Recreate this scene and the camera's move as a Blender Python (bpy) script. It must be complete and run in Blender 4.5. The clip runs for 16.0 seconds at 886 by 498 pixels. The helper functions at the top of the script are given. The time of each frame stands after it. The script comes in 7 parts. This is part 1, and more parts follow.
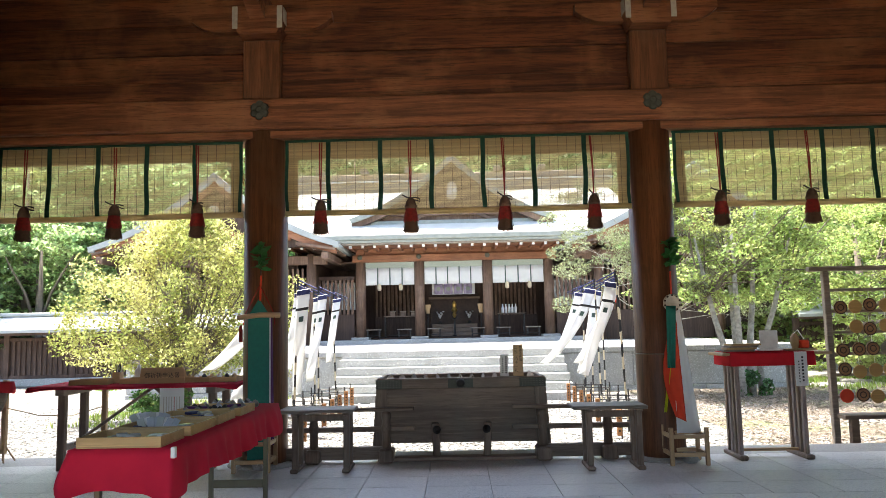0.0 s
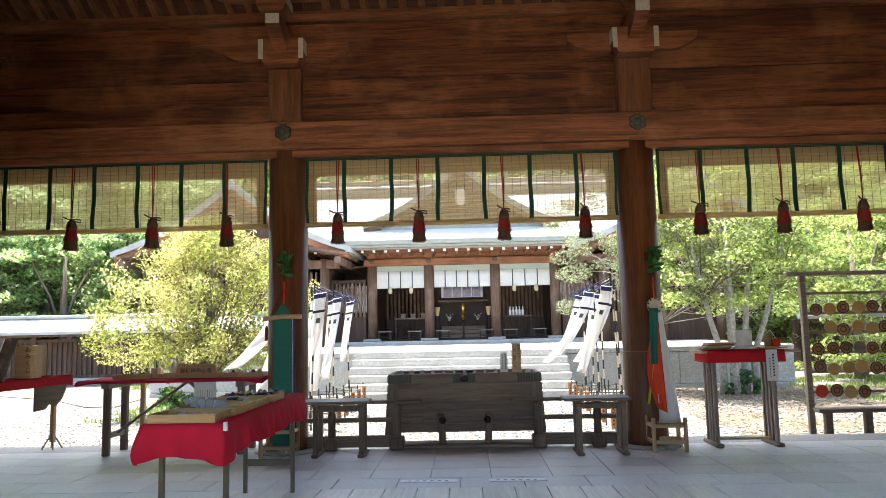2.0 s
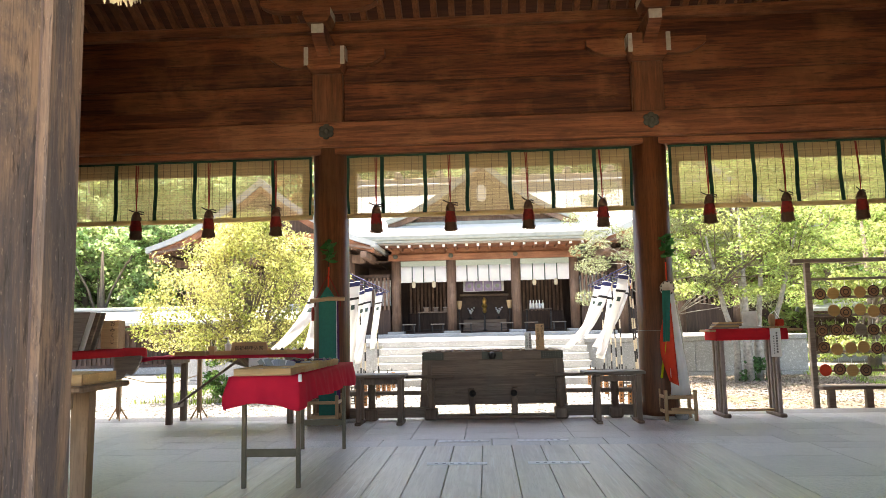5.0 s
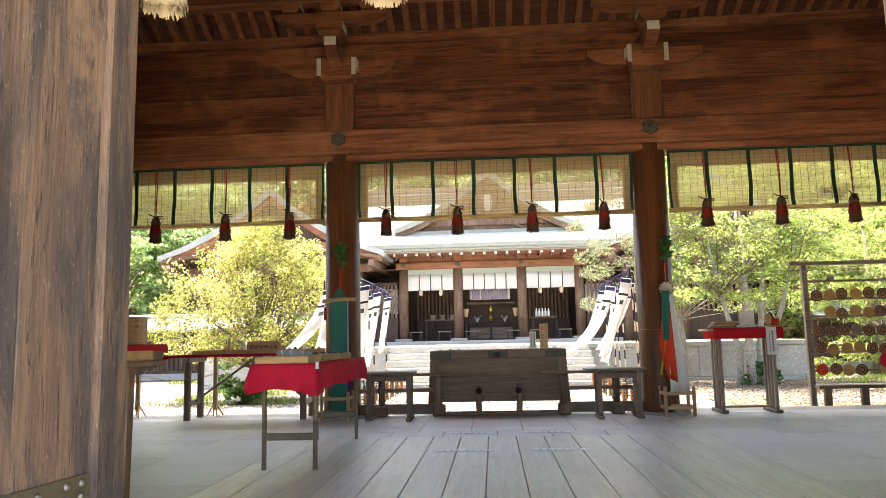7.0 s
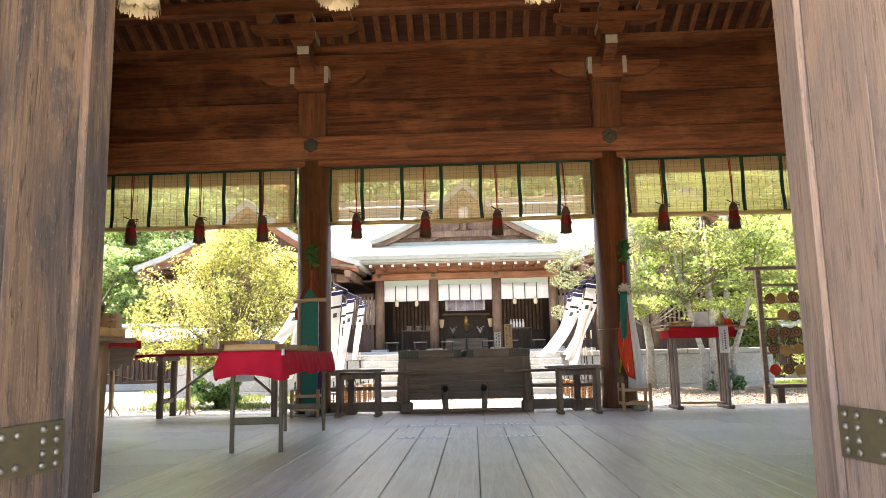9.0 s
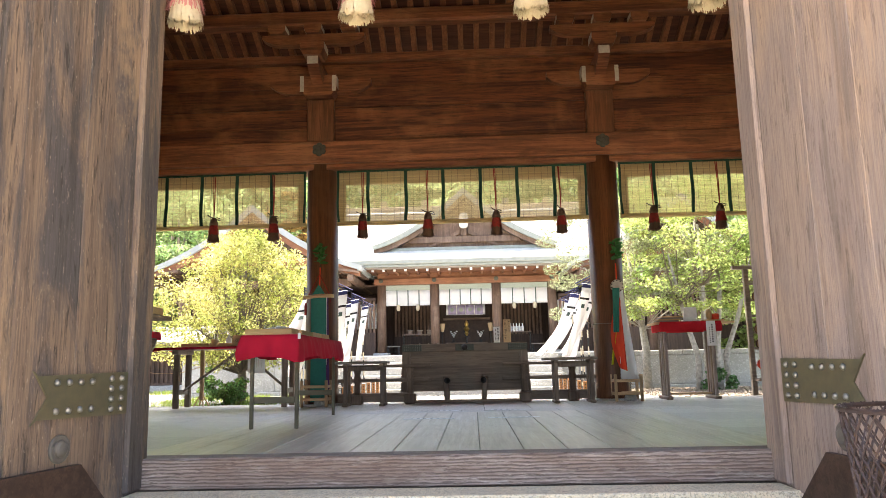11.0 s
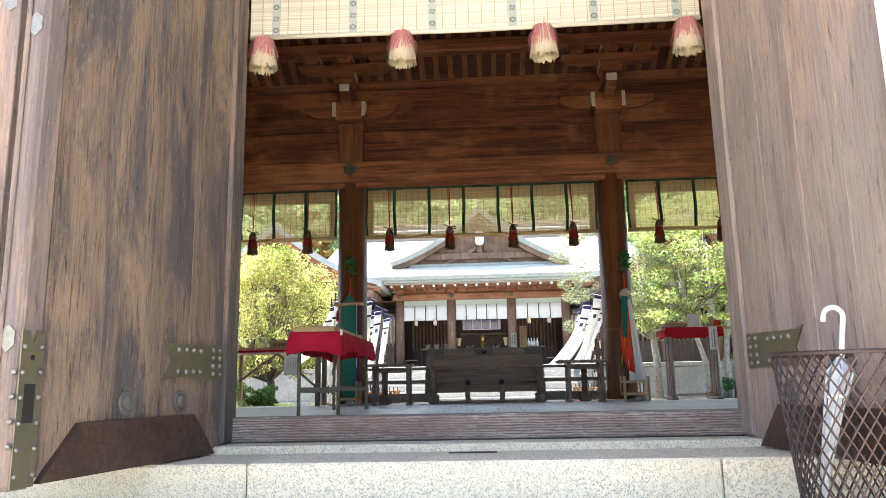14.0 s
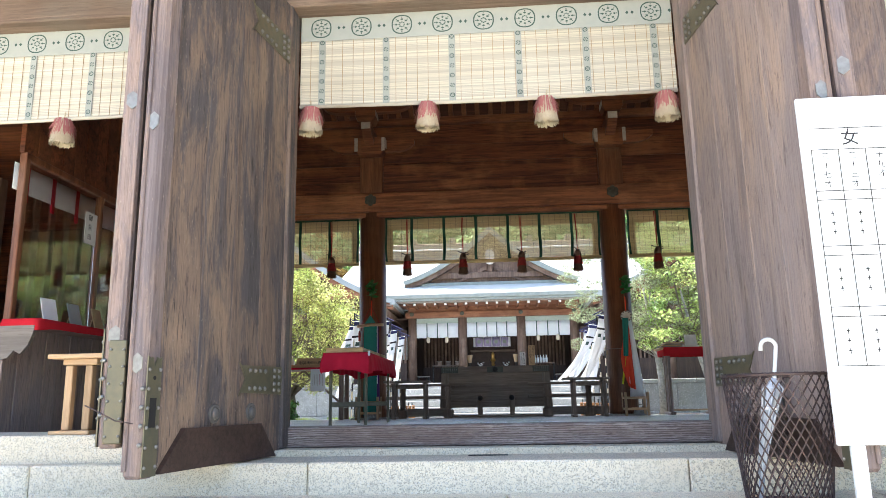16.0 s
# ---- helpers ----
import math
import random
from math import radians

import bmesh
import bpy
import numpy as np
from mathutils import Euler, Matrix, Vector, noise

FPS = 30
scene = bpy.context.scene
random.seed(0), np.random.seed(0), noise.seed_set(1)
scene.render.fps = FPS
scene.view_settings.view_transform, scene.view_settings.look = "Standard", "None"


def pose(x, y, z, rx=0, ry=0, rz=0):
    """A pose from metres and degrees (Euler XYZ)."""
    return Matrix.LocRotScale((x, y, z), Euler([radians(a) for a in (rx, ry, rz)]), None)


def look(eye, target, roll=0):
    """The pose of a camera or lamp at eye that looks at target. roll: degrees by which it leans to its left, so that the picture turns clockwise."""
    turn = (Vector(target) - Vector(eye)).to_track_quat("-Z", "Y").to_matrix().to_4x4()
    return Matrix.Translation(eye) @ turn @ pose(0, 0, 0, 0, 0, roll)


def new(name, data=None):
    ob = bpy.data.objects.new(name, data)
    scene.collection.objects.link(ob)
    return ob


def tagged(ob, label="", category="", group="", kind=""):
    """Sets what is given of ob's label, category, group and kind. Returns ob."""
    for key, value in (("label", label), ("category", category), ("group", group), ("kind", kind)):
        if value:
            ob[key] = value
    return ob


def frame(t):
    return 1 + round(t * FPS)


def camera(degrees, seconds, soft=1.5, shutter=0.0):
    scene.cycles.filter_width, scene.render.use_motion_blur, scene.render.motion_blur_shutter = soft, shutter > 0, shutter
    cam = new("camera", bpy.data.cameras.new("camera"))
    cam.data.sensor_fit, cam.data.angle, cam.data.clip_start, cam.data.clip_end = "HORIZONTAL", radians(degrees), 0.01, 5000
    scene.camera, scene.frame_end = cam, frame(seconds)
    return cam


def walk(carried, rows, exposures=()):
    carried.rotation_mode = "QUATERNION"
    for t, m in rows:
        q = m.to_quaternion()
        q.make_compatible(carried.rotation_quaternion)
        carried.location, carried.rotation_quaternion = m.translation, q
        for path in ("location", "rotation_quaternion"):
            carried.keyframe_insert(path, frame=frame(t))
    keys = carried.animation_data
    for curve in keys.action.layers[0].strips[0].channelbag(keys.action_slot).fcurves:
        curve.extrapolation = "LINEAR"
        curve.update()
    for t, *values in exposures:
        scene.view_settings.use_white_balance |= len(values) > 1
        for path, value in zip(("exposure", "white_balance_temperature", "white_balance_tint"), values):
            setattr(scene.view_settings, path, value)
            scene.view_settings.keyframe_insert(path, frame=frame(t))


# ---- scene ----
cam = camera(62.8, 16.0, 0.5)
METRES, EYE, TILT, LEAN, TURN = 5.415, 1.5, 0.0, 0.0, 0.9
PATH = [
    (0, (0.01, 0.052, 1.462), (-0.025, 2.04, 1.674), -1.2),
    (0.5, (0.029, -0.164, 1.468), (-0.018, 1.823, 1.686), -1.3),
    (1, (0.025, -0.387, 1.433), (-0.033, 1.6, 1.654), -1.2),
    (1.5, (0.045, -0.601, 1.454), (-0.014, 1.386, 1.674), -1.2),
    (2, (0.095, -0.81, 1.433), (0.031, 1.177, 1.653), -1.2),
    (2.5, (0.074, -0.994, 1.43), (0.01, 0.993, 1.65), -1.2),
    (3, (0.013, -1.147, 1.388), (-0.054, 0.84, 1.609), -1.2),
    (3.5, (-0.027, -1.269, 1.32), (-0.09, 0.718, 1.539), -1.1),
    (4, (-0.021, -1.452, 1.225), (-0.085, 0.535, 1.442), -1.1),
    (4.5, (-0.055, -1.579, 1.23), (-0.127, 0.408, 1.449), -1.1),
    (5, (-0.034, -1.651, 1.206), (-0.148, 0.333, 1.423), -1.2),
    (5.2, (-0.024, -1.682, 1.194), (-0.151, 0.303, 1.408), -1.2),
    (7.5, (-0.025, -2.099, 1.018), (-0.156, -0.12, 1.275), -1.2),
    (8, (0.017, -2.157, 1.005), (-0.107, -0.178, 1.266), -1.2),
    (8.5, (0.108, -2.212, 0.903), (-0.002, -0.234, 1.176), -1.3),
    (9, (0.164, -2.353, 0.798), (0.089, -0.376, 1.089), -1.2),
    (11.5, (0.152, -2.97, 0.549), (0.077, -0.996, 0.864), -1.2),
    (12, (0.148, -3.045, 0.515), (0.076, -1.071, 0.829), -1.2),
    (12.5, (0.159, -3.191, 0.402), (0.09, -1.218, 0.717), -1.2),
    (13, (0.135, -3.383, 0.372), (0.063, -1.411, 0.697), -1.1),
    (13.5, (0.109, -3.544, 0.37), (0.023, -1.575, 0.709), -1.2),
    (14, (0.077, -3.781, 0.299), (-0.035, -1.818, 0.667), -1.1),
    (14.5, (0.055, -4.049, 0.271), (-0.067, -2.092, 0.666), -1.1),
    (15, (0.073, -4.289, 0.262), (-0.055, -2.333, 0.661), -1.1),
    (15.5, (0.086, -4.526, 0.266), (-0.048, -2.572, 0.672), -1.1),
    (16, (0.058, -4.76, 0.291), (-0.079, -2.807, 0.701), -1.0),
]
walk(cam, [(t, look(eye, target, roll)) for t, eye, target, roll in PATH],
     ((0, 2.38, 6450, 9), (2, 2.48, 6500, 9), (5, 2.68, 7250, 13), (9, 2.76, 7450, 14), (12.5, 2.76, 6950, 11), (14.5, 2.46, 6300, 9), (16, 2.26, 5900, 8)))


# ---- world and sun ----
SUN_DIR = Vector((-0.26, 0.17, 1.0)).normalized()
world = bpy.data.worlds.new("world")
scene.world = world
world.use_nodes = True
wn = world.node_tree
sky = wn.nodes.new("ShaderNodeTexSky")
sky.sky_type, sky.sun_disc = "NISHITA", False
sky.sun_elevation = math.asin(SUN_DIR.z)
sky.sun_rotation = math.atan2(SUN_DIR.x, SUN_DIR.y)
sky.air_density, sky.dust_density = 1.0, 3.0
wn.nodes["Background"].inputs["Strength"].default_value = 0.15
wn.links.new(sky.outputs[0], wn.nodes["Background"].inputs["Color"])
sun = new("sun", bpy.data.lights.new("sun", "SUN"))
sun.data.energy, sun.data.angle, sun.data.color = 4.3, radians(0.6), (1.0, 0.95, 0.87)
sun.matrix_world = look(SUN_DIR * 60, (0, 0, 0))


# ---- materials ----
def rgb(c):
    return (c[0], c[1], c[2], 1.0)


class Mat:
    """A node material: noise layers over a base colour, with bump."""

    def __init__(self, name, base, rough=0.6, metal=0.0, spec=0.4):
        self.m = bpy.data.materials.new(name)
        self.m.use_nodes = True
        self.t = self.m.node_tree
        self.b = self.t.nodes["Principled BSDF"]
        self.b.inputs["Roughness"].default_value = rough
        self.b.inputs["Metallic"].default_value = metal
        self.b.inputs["Specular IOR Level"].default_value = spec
        self.b.inputs["Base Color"].default_value = rgb(base)
        self.col = self.node("ShaderNodeRGB")
        self.col.outputs[0].default_value = rgb(base)
        self.c = self.col.outputs[0]
        self.bumps = None

    def node(self, kind):
        return self.t.nodes.new(kind)

    def link(self, a, b):
        self.t.links.new(a, b)

    def coords(self, scale=(1, 1, 1), space="Object", rnd=True):
        tc = self.node("ShaderNodeTexCoord")
        mp = self.node("ShaderNodeMapping")
        mp.inputs["Scale"].default_value = scale
        self.link(tc.outputs[space], mp.inputs["Vector"])
        if rnd:
            oi = self.node("ShaderNodeObjectInfo")
            mul = self.node("ShaderNodeMath")
            mul.operation = "MULTIPLY"
            mul.inputs[1].default_value = 37.0
            self.link(oi.outputs["Random"], mul.inputs[0])
            self.link(mul.outputs[0], mp.inputs["Location"])
        return mp.outputs[0]

    def noise(self, scale, detail=4.0, stretch=(1, 1, 1), dist=0.0, rough=0.55):
        n = self.node("ShaderNodeTexNoise")
        n.inputs["Scale"].default_value = scale
        n.inputs["Detail"].default_value = detail
        n.inputs["Distortion"].default_value = dist
        n.inputs["Roughness"].default_value = rough
        self.link(self.coords(stretch), n.inputs["Vector"])
        return n.outputs["Fac"]

    def ramp(self, fac, lo, hi):
        r = self.node("ShaderNodeMapRange")
        r.inputs["From Min"].default_value = lo
        r.inputs["From Max"].default_value = hi
        r.clamp = True
        self.link(fac, r.inputs["Value"])
        return r.outputs[0]

    def mix(self, fac, colour, amount=1.0, mode="MIX"):
        mul = self.node("ShaderNodeMath")
        mul.operation = "MULTIPLY"
        mul.inputs[1].default_value = amount
        self.link(fac, mul.inputs[0])
        x = self.node("ShaderNodeMix")
        x.data_type, x.blend_type = "RGBA", mode
        self.link(mul.outputs[0], x.inputs[0])
        self.link(self.c, x.inputs[6])
        x.inputs[7].default_value = rgb(colour)
        self.c = x.outputs[2]
        return self

    def vary(self, amount=0.25, sat=0.0):
        """Lightness differs from object to object."""
        oi = self.node("ShaderNodeObjectInfo")
        h = self.node("ShaderNodeHueSaturation")
        r = self.node("ShaderNodeMapRange")
        r.inputs["To Min"].default_value = 1 - amount
        r.inputs["To Max"].default_value = 1 + amount
        self.link(oi.outputs["Random"], r.inputs["Value"])
        self.link(r.outputs[0], h.inputs["Value"])
        self.link(self.c, h.inputs["Color"])
        self.c = h.outputs[0]
        return self

    def island(self, amount=0.25, hue=0.0):
        g = self.node("ShaderNodeNewGeometry")
        h = self.node("ShaderNodeHueSaturation")
        r = self.node("ShaderNodeMapRange")
        r.inputs["To Min"].default_value = 1 - amount
        r.inputs["To Max"].default_value = 1 + amount
        self.link(g.outputs["Random Per Island"], r.inputs["Value"])
        self.link(r.outputs[0], h.inputs["Value"])
        if hue:
            r2 = self.node("ShaderNodeMapRange")
            r2.inputs["To Min"].default_value = 0.5 - hue
            r2.inputs["To Max"].default_value = 0.5 + hue
            self.link(g.outputs["Random Per Island"], r2.inputs["Value"])
            self.link(r2.outputs[0], h.inputs["Hue"])
        self.link(self.c, h.inputs["Color"])
        self.c = h.outputs[0]
        return self

    def bump(self, fac, strength=0.2, dist=0.01):
        b = self.node("ShaderNodeBump")
        b.inputs["Strength"].default_value = strength
        b.inputs["Distance"].default_value = dist
        self.link(fac, b.inputs["Height"])
        if self.bumps:
            self.link(self.bumps, b.inputs["Normal"])
        self.bumps = b.outputs[0]
        return self

    def rough_by(self, fac, lo, hi):
        r = self.node("ShaderNodeMapRange")
        r.inputs["To Min"].default_value = lo
        r.inputs["To Max"].default_value = hi
        self.link(fac, r.inputs["Value"])
        self.link(r.outputs[0], self.b.inputs["Roughness"])
        return self

    def shine(self, amount, colour=None):
        """Light shines through thin cloth, paper, leaves and reed."""
        tr = self.node("ShaderNodeBsdfTranslucent")
        if colour:
            tr.inputs["Color"].default_value = rgb(colour)
        else:
            self.link(self.c, tr.inputs["Color"])
        mx = self.node("ShaderNodeMixShader")
        mx.inputs[0].default_value = amount
        out = self.t.nodes["Material Output"]
        self.link(self.b.outputs[0], mx.inputs[1])
        self.link(tr.outputs[0], mx.inputs[2])
        self.link(mx.outputs[0], out.inputs["Surface"])
        return self

    def done(self):
        self.link(self.c, self.b.inputs["Base Color"])
        if self.bumps:
            self.link(self.bumps, self.b.inputs["Normal"])
        return self.m


def wood(name, base, dark, axis="x", rough=0.55, grain=1.0, patches=None, amount=0.8, vary=0.12, spec=0.35):
    """Timber with the grain along one axis, streaks, and broad stains."""
    s = {"x": (0.06, 1, 1), "y": (1, 0.06, 1), "z": (1, 1, 0.06)}[axis]
    m = Mat(name, base, rough, spec=spec)
    g = m.noise(26 * grain, 6, s, 0.6, 0.65)
    m.mix(m.ramp(g, 0.42, 0.66), dark, amount)
    st = m.noise(5.0, 3, s, 0.3)
    m.mix(m.ramp(st, 0.46, 0.62), dark, 0.62)
    if patches:
        p = m.noise(1.3, 5, (1, 1, 1), 0.4)
        m.mix(m.ramp(p, 0.48, 0.66), patches, 0.6)
    pl = m.noise(38 * grain, 5, tuple(0.03 if c < 0.5 else c for c in s), 0.4, 0.7)
    m.mix(m.ramp(pl, 0.56, 0.66), tuple(min(0.9, c * 1.45) for c in base), 0.45)
    fine = m.noise(100 * grain, 4, s, 0.2, 0.7)
    m.mix(m.ramp(fine, 0.53, 0.62), dark, 0.55)
    kn = m.noise(3.0, 3, tuple(0.25 if c < 0.5 else c for c in s), 1.5)
    m.mix(m.ramp(kn, 0.60, 0.72), dark, 0.6)
    m.bump(g, 0.25, 0.006).bump(fine, 0.15, 0.003)
    m.rough_by(g, rough - 0.1, rough + 0.15)
    m.vary(vary)
    return m.done()


def plain(name, base, rough=0.5, metal=0.0, second=None, scale=12.0, spec=0.4, bump=0.1, glow=0.0):
    m = Mat(name, base, rough, metal, spec)
    n = m.noise(scale, 5)
    m.mix(m.ramp(n, 0.4, 0.7), second or tuple(c * 0.7 for c in base), 0.6)
    if bump:
        m.bump(m.noise(scale * 6, 3), bump, 0.003)
    if glow:
        m.shine(glow)
    return m.done()


def granite(name, base, dark, speck=160.0, rough=0.75, stain=None, joint=0.0):
    m = Mat(name, base, rough)
    sp = m.noise(speck, 2, (1, 1, 1), 0, 0.7)
    m.mix(m.ramp(sp, 0.52, 0.6), dark, 0.7)
    sp2 = m.noise(speck * 0.6, 2)
    m.mix(m.ramp(sp2, 0.58, 0.66), (0.75, 0.73, 0.68), 0.5)
    sp3 = m.noise(speck * 0.28, 3, (1, 1, 1), 0.3, 0.75)
    m.mix(m.ramp(sp3, 0.53, 0.62), dark, 0.4)
    st = m.noise(1.6, 6)
    m.mix(m.ramp(st, 0.45, 0.75), stain or tuple(c * 0.6 for c in base), 0.5)
    m.bump(sp, 0.25, 0.002).bump(sp3, 0.35, 0.004)
    m.vary(0.1)
    return m.done()


def foliage(name, base, second, trans=0.5, hue=0.02):
    m = Mat(name, base, 0.5, spec=0.3)
    n = m.noise(1.1, 4)
    m.mix(m.ramp(n, 0.4, 0.62), second, 0.9)
    m.island(0.6, hue)
    m.shine(trans)
    return m.done()


def weathered(name, base, dark, warm, cool, blotch=0.85, dash=0.8):
    """Upright door boards, rain-worn: cool blotches, worn warm patches, short dark checks, fine grain."""
    m = Mat(name, base, 0.62, spec=0.3)
    p = m.noise(1.7, 6, (1.0, 1.0, 0.45), 0.6, 0.65)
    m.mix(m.ramp(p, 0.47, 0.62), warm, 0.75)
    q = m.noise(2.6, 8, (1.5, 1.5, 0.3), 0.9, 0.72)
    m.mix(m.ramp(q, 0.44, 0.56), cool, blotch)
    g = m.noise(120, 5, (1, 1, 0.03), 0.3, 0.7)
    m.mix(m.ramp(g, 0.44, 0.64), dark, 0.42)
    s = m.noise(46, 7, (1, 1, 0.09), 0.7, 0.72)
    m.mix(m.ramp(s, 0.55, 0.64), dark, dash)
    s2 = m.noise(7, 5, (1, 1, 0.06), 0.5, 0.6)
    m.mix(m.ramp(s2, 0.54, 0.66), dark, 0.5)
    f = m.noise(110, 5, (1, 1, 0.22), 0.5, 0.75)
    m.mix(m.ramp(f, 0.60, 0.69), (0.42, 0.34, 0.27), 0.5)
    m.bump(s, 0.35, 0.006).bump(g, 0.2, 0.002).bump(f, 0.2, 0.003)
    m.rough_by(s, 0.5, 0.8)
    m.vary(0.14)
    return m.done()


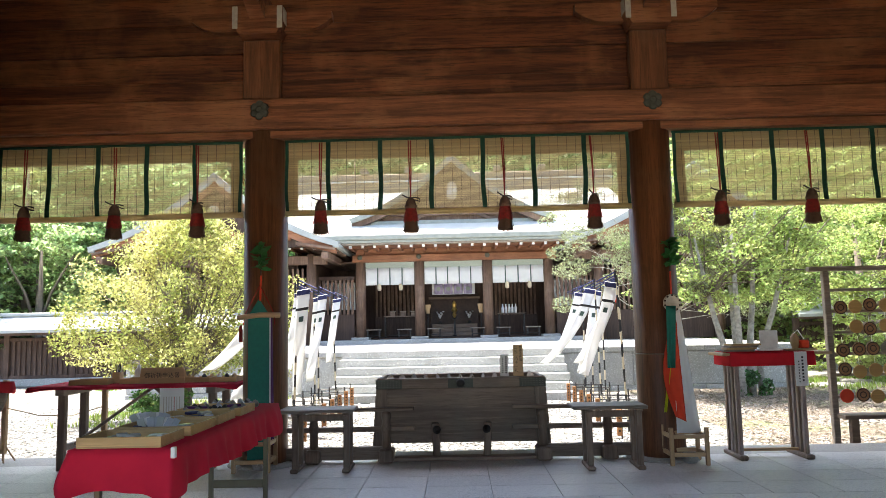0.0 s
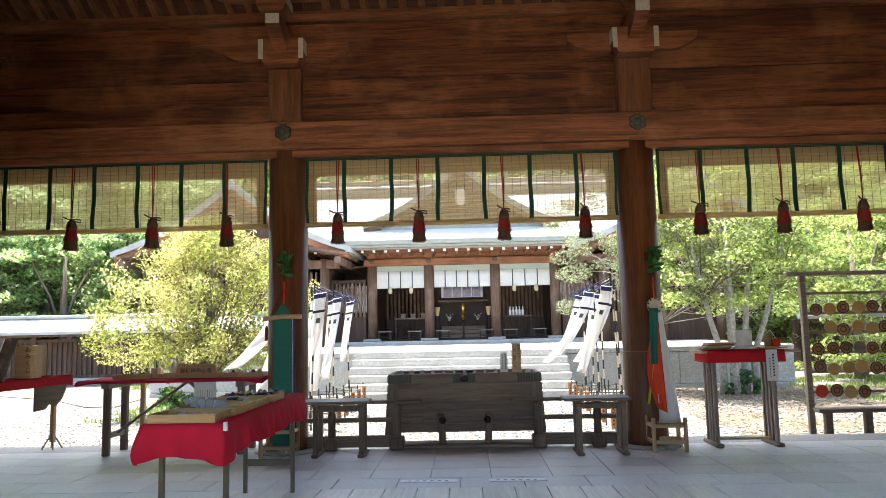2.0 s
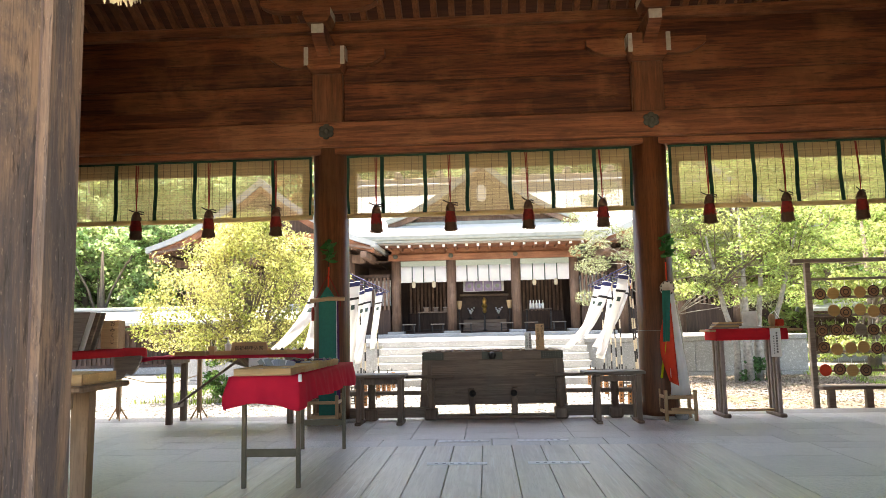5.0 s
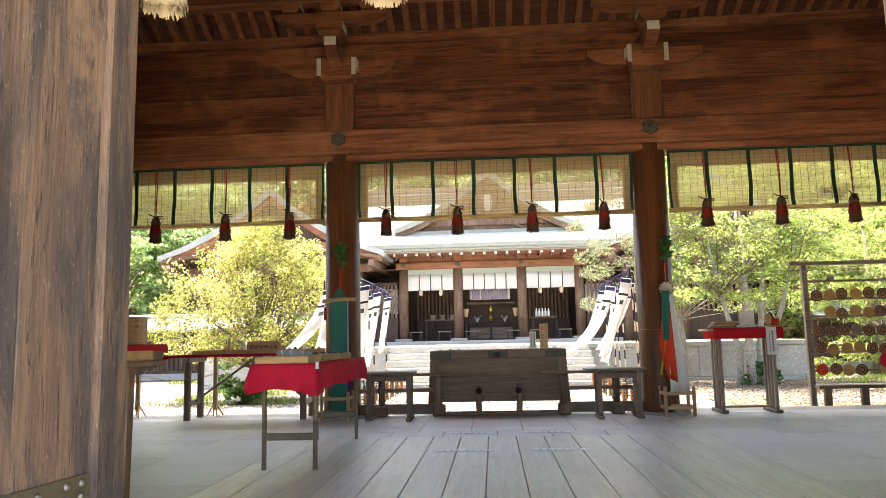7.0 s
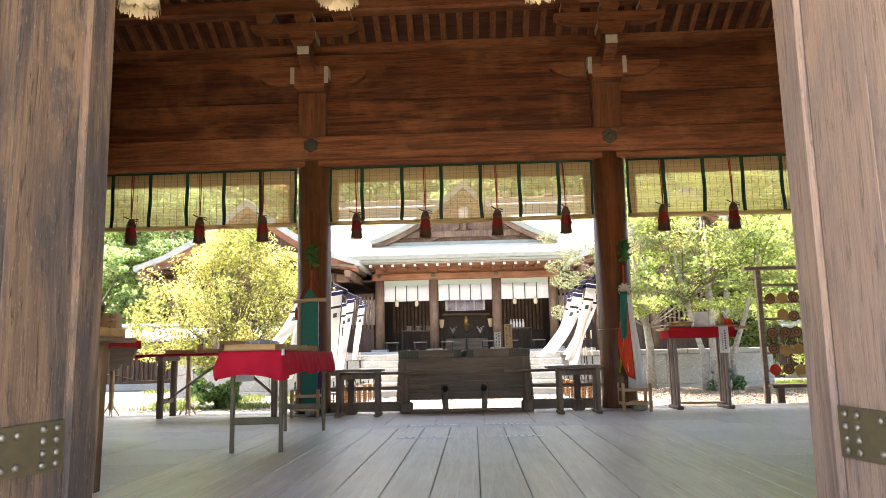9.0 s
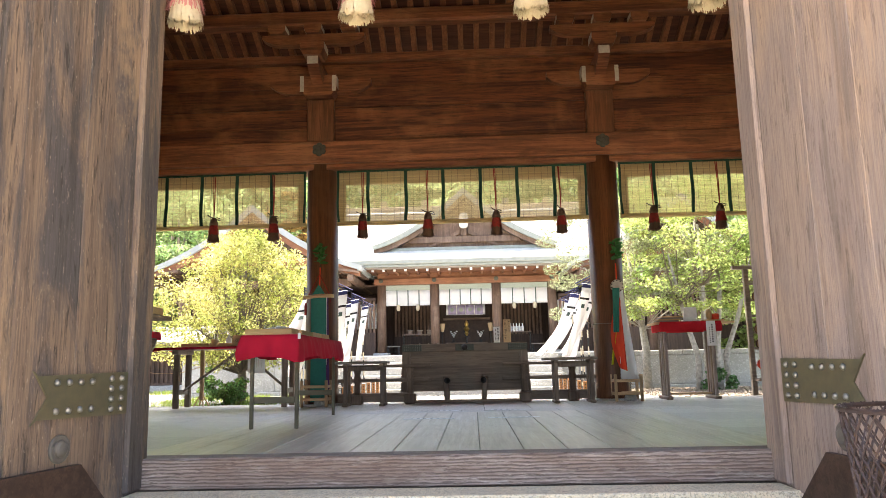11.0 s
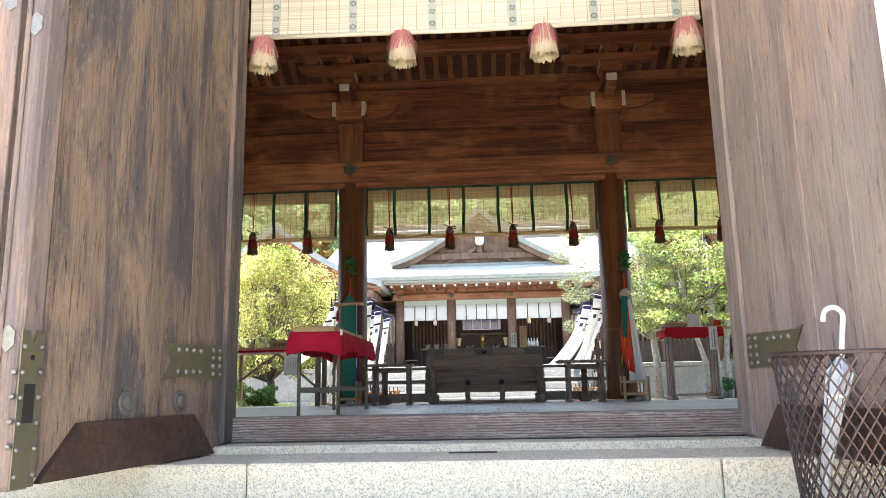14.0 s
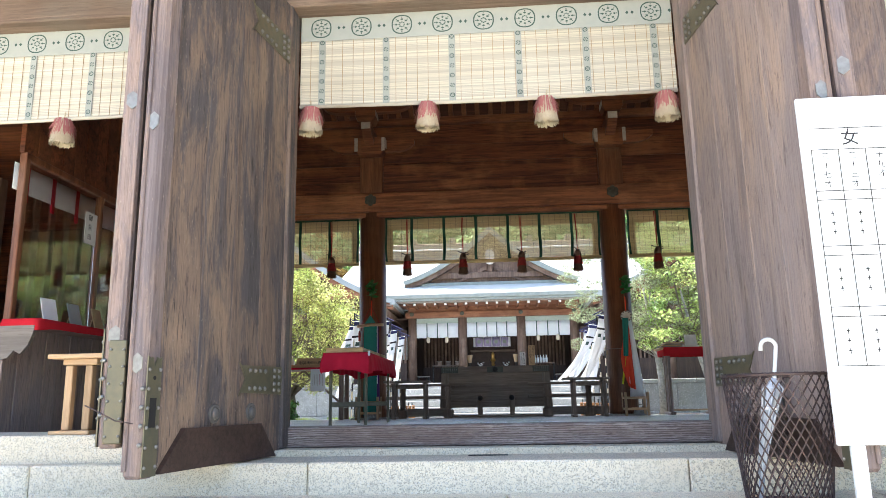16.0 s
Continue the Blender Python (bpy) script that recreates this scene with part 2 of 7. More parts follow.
M = {
    "beam": wood("beam_wood", (0.275, 0.10, 0.042), (0.085, 0.027, 0.011), "x", 0.5, 0.7, (0.36, 0.16, 0.072), 0.95),
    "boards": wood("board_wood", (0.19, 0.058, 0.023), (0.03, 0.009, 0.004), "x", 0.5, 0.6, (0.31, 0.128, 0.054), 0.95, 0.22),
    # boarding coloured dark to paint in the shade between the rafters
    "shaded_ceilboard": wood("shaded_roof_boarding", (0.10, 0.034, 0.015), (0.045, 0.015, 0.007), "x", 0.7, 0.6),
    "column": wood("column_wood", (0.215, 0.085, 0.037), (0.075, 0.027, 0.012), "z", 0.4, 0.7, (0.19, 0.10, 0.055)),
    # rafters coloured lighter, as though lit from below
    "rafter": wood("underlit_rafter_wood", (0.32, 0.13, 0.057), (0.15, 0.056, 0.024), "y", 0.65, 0.8),
    "endgrain": plain("pale_painted_end_grain", (0.55, 0.50, 0.42), 0.7, second=(0.40, 0.33, 0.25), scale=20),
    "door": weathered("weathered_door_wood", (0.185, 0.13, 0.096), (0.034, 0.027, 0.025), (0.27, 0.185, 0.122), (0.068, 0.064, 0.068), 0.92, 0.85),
    "door_pale": weathered("pale_worn_door_lit_kiosk_wood", (0.36, 0.275, 0.235), (0.12, 0.09, 0.08), (0.42, 0.30, 0.225), (0.26, 0.215, 0.21), 0.75, 0.7),
    "stile": weathered("worn_stile_wood", (0.235, 0.172, 0.145), (0.07, 0.05, 0.045), (0.30, 0.21, 0.16), (0.15, 0.125, 0.13), 0.8, 0.6),
    "kick": wood("dark_kickboard_wood", (0.06, 0.035, 0.026), (0.028, 0.016, 0.012), "y", 0.5, 1.0),
    "plank": wood("floor_plank_wood", (0.75, 0.68, 0.59), (0.53, 0.47, 0.40), "y", 0.36, 0.8, (0.77, 0.72, 0.64), 0.75, 0.08, 1.0),
    "grey": wood("grey_brown_timber", (0.25, 0.178, 0.128), (0.115, 0.078, 0.056), "x", 0.55, 1.0, (0.17, 0.14, 0.11), 0.7),
    "greyz": wood("grey_brown_timber_upright", (0.25, 0.178, 0.128), (0.115, 0.078, 0.056), "z", 0.55, 1.0, (0.17, 0.14, 0.11), 0.7),
    "legbrown": wood("worn_brown_timber", (0.20, 0.13, 0.075), (0.085, 0.053, 0.03), "z", 0.5, 1.0, (0.26, 0.18, 0.11), 0.7),
    "bench": wood("bench_top_timber", (0.26, 0.215, 0.17), (0.14, 0.11, 0.085), "x", 0.5, 1.0, None, 0.6),
    "fence": wood("fence_timber", (0.10, 0.062, 0.045), (0.045, 0.028, 0.02), "z", 0.75, 1.0, (0.14, 0.09, 0.065)),
    "haiden": wood("hall_pillar_timber", (0.17, 0.105, 0.07), (0.085, 0.05, 0.034), "z", 0.65, 0.6, (0.25, 0.17, 0.12)),
    "haiden_beam": wood("hall_beam_timber", (0.25, 0.105, 0.052), (0.13, 0.052, 0.026), "x", 0.6, 0.5, (0.31, 0.15, 0.08)),
    "hallcloth": plain("hall_green_brocade", (0.33, 0.37, 0.31), 0.8, 0.0, (0.24, 0.28, 0.23), 22.0),
    "lavender": plain("lavender_print", (0.40, 0.34, 0.50), 0.8),
    # hall timber scaled darker, painting the shade of inner and recessed faces
    "haiden_shaded": wood("hall_shaded_timber", (0.075, 0.045, 0.03), (0.035, 0.02, 0.014), "z", 0.6, 0.7),
    "pale": wood("fresh_cedar", (0.55, 0.37, 0.20), (0.42, 0.26, 0.13), "x", 0.5, 0.8, None, 0.5),
    "palez": wood("fresh_cedar_upright", (0.50, 0.33, 0.18), (0.38, 0.23, 0.11), "z", 0.5, 0.8, None, 0.5),
    "orange": wood("orange_board_wood", (0.36, 0.17, 0.065), (0.22, 0.09, 0.03), "z", 0.5, 0.8, None, 0.5),
    "granite": granite("pale_granite", (0.78, 0.685, 0.51), (0.30, 0.25, 0.18), 105, 0.8, (0.58, 0.50, 0.35)),
    "slab": granite("grey_slab_stone", (0.42, 0.40, 0.35), (0.24, 0.23, 0.21), 150, 0.6),
    "paving": granite("paving_stone", (0.72, 0.685, 0.64), (0.33, 0.32, 0.30), 110, 0.42, (0.56, 0.53, 0.48)),
    "terrace": granite("terrace_stone", (0.37, 0.365, 0.345), (0.25, 0.245, 0.225), 45, 0.8, (0.19, 0.19, 0.155)),
    "roofc": plain("weathered_copper_roof", (0.50, 0.515, 0.48), 0.4, 0.0, (0.43, 0.445, 0.415), 1.5, 0.6, 0.05),
    "roofedge": plain("layered_copper_eave", (0.27, 0.285, 0.25), 0.65, 0.0, (0.19, 0.205, 0.18), 6.0, 0.3, 0.1),
    "rooftile": plain("grey_roof_cladding", (0.34, 0.355, 0.335), 0.45, 0.0, (0.23, 0.25, 0.235), 2.0, 0.5, 0.05),
    "bark": plain("cypress_bark_edge", (0.26, 0.22, 0.18), 0.9, 0.0, (0.17, 0.13, 0.10), 8.0, 0.2, 0.3),
    "white": plain("white_cloth", (0.86, 0.86, 0.85), 0.8, 0.0, (0.80, 0.80, 0.80), 6.0, 0.2, 0.05, 0.4),
    "paper": plain("white_paper", (0.80, 0.79, 0.76), 0.7, 0.0, (0.74, 0.72, 0.68), 10.0, 0.2, 0.0),
    "red": plain("crimson_cloth", (0.52, 0.014, 0.04), 0.85, 0.0, (0.42, 0.011, 0.034), 5.0, 0.2, 0.25),
    "felt": plain("red_felt", (0.55, 0.02, 0.03), 0.9, 0.0, (0.45, 0.015, 0.024), 8.0, 0.1, 0.3),
    "green": plain("green_brocade", (0.012, 0.17, 0.125), 0.55, 0.0, (0.01, 0.13, 0.10), 30.0, 0.3, 0.2),
    "greentrim": plain("green_patterned_trim", (0.014, 0.062, 0.036), 0.7, 0.0, (0.004, 0.016, 0.012), 38.0, 0.2, 0.1),
    "lime": plain("yellow_green_cloth", (0.55, 0.56, 0.02), 0.7, 0.0, (0.48, 0.50, 0.02), 12.0, 0.2, 0.1),
    "scarlet": plain("scarlet_cloth", (0.72, 0.07, 0.03), 0.7, 0.0, (0.62, 0.05, 0.025), 12.0, 0.2, 0.1),
    "purple": plain("purple_cloth", (0.10, 0.03, 0.13), 0.7, 0.0, (0.08, 0.02, 0.10), 12.0, 0.2, 0.1),
    "navy": plain("navy_cord", (0.025, 0.03, 0.11), 0.7, 0.0, (0.02, 0.02, 0.07), 20.0),
    "grcloth": plain("grey_green_brocade", (0.41, 0.425, 0.385), 0.75, 0.0, (0.36, 0.38, 0.345), 14.0, 0.2, 0.1, 0.1),
    "grdark": plain("dark_green_print", (0.06, 0.10, 0.085), 0.75, 0.0, (0.05, 0.08, 0.07), 30.0),
    "ink": plain("black_ink", (0.018, 0.016, 0.015), 0.6),
    "iron": plain("blackened_iron", (0.035, 0.032, 0.03), 0.5, 0.4, (0.06, 0.05, 0.045)),
    "greeniron": plain("patinated_bronze", (0.085, 0.088, 0.068), 0.55, 0.4, (0.045, 0.052, 0.042), 40.0),
    "brass": plain("dulled_brass", (0.155, 0.135, 0.085), 0.5, 0.5, (0.10, 0.10, 0.072), 18.0, 0.5, 0.1),
    "cover": plain("dull_iron_cover", (0.12, 0.11, 0.10), 0.65, 0.2, (0.08, 0.072, 0.066), 20.0),
    "stud": plain("worn_metal_stud", (0.27, 0.26, 0.235), 0.5, 0.7, (0.16, 0.15, 0.13), 30.0),
    "gold": plain("gilt_metal", (0.75, 0.48, 0.12), 0.3, 1.0),
    "tassel": plain("dark_red_tassel_fibre", (0.30, 0.025, 0.02), 0.9, 0.0, (0.09, 0.018, 0.012), 30.0),
    "tasseltip": plain("dull_brown_tassel_tip", (0.12, 0.066, 0.042), 0.9, 0.0, (0.06, 0.03, 0.02), 40.0),
    "fringe": plain("cream_fringe_fibre", (0.66, 0.58, 0.42), 0.9, 0.0, (0.52, 0.43, 0.29), 40.0, 0.1, 0.1, 0.15),
    "fringered": plain("faded_pink_fringe", (0.54, 0.23, 0.21), 0.9, 0.0, (0.45, 0.11, 0.11), 40.0),
    "leafd": foliage("branch_leaf_green", (0.05, 0.22, 0.06), (0.09, 0.30, 0.08), 0.35, 0.01),
    "plasticw": plain("white_plastic", (0.78, 0.78, 0.76), 0.35),
    "tape": plain("white_floor_tape", (0.93, 0.93, 0.93), 0.6, 0.0, (0.89, 0.89, 0.89), 8.0, 0.4, 0.0),
    "clear": plain("hazy_clear_plastic", (0.45, 0.47, 0.50), 0.25, 0.0, (0.30, 0.32, 0.36), 20.0, 0.6, 0.1),
    "steelbr": plain("brown_steel_tube", (0.15, 0.13, 0.085), 0.4, 0.3, (0.11, 0.095, 0.06)),
    "mesh": plain("rusty_dark_wire", (0.06, 0.045, 0.045), 0.5, 0.5, (0.10, 0.06, 0.05), 30.0),
    "tray": wood("tray_wood", (0.50, 0.33, 0.15), (0.40, 0.25, 0.10), "x", 0.45, 0.8, None, 0.4),
    "kraft": plain("brown_card", (0.46, 0.31, 0.16), 0.7, 0.0, (0.40, 0.26, 0.13), 10.0),
}


def reed(name, base, dark, trans):
    m = Mat(name, base, 0.55, spec=0.3)
    n = m.noise(6, 4, (0.1, 1, 1))
    m.mix(m.ramp(n, 0.42, 0.66), dark, 0.6)
    m.island(0.2, 0.006)
    m.shine(trans)
    return m.done()


M["reed"] = reed("split_bamboo_reed", (0.62, 0.49, 0.27), (0.50, 0.37, 0.18), 0.45)
M["lining"] = plain("beige_blind_lining", (0.50, 0.42, 0.27), 0.8, 0.0, (0.42, 0.34, 0.21), 5.0, 0.1, 0.1, 0.4)
def sill_material():
    """Weathered threshold: raised contour grain, pale worn ridges, dark lower stains."""
    m = Mat("contour_grained_sill", (0.27, 0.222, 0.20), 0.78, spec=0.3)
    w = m.node("ShaderNodeTexWave")
    w.wave_type, w.bands_direction = "BANDS", "Z"
    for key, val in (("Scale", 19.0), ("Distortion", 5.0), ("Detail", 4.0), ("Detail Scale", 1.3), ("Detail Roughness", 0.6)):
        w.inputs[key].default_value = val
    m.link(m.coords((0.22, 1, 1), "Object", False), w.inputs["Vector"])
    m.mix(m.ramp(w.outputs["Fac"], 0.35, 0.85), (0.09, 0.066, 0.058), 0.8)
    m.mix(m.ramp(m.noise(60, 5, (0.12, 1, 1), 0.5, 0.7), 0.54, 0.64), (0.46, 0.42, 0.39), 0.5)
    m.mix(m.ramp(m.noise(2.2, 5, (0.5, 1, 2.0), 0.4), 0.5, 0.66), (0.13, 0.085, 0.068), 0.6)
    m.mix(m.ramp(m.noise(130, 4, (0.1, 1, 1), 0.2, 0.7), 0.55, 0.63), (0.05, 0.036, 0.032), 0.6)
    m.bump(w.outputs["Fac"], 0.4, 0.006)
    return m.done()


M["sill"] = sill_material()
M["reedpale"] = reed("pale_bamboo_reed", (0.72, 0.675, 0.565), (0.64, 0.58, 0.45), 0.3)


def ground_material():
    m = Mat("gravel_ground", (0.21, 0.204, 0.19), 0.9, spec=0.2)
    v = m.node("ShaderNodeTexVoronoi")
    v.inputs["Scale"].default_value = 14
    m.link(m.coords((1, 1, 1), "Object", False), v.inputs["Vector"])
    m.mix(m.ramp(v.outputs["Distance"], 0.35, 0.75), (0.28, 0.25, 0.21), 0.7)
    h = m.node("ShaderNodeTexVoronoi")
    h.inputs["Scale"].default_value = 14
    h2 = m.ramp(h.outputs["Color"], 0.5, 1.0)
    m.link(m.coords((1, 1, 1), "Object", False), h.inputs["Vector"])
    m.mix(h2, (0.21, 0.195, 0.175), 0.6)
    sp = m.noise(8.0, 6, (1, 1, 1), 0.6, 0.75)
    m.mix(m.ramp(sp, 0.48, 0.54), (0.06, 0.053, 0.042), 0.92)
    m.mix(m.ramp(m.noise(0.35, 5), 0.5, 0.66), (0.27, 0.235, 0.18), 0.6)
    m.bump(v.outputs["Distance"], 0.6, 0.02)
    return m.done()


M["gravel"] = ground_material()


def litter_material():
    # brown litter, coloured darker to hold the shade of the trees
    m = Mat("shaded_leaf_litter_soil", (0.14, 0.115, 0.088), 0.95, spec=0.1)
    n = m.noise(24, 5)
    m.mix(m.ramp(n, 0.42, 0.62), (0.065, 0.05, 0.036), 0.85)
    # pale specks paint the sun dapples
    m.mix(m.ramp(m.noise(50, 3), 0.57, 0.66), (0.30, 0.27, 0.23), 0.8)
    m.mix(m.ramp(m.noise(0.9, 5), 0.52, 0.66), (0.13, 0.16, 0.06), 0.5)
    m.bump(n, 0.6, 0.03)
    return m.done()


M["litter"] = litter_material()
M["grass"] = foliage("grass_blade", (0.16, 0.24, 0.04), (0.24, 0.29, 0.07), 0.4, 0.02)


# ---- building helpers ----
def part(name, bm, material, parent=None, label="", smooth=False):
    """One mesh object from a bmesh, under a thing or a part."""
    me = bpy.data.meshes.new(name)
    bm.to_mesh(me)
    bm.free()
    if smooth:
        for p in me.polygons:
            p.use_smooth = True
    me.materials.append(M[material] if isinstance(material, str) else material)
    ob = new(name, me)
    if parent:
        ob.parent = parent
    if label:
        ob["label"] = label
    return ob


def thing(name, label, category, at=(0, 0, 0), rz=0.0, group="", kind=""):
    ob = new(name)
    ob.empty_display_size = 0.2
    ob.matrix_basis = pose(at[0], at[1], at[2], 0, 0, rz)
    return tagged(ob, label, category, group, kind)


def box(x0, x1, y0, y1, z0, z1, bevel=0.008, bm=None):
    own = bmesh.new()
    v = [own.verts.new((x, y, z)) for z in (z0, z1) for y in (y0, y1) for x in (x0, x1)]
    for f in ((0, 2, 3, 1), (4, 5, 7, 6), (0, 1, 5, 4), (2, 6, 7, 3), (0, 4, 6, 2), (1, 3, 7, 5)):
        own.faces.new([v[i] for i in f])
    if bevel:
        bmesh.ops.bevel(own, geom=own.edges[:], offset=bevel, segments=1, affect="EDGES", clamp_overlap=True)
    if bm is None:
        return own
    return merge(bm, own)


def merge(bm, other, m=None):
    if m is not None:
        other.transform(m)
    me = bpy.data.meshes.new("tmp")
    other.to_mesh(me)
    other.free()
    bm.from_mesh(me)
    bpy.data.meshes.remove(me)
    return bm


def lathe(profile, n=16, at=(0, 0, 0), bm=None):
    """Turn a profile of (radius, height) round the z axis."""
    own = bmesh.new() if bm is None else bm
    rings = []
    for r, z in profile:
        rings.append([own.verts.new((at[0] + r * math.cos(2 * math.pi * i / n), at[1] + r * math.sin(2 * math.pi * i / n), at[2] + z)) for i in range(n)])
    for a, b in zip(rings, rings[1:]):
        for i in range(n):
            own.faces.new((a[i], a[(i + 1) % n], b[(i + 1) % n], b[i]))
    own.faces.new(rings[0][::-1])
    own.faces.new(rings[-1])
    return own


def tube(points, radii, n=8, bm=None):
    """A tapered tube along a line of points."""
    own = bmesh.new() if bm is None else bm
    pts = [Vector(p) for p in points]
    if not hasattr(radii, "__len__"):
        radii = [radii] * len(pts)
    rings = []
    up = Vector((0.13, 0.21, 0.97))
    for i, p in enumerate(pts):
        d = (pts[min(i + 1, len(pts) - 1)] - pts[max(i - 1, 0)]).normalized()
        a = d.cross(up)
        a = (a if a.length > 0.05 else d.cross(Vector((1, 0, 0)))).normalized()
        b = d.cross(a)
        rings.append([own.verts.new(p + radii[i] * (a * math.cos(2 * math.pi * k / n) + b * math.sin(2 * math.pi * k / n))) for k in range(n)])
    for r, s in zip(rings, rings[1:]):
        for k in range(n):
            own.faces.new((r[k], r[(k + 1) % n], s[(k + 1) % n], s[k]))
    own.faces.new(rings[0][::-1])
    own.faces.new(rings[-1])
    return own


def prism(outline, depth, axis="y", at=0.0):
    """A flat outline in two axes, given thickness along the third."""
    own = bmesh.new()

    def place(u, v, w):
        return {"y": (u, w, v), "x": (w, u, v), "z": (u, v, w)}[axis]

    a = [own.verts.new(place(u, v, at)) for u, v in outline]
    b = [own.verts.new(place(u, v, at + depth)) for u, v in outline]
    n = len(outline)
    own.faces.new(a)
    own.faces.new(b[::-1])
    for i in range(n):
        own.faces.new((a[i], b[i], b[(i + 1) % n], a[(i + 1) % n]))
    bmesh.ops.recalc_face_normals(own, faces=own.faces[:])
    return own


def sheet(fn, nu, nv, thick=0.0):
    """A surface from fn(u, v) in 0..1, thickened along its normals."""
    own = bmesh.new()
    g = [[own.verts.new(fn(i / nu, j / nv)) for j in range(nv + 1)] for i in range(nu + 1)]
    for i in range(nu):
        for j in range(nv):
            own.faces.new((g[i][j], g[i + 1][j], g[i + 1][j + 1], g[i][j + 1]))
    if thick:
        bmesh.ops.recalc_face_normals(own, faces=own.faces[:])
        bmesh.ops.solidify(own, geom=own.faces[:], thickness=thick)
    return own


def lettering(text, size, material, parent, m, name="lettering"):
    """Flat raised lettering; its place is given in the parent's space."""
    cu = bpy.data.curves.new(name, "FONT")
    cu.body, cu.size, cu.align_x, cu.align_y, cu.extrude = text, size, "CENTER", "CENTER", 0.0006
    tmp = new(name + "_source", cu)
    dg = bpy.context.evaluated_depsgraph_get()
    me = bpy.data.meshes.new_from_object(tmp.evaluated_get(dg))
    bpy.data.objects.remove(tmp)
    me.materials.clear()
    me.materials.append(M[material])
    ob = new(name, me)
    ob.parent = parent
    ob.matrix_basis = m
    return ob


def structure(name, bm, material, label, category, smooth=False):
    return tagged(part(name, bm, material, None, "", smooth), label, category, "", "structure")


FRONT = pose(0, 0, 0, 90, 0, 0)   # lettering that faces -y


# ---- the gate hall: structure ----
GZ = -0.25                       # courtyard level
COLX = (-6.55, -2.14, 2.22, 6.6)
JL, JR = -1.57, 1.64             # door jambs
ground = structure("ground", sheet(lambda u, v: (-120 + 240 * u, 9.0 + 171 * v, GZ), 2, 2), "gravel", "sunlit pale gravel of the shrine courtyard", "ground")
# out of view; pale granite chosen to reflect light up at the gate front
structure("forecourt", box(-60, 60, -60, -2.2, -1.45, -1.25, 0), "granite", "unseen forecourt below the gate steps, pale to bounce light onto the gate", "ground")
structure("leaf_litter", sheet(lambda u, v: (4.2 + 20 * u, 9.25 + 9.5 * v, GZ + 0.012 + 0.03 * noise.noise(Vector((u * 9, v * 7, 1)))), 30, 24), "litter", "brown leaf litter and thin grass under trees, darkened for their shade", "ground")

structure("floor_bed", box(-7.5, 7.5, 1.12, 8.31, -0.45, -0.03, 0), "slab", "grey bedding under the hall floor", "floor")
structure("kerb_north", box(-7.5, 7.5, 8.35, 8.92, -0.5, -0.01, 0.015), "slab", "grey stone kerb at the hall's rear edge", "kerb")
structure("kerb_base", box(-7.5, 7.5, 1.1, 9.0, -0.6, -0.46, 0), "slab", "stone footing of the hall", "footing")

# gate sill and the stone steps before it
structure("sill", box(JL - 0.1, JR + 0.1, 0.93, 1.11, -0.045, 0.115, 0.012), "sill", "worn wooden threshold beam across the gateway", "threshold")
structure("wall_base", box(-7.5, JL - 0.1, 0.93, 1.11, -0.1, 0.1, 0.0), "granite", "stone base beside the gateway", "wall")
structure("wall_base_east", box(JR + 0.1, 7.5, 0.93, 1.11, -0.1, 0.1, 0.0), "granite", "stone base beside the gateway", "wall")
structure("ledge", box(-2.45, 2.5, 0.68, 0.928, -0.2, -0.045, 0.008), "granite", "low granite ledge in front of the threshold", "ledge")
structure("ledge_raised", box(-7.5, -2.46, 0.3, 0.928, -0.4, 0.1, 0.012), "granite", "raised granite ledge before the side bay", "ledge")
structure("ledge_raised_east", box(2.51, 7.5, 0.3, 0.928, -0.4, 0.1, 0.012), "granite", "raised granite ledge before the side bay", "ledge")

# columns of the rear row
def column(x, y, z0, z1, r, name):
    prof = [(r * 1.02, z0), (r * 1.02, z0 + 0.05), (r, z0 + 0.3), (r * 0.985, z1)]
    return structure(name, lathe(prof, 32, (x, y, 0)), "column", "thick round reddish-brown wooden pillar", "pillar", True)


for i, x in enumerate(COLX):
    column(x, 8.2, 0.03, 3.72, 0.245, "pillar_%d" % (i + 1))
    structure("pillar_base_%d" % (i + 1), lathe([(0.40, 0.0), (0.40, 0.012), (0.37, 0.03)], 28, (x, 8.2, 0)), "slab", "round stone pad under a pillar", "stone pad", True)
    structure("pillar_upper_%d" % (i + 1), box(x - 0.21, x + 0.21, 7.96, 8.4, 4.04, 4.74, 0.012), "column", "squared upper part of a pillar", "pillar")

structure("tie_beam", box(-7.5, 7.5, 7.90, 8.42, 3.69, 4.04, 0.018), "beam", "long reddish-brown wooden tie beam", "beam")
structure("beam_lip", box(-7.5, 7.5, 7.98, 8.4, 3.60, 3.688, 0.008), "beam", "thin wooden rail under the tie beam", "beam")
zz = [4.042, 4.30, 4.62, 4.97, 5.36]
for i in range(4):
    structure("wall_north_board_%d" % (i + 1), box(-7.5, 7.5, 8.06 + 0.018 * (i % 2), 8.3, zz[i] + 0.004, zz[i + 1], 0.006), "boards", "wide dark-stained horizontal wall board", "wall")
structure("wall_plate", box(-7.5, 7.5, 7.98, 8.36, 5.364, 5.5, 0.012), "beam", "wooden wall plate under the rafters", "beam")

# brackets over the pillars
def bracket_block(bm, x, y, z0, z1, w, d):
    zm = z0 + (z1 - z0) * 0.45
    prof = [(-w * 0.38, z0), (w * 0.38, z0), (w * 0.44, z0 + (zm - z0) * 0.5), (w * 0.5, zm), (w * 0.5, z1), (-w * 0.5, z1), (-w * 0.5, zm), (-w * 0.44, z0 + (zm - z0) * 0.5)]
    return merge(bm, prism([(x + u, v) for u, v in prof], d, "y", y - d / 2))


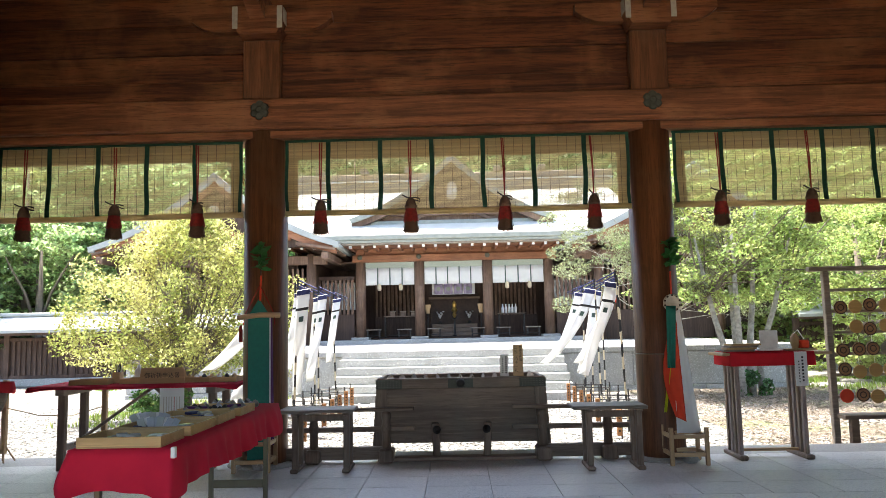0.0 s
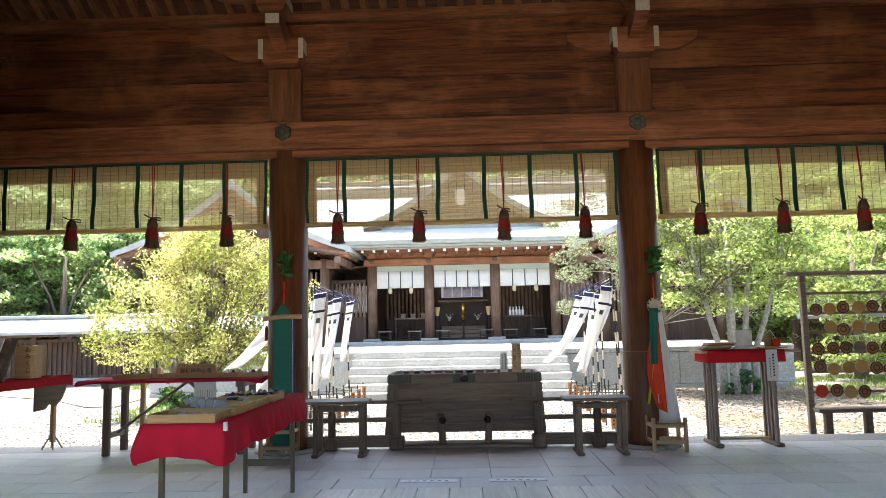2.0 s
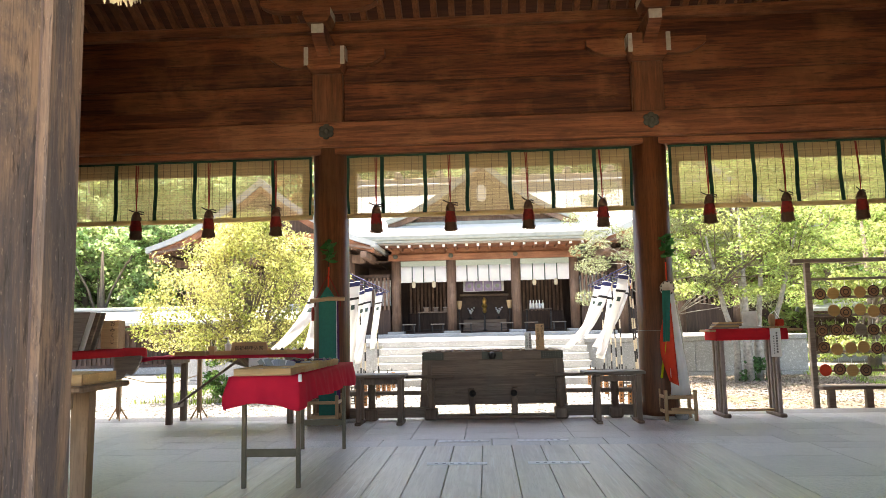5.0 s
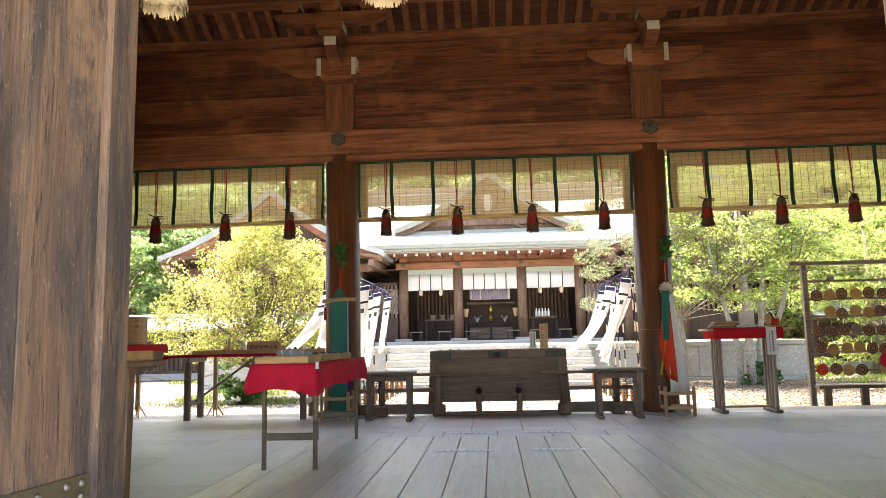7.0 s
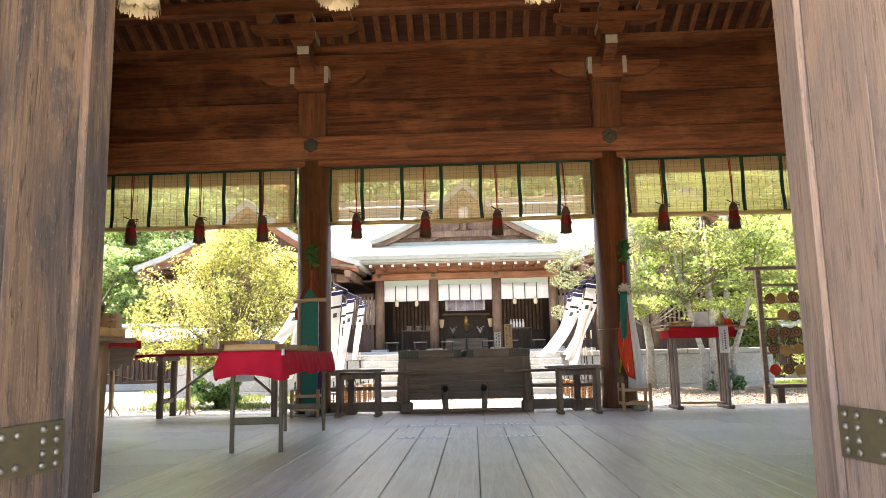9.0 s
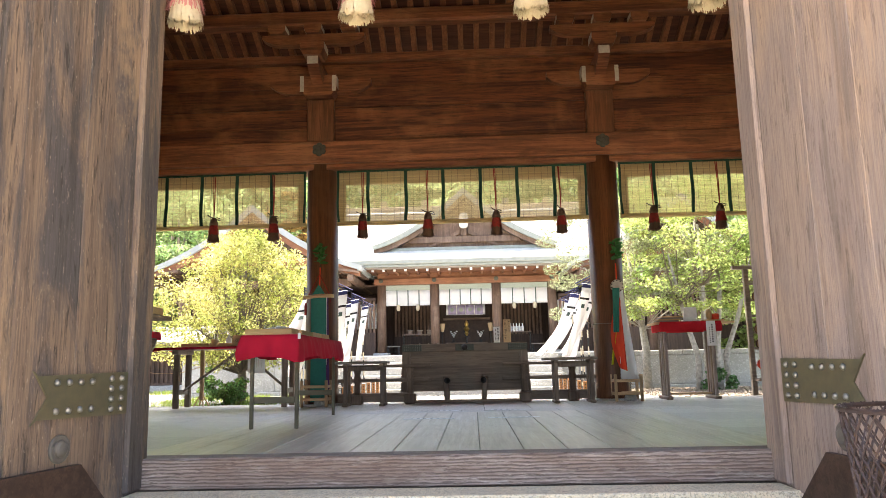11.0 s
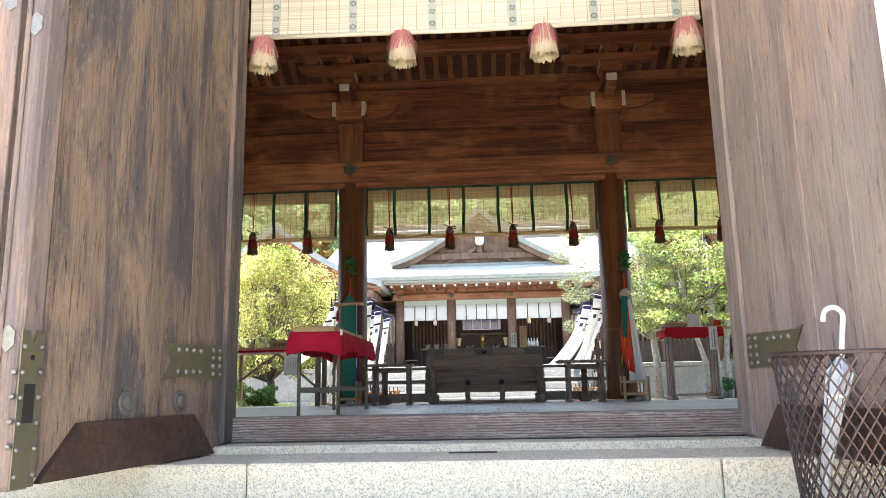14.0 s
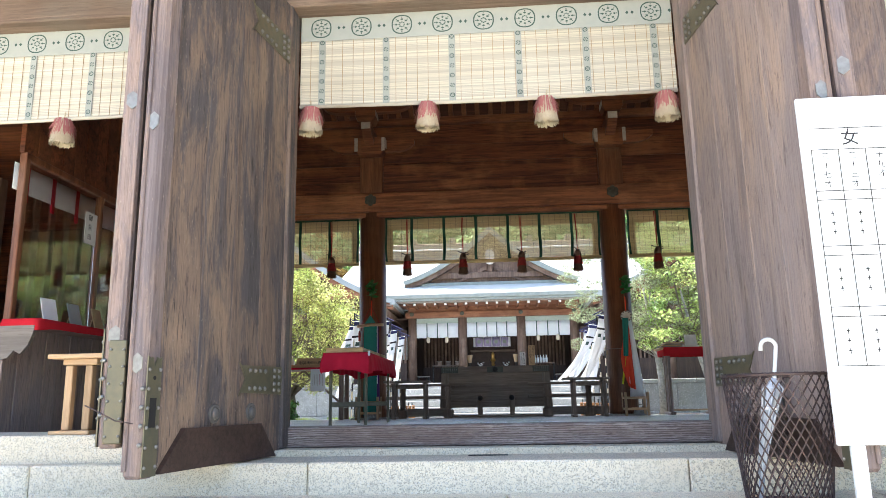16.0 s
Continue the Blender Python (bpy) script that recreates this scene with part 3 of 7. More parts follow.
def bracket_arm(x, y, half, z0, z1, d):
    n = 8
    low = [(half - 0.02, z0 + (z1 - z0) * 0.55)] + [(half * (1 - 0.4 * k / n) - 0.02, z0 + (z1 - z0) * 0.5 * (1 - k / n) ** 2) for k in range(1, n + 1)]
    pts = [(half, z1), (half, z0 + (z1 - z0) * 0.6)] + low
    outline = [(x + u, v) for u, v in pts] + [(x - u, v) for u, v in pts[::-1]]
    return prism(outline, d, "y", y - d / 2)


for i, x in enumerate(COLX):
    br = thing("bracket_set", "stacked wooden bracket arms with pale end faces over a pillar", "bracket", (x, 8.0, 0), 0, "brackets over the pillars")
    part("bearing_block", bracket_block(bmesh.new(), 0, 0, 4.742, 5.06, 0.56, 0.46), "beam", br)
    for s in (-1, 1):
        part("end_face", box(s * 0.281 - 0.006, s * 0.281 + 0.006, -0.20, 0.2, 4.89, 5.055, 0), "endgrain", br, "pale end face")
        part("end_face", box(s * 0.25 - 0.03, s * 0.25 + 0.03, -0.236, -0.23, 4.80, 5.055, 0), "endgrain", br, "pale end face")
    part("wall_arm", bracket_arm(0, 0.02, 0.80, 4.84, 5.06, 0.14), "beam", br)
    arm = prism([(-0.62, 5.21), (-0.62, 5.09), (-0.5, 5.01), (-0.2, 4.90), (0.3, 4.90), (0.3, 5.21)], 0.17, "x", -0.085)
    part("projecting_arm", arm, "beam", br)
    part("end_face", box(-0.082, 0.082, -0.632, -0.622, 5.085, 5.205, 0), "endgrain", br, "pale end face")
    part("bearing_block", bracket_block(bmesh.new(), 0, -0.52, 5.212, 5.41, 0.36, 0.32), "beam", br)
    for s in (-1, 1):
        part("end_face", box(s * 0.181 - 0.005, s * 0.181 + 0.005, -0.66, -0.38, 5.31, 5.405, 0), "endgrain", br, "pale end face")
    part("purlin_arm", bracket_arm(0, -0.52, 0.78, 5.412, 5.57, 0.15), "beam", br)
    for s in (-0.55, 0, 0.55):
        part("small_block", bracket_block(bmesh.new(), s, -0.52, 5.572, 5.71, 0.26, 0.26), "beam", br)
        for e in (-1, 1):
            part("end_face", box(s + e * 0.131 - 0.004, s + e * 0.131 + 0.004, -0.63, -0.41, 5.64, 5.706, 0), "endgrain", br, "pale end face")
    # bronze boss on the tie beam
    fl = thing("bronze_boss", "dark patinated six-petal bronze boss on the beam", "boss", (x, 7.888, 3.90), 0, "bosses on the tie beam")
    fb = bmesh.new()
    for k in range(6):
        a = k * math.pi / 3 + 0.5
        merge(fb, lathe([(0.05, 0), (0.042, 0.016), (0.018, 0.022)], 10), pose(0.062 * math.cos(a), 0, 0.062 * math.sin(a), 90, 0, 0))
    part("petal_ring", fb, "greeniron", fl)
    part("centre_knob", merge(bmesh.new(), lathe([(0.045, 0.0), (0.045, 0.022), (0.025, 0.034)], 12), pose(0, 0, 0, 90, 0, 0)), "greeniron", fl)
structure("purlin", box(-7.5, 7.5, 7.37, 7.59, 5.712, 5.94, 0.03), "beam", "long round-edged wooden purlin", "beam")
structure("purlin_inner", box(-7.5, 7.5, 5.9, 6.12, 6.55, 6.78, 0.012), "beam", "inner wooden purlin under the rafters", "beam")

# rafters and roof
RZ, RS = 5.62, 0.50
rb = lambda y: RZ + RS * (8.15 - y) if y > 4.5 else RZ + RS * (8.15 - 4.5) - RS * (4.5 - y)
for side in (0, 1):
    n = 58
    ya, yb = (4.5, 10.2) if side == 0 else (-1.2, 4.5)
    bm = bmesh.new()
    for k in range(n):
        x = -7.2 + k * 0.25
        o = prism([(ya, rb(ya)), (yb, rb(yb)), (yb, rb(yb) + 0.13), (ya, rb(ya) + 0.13)], 0.085, "x", x)
        merge(bm, o)
    structure("rafters_north" if side == 0 else "rafters_south", bm, "rafter", "row of closely spaced reddish rafters", "rafters")
    roof = prism([(ya - (0.3 if side else 0), rb(ya) + 0.132 - (0.15 if side else 0)), (yb + (0 if side else 0.3), rb(yb) + 0.132 - (0 if side else 0.15)), (yb + (0 if side else 0.3), rb(yb) + 0.3), (ya - (0.3 if side else 0), rb(ya) + 0.3)], 17, "x", -8.5)
    # boarding over the rafters, its shade put into the colour
    structure("ceiling_north" if side == 0 else "ceiling_south", roof, "shaded_ceilboard", "wooden roof boarding over the rafters, coloured dark for the shade between them", "ceiling")

# side walls and the gate wall
structure("wall_west", box(-7.6, -7.5, 0.6, 8.9, -0.4, 7.3, 0), "boards", "dark plank wall closing the hall", "wall")
structure("wall_east", box(7.5, 7.6, 0.6, 8.9, -0.4, 7.3, 0), "boards", "dark plank wall closing the hall", "wall")
structure("lintel", box(-7.5, 7.5, 0.80, 1.24, 3.62, 4.02, 0.012), "grey", "heavy wooden lintel over the gateway", "lintel")
structure("wall_south_upper", box(-7.5, 7.5, 0.9, 1.14, 4.024, 5.85, 0), "boards", "dark plank wall over the gateway", "wall")
# east panel is extended unseen to x = 3.3, to block light from the bay
for nm, x0, x1 in (("wall_south_west", -2.46, JL - 0.16), ("wall_south_east", JR + 0.16, 3.3)):
    structure(nm, box(x0, x1, 0.86, 1.16, 0.1, 3.62, 0), "stile", "squared wooden pillar and panel between the bays", "wall")
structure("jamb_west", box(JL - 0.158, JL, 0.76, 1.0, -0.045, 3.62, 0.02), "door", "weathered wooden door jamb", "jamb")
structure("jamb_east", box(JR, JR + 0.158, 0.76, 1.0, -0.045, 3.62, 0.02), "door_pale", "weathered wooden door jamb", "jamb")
for i, (x0, x1) in enumerate(((-7.5, -5.6), (5.7, 7.5))):
    structure("wall_south_end_%d" % (i + 1), box(x0, x1, 0.9, 1.14, 0.1, 3.62, 0), "boards", "dark plank wall at the end of the gate", "wall")

# ---- courtyard: terrace, stairs ----
TX0, TX1, TY, TZ = -8.6, 8.7, 18.9, 0.86
structure("terrace", box(TX0, TX1, TY + 0.3, 60, GZ, TZ - 0.12, 0), "terrace", "raised stone terrace of the worship hall", "terrace")
SX0, SX1 = -2.95, 2.65
for k in range(6):
    y0, z1 = 16.75 + 0.38 * k, GZ + 0.185 * (k + 1)
    structure("stair_%d" % (k + 1), box(SX0 - 0.0, SX1 + 0.0, y0, 19.25, z1 - 0.184, z1, 0.012), "terrace", "broad pale stone step, weathered and sunlit", "step")


def stone_run(name, x0, x1, y0, y1, rows, n, label):
    """A wall of dressed stones, each one an object."""
    wall = thing(name, label, "wall", (0, 0, 0), 0, "", "structure")
    for r, (z0, z1, dy) in enumerate(rows):
        for k in range(n):
            o = 0.5 * (r % 2)
            xa = x0 + (x1 - x0) * max(0, k - o) / n
            xb = x0 + (x1 - x0) * (n if k == n - 1 else k + 1 - o) / n
            part("stone", box(xa + 0.004, xb - 0.004, y0 - dy, y1, z0 + 0.003, z1 - 0.003, 0.012), "terrace", wall)
    return wall


ROWS_W = ((GZ - 0.05, GZ + 0.12, 0.05), (GZ + 0.12, TZ - 0.14, 0.0), (TZ - 0.14, TZ, 0.04))
stone_run("terrace_wall_west", TX0, SX0 - 0.02, TY, TY + 0.34, ROWS_W, 5, "pale dressed stone retaining wall of the terrace")
stone_run("terrace_wall_east", SX1 + 0.02, TX1, TY, TY + 0.34, ROWS_W, 5, "grey mossy stone retaining wall of the terrace")
structure("terrace_paving", box(TX0, TX1, TY + 0.34, 27.2, TZ - 0.119, TZ - 0.002, 0.01), "terrace", "flat stone paving of the terrace", "paving")
structure("hall_plinth", box(-5.2, 5.1, 27.3, 33, TZ - 0.1, 1.0, 0.015), "terrace", "low stone plinth of the worship hall", "plinth")

# ---- worship hall ----
HX = (-3.75, -1.44, 1.23, 3.62)
HY, HZ = 28.5, 1.0
hall = thing("worship_hall", "wooden shrine worship hall with pale copper roof and central gable", "shrine hall", (0, HY, HZ))
for x in HX:
    p = part("pillar", lathe([(0.2, 0.10), (0.195, 3.3)], 20, (x, 0, 0)), "haiden", hall, "weathered brown wooden pillar", True)
    part("base_stone", box(x - 0.34, x + 0.34, -0.34, 0.34, 0.0, 0.1, 0.015), "terrace", hall, "square stone pillar base")
    part("pillar_head", box(x - 0.17, x + 0.17, -0.16, 0.16, 3.302, 3.86, 0.01), "haiden_beam", hall)
    part("boss", merge(bmesh.new(), lathe([(0.10, 0), (0.09, 0.02), (0.04, 0.035)], 12), pose(x, -0.225, 3.2, 90, 0, 0)), "greeniron", hall, "round green metal boss")
part("tie_beam", box(HX[0] - 0.3, HX[3] + 0.3, -0.22, 0.2, 3.02, 3.30, 0.015), "haiden_beam", hall, "orange-brown tie beam")
part("upper_beam", box(HX[0] - 0.1, HX[3] + 0.1, -0.1, 0.1, 3.302, 3.62, 0.01), "haiden_beam", hall)
part("frieze_board", box(HX[0] - 0.1, HX[3] + 0.1, -0.05, 0.08, 3.622, 4.05, 0.01), "haiden_beam", hall, "dark reddish frieze board")
for k in range(28):
    x = -6.2 + 0.455 * k
    part("rafter", box(x - 0.05, x + 0.05, -1.55, 0.3, 3.43, 3.52, 0.006), "haiden_beam", hall)
    part("rafter_cap", box(x - 0.052, x + 0.052, -1.558, -1.5505, 3.425, 3.525, 0), "white", hall, "white-painted rafter end")
part("soffit", box(-6.4, 6.3, -1.38, 0.5, 3.526, 3.60, 0), "haiden_beam", hall)
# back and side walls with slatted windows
part("rear_wall", box(-6.2, 6.1, 3.2, 3.3, 0, 3.8, 0), "haiden_shaded", hall, "plank rear wall, coloured dark for the shade inside")
part("side_wall", box(-6.3, -6.2, -0.2, 3.3, 0, 3.8, 0), "haiden_shaded", hall)
part("side_wall", box(6.1, 6.2, -0.2, 3.3, 0, 3.8, 0), "haiden_shaded", hall)
part("inner_ceiling", box(-6.2, 6.1, -0.05, 3.3, 3.0, 3.05, 0), "haiden_shaded", hall)
part("inner_floor", box(-6.2, 6.1, 0.3, 3.3, 0.002, 0.06, 0.01), "haiden_shaded", hall, "polished floor, coloured dark for the shade inside")
for x0, x1 in ((-6.1, HX[0] - 0.25), (HX[3] + 0.25, 6.0), (HX[0] + 0.25, HX[1] - 0.2), (HX[2] + 0.2, HX[3] - 0.2)):
    outer = x0 < -4 or x1 > 4
    yb = 0.0 if outer else 2.6
    part("lattice_dado", box(x0, x1, yb - 0.04, yb + 0.04, 0.0, 1.0 if outer else 0.9, 0.01), "haiden_shaded", hall)
    part("lattice_rail", box(x0, x1, yb - 0.05, yb + 0.05, 2.35, 2.5, 0.01), "haiden_shaded", hall)
    n = max(3, int((x1 - x0) / 0.16))
    for k in range(n):
        x = x0 + (k + 0.5) * (x1 - x0) / n
        part("lattice_bar", box(x - 0.045, x + 0.045, yb - 0.03, yb + 0.03, 1.0 if outer else 0.9, 2.35, 0), "haiden", hall)
part("light_panel", box(-6.1, -4.1, 0.9, 0.92, 1.2, 2.3, 0), "paper", hall, "pale sunlit paper screen behind the lattice")
part("light_panel", box(3.95, 5.9, 0.9, 0.92, 1.2, 2.3, 0), "paper", hall, "pale sunlit paper screen behind the lattice")
# roof: concave sweep from eave to ridge
def sweep(v):
    return -1.75 + 7.0 * v, 3.80 + 3.6 * v - 0.55 * v * v


def main_roof(u, v):
    y, z = sweep(v)
    side = abs(2 * u - 1)
    return (-7.2 + 14.3 * u, y, z + 0.22 * side ** 4 * (1 - v))


part("roof", sheet(main_roof, 40, 14, 0.14), "roofc", hall, "pale sunlit copper-clad roof slope", True)
part("eave_edge", box(-7.1, 7.0, -1.82, -1.60, 3.70, 3.90, 0.03), "roofedge", hall, "layered green-grey copper eave edge")
part("eave_edge", box(-7.0, 6.9, -1.76, -1.45, 3.60, 3.698, 0.015), "roofedge", hall, "layered green-grey copper eave edge")
part("eave_edge", box(-6.9, 6.8, -1.70, -1.40, 3.535, 3.598, 0.01), "bark", hall)
part("roof_back", box(-7.1, 7.0, 5.2, 5.5, 4.0, 6.7, 0), "roofc", hall)
part("ridge", box(-7.4, 7.3, 4.95, 5.75, 6.70, 7.22, 0.04), "bark", hall, "brown layered ridge of the copper roof")
part("ridge_line", box(-7.5, 7.4, 4.88, 5.82, 7.222, 7.30, 0.02), "roofc", hall, "pale ridge moulding")
part("ridge_cap", box(-7.5, 7.4, 5.0, 5.7, 7.302, 7.62, 0.05), "bark", hall)
for k in range(7):
    x = -6.3 + 2.08 * k
    part("ridge_block", box(x - 0.16, x + 0.16, 4.82, 5.9, 7.624, 7.90, 0.04), "bark", hall)


def gable_curve(s, half, za, ze):
    """Concave bargeboard line: s from 0 at the apex to 1 at the tip."""
    return half * s, za - (za - ze) * (1.55 * s - 0.55 * s * s)


def gable_front(parent, cx, y, half, za, ze, depth, trim, roofmat, boards):
    n = 14
    for sgn in (-1, 1):
        top = [gable_curve(k / n, half, za, ze) for k in range(n + 1)]
        out = [(cx + sgn * u, z) for u, z in top] + [(cx + sgn * u, z - trim) for u, z in top[::-1]]
        part("bargeboard", prism(out, 0.14, "y", y), boards, parent, "curved bargeboard")
        out2 = [(cx + sgn * u * 1.03, z + 0.30 - 0.14 * u / half) for u, z in top] + [(cx + sgn * u, z + 0.004) for u, z in top[::-1]]
        part("gable_verge", prism(out2, 0.5, "y", y - 0.12), roofmat, parent, "pale rounded roof verge")

        def slope(u, v, sgn=sgn):
            a, z = gable_curve(u, half, za, ze)
            return (cx + sgn * a, y + 0.1 + depth * v, z + 0.06)

        part("gable_roof", sheet(slope, 14, 2, 0.08), roofmat, parent, "", True)
    inner = [(cx - half * 0.86, ze + 0.05), (cx + half * 0.86, ze + 0.05)] + [(cx + u * 0.93, z - trim * 0.5) for u, z in [gable_curve(k / 8, half, za, ze) for k in range(7, -1, -1)]]
    inner += [(cx - u * 0.93, z - trim * 0.5) for u, z in [gable_curve(k / 8, half, za, ze) for k in range(1, 8)]]
    part("gable_wall", prism(inner, 0.08, "y", y + 0.35), "haiden_shaded" if boards == "haiden_beam" else boards, parent, "timber gable wall")
    part("gable_tie", box(cx - half * 0.62, cx + half * 0.62, y + 0.2, y + 0.36, ze + (za - ze) * 0.12, ze + (za - ze) * 0.24, 0.02), boards, parent)
    part("king_post", box(cx - 0.12, cx + 0.12, y + 0.2, y + 0.345, ze + (za - ze) * 0.24, ze + (za - ze) * 0.7, 0.02), boards, parent)
    for sgn in (-1, 1):
        part("strut", prism([(cx + sgn * 0.2, ze + (za - ze) * 0.36), (cx + sgn * half * 0.42, ze + 0.1), (cx + sgn * half * 0.36, ze + 0.1), (cx + sgn * 0.2, ze + (za - ze) * 0.28)], 0.1, "y", y + 0.22), boards, parent, "slanting gable strut")
    zc = za - trim - (za - ze) * 0.40
    peg = [(0.26 * math.sin(a) * (1 + 0.25 * math.cos(2 * a)), 0.34 * math.cos(a)) for a in [2 * math.pi * k / 24 for k in range(24)]]
    part("pendant", prism([(cx + u, zc + v) for u, v in peg], 0.08, "y", y - 0.1), "endgrain", parent, "pale carved gable pendant")


gable_front(hall, -0.1, -0.6, 3.9, 6.85, 4.50, 5.6, 0.22, "roofedge", "haiden")
part("gable_sill", box(-3.3, 3.1, -0.45, 0.4, 4.42, 4.60, 0.03), "roofedge", hall, "layered copper ledge under the gable")

# white cloth and green brocade valances between the pillars
for i in range(3):
    x0, x1 = HX[i] + 0.2, HX[i + 1] - 0.2
    va = thing("valance", "white cloth valance with a grey-green brocade top, hung between pillars", "curtain", (0, HY - 0.04, HZ), 0, "valances of the worship hall")
    part("brocade_band", box(x0, x1, -0.012, 0.012, 2.78, 3.015, 0), "hallcloth", va, "grey-green brocade band")

    def cloth(u, v, x0=x0, x1=x1):
        return (x0 + (x1 - x0) * u, 0.012 * math.sin(u * 40) * v, 2.78 - 0.66 * v)

    part("cloth", sheet(cloth, 48, 3, 0.006), "white", va, "", True)
    n = 4 if i != 1 else 5
    for k in range(1, n):
        x = x0 + (x1 - x0) * k / n
        part("stripe", box(x - 0.022, x + 0.022, -0.026, -0.018, 2.12, 2.8, 0), "grdark", va, "dark green stripe")
    for k in ((1, 3) if i != 1 else ()):
        x = x0 + (x1 - x0) * (0.28 if k == 1 else 0.72)
        part("tassel", lathe([(0.04, 0.16), (0.075, 0.10), (0.085, 0.0), (0.06, -0.10)][::-1], 10, (x, -0.02, 2.0)), "fringe", va, "cream tassel", True)
# inner purple curtain, altar, lamps, tables
cu = thing("inner_curtain", "short white curtain with purple crests over the altar", "curtain", (0, HY + 1.2, HZ))
part("cloth", sheet(lambda u, v: (-1.0 + 1.75 * u, 0.02 * math.sin(u * 30), 2.2 - 0.45 * v), 40, 2, 0.006), "white", cu, "", True)
for k in range(4):
    x = -0.90 + 0.40 * k
    pnl = part("printed_panel", sheet(lambda u, v, x=x: (x + 0.34 * u, -0.035 + 0.015 * math.sin(u * 9), 2.19 - 0.42 * v), 10, 2, 0.004), "lavender", cu, "lavender printed panel", True)
    part("crest", merge(bmesh.new(), lathe([(0.085, 0), (0.085, 0.004)], 16), pose(x + 0.17, -0.06, 1.98, 90, 0, 0)), "hallcloth", pnl, "pale round crest")
al = thing("altar", "dark wooden stepped altar with a gilt ornament", "altar", (-0.1, HY + 2.2, HZ))
part("back_frame", box(-1.05, 1.05, 0.7, 0.8, 0.3, 1.9, 0.02), "kick", al)
part("frame_rail", box(-1.1, 1.1, 0.5, 0.7, 1.62, 1.72, 0.02), "grey", al)
for k in range(3):
    part("step", box(-0.95, 0.95, -0.5 + 0.3 * k, 0.7, 0.06 + 0.17 * k, 0.06 + 0.17 * (k + 1) - 0.004, 0.015), "grey", al)
orn = thing("gilt_ornament", "gilded upright wand ornament on a black stand", "ornament", (-0.1, HY + 0.9, HZ))
part("stand", lathe([(0.14, 0.06), (0.05, 0.12), (0.03, 0.75), (0.12, 0.80)], 12), "iron", orn)
part("wand", lathe([(0.03, 0.80), (0.10, 0.92), (0.06, 1.0), (0.14, 1.1), (0.07, 1.22), (0.10, 1.34), (0.03, 1.48)], 10), "gold", orn, "gilded wand head")
for s in (-1, 1):
    la = thing("lantern_stand", "paper lantern on a dark slender stand", "lamp", (-0.1 + s * 1.05, HY + 0.35, HZ), 0, "lantern stands")
    part("pole", lathe([(0.14, 0.06), (0.025, 0.12), (0.02, 0.98)], 10), "iron", la)
    part("shade", lathe([(0.07, 0.98), (0.13, 1.32), (0.12, 1.33)], 12), "kraft", la, "flared paper shade")
    fl = thing("flower_vase", "white flowers in a small dark vase", "vase", (-0.1 + s * 0.62, HY + 2.55, HZ + 0.4), 0, "altar vases")
    part("vase", lathe([(0.06, 0), (0.10, 0.15), (0.05, 0.3)], 12), "iron", fl)
    fb = bmesh.new()
    for k in range(14):
        a = k * 2.4
        lathe([(0.03, 0), (0.045, 0.03), (0.02, 0.05)], 6, (0.16 * math.cos(a) * (k / 14), 0.1 * math.sin(a), 0.4 + 0.02 * k), fb)
    part("blossoms", fb, "white", fl)


def stool(x, y, w, h, label, top):
    st = thing("side_table" if h > 0.5 else "stool", label, "table" if h > 0.5 else "stool", (x, y, HZ), 0, "furniture of the worship hall")
    part("top", box(-w / 2, w / 2, -0.2, 0.2, h - 0.04, h, 0.01), top, st)
    for sx in (-1, 1):
        for sy in (-1, 1):
            part("leg", box(sx * (w / 2 - 0.05) - 0.02, sx * (w / 2 - 0.05) + 0.02, sy * 0.16 - 0.02, sy * 0.16 + 0.02, 0.0, h - 0.041, 0.004), "iron", st)
    part("stretcher", box(-w / 2 + 0.07, w / 2 - 0.07, -0.015, 0.015, 0.14, 0.17, 0.004), "iron", st)


for x in (-3.2, -2.0, -0.85, 0.85, 1.85, 3.0):
    stool(x - 0.05, HY - 0.05, 0.55, 0.40, "low folding stool with a pale seat", "bench")
stool(-2.2, HY + 1.0, 1.5, 0.92, "dark side table against the lattice", "grey")
stool(2.2, HY + 1.0, 1.1, 0.95, "dark side table carrying white bottles", "grey")
for k in range(5):
    b = thing("sake_bottle", "white ceramic offering bottle on a side table", "bottle", (1.85 + 0.13 * k, HY + 0.95 + 0.06 * (k % 2), HZ + 0.95), 0, "offering bottles")
    part("body", lathe([(0.05, 0), (0.055, 0.2), (0.025, 0.27), (0.022, 0.36)], 10), "plasticw", b, "", True)
for k in range(3):
    b = thing("offering_box", "small wooden offering stand on the side table", "box", (-2.6 + 0.42 * k, HY + 1.0, HZ + 0.92), 0, "offering stands")
    part("body", box(-0.09, 0.09, -0.08, 0.08, 0.0, 0.16, 0.01), "grey", b)
    part("lid", box(-0.12, 0.12, -0.1, 0.1, 0.161, 0.19, 0.008), "bench", b)

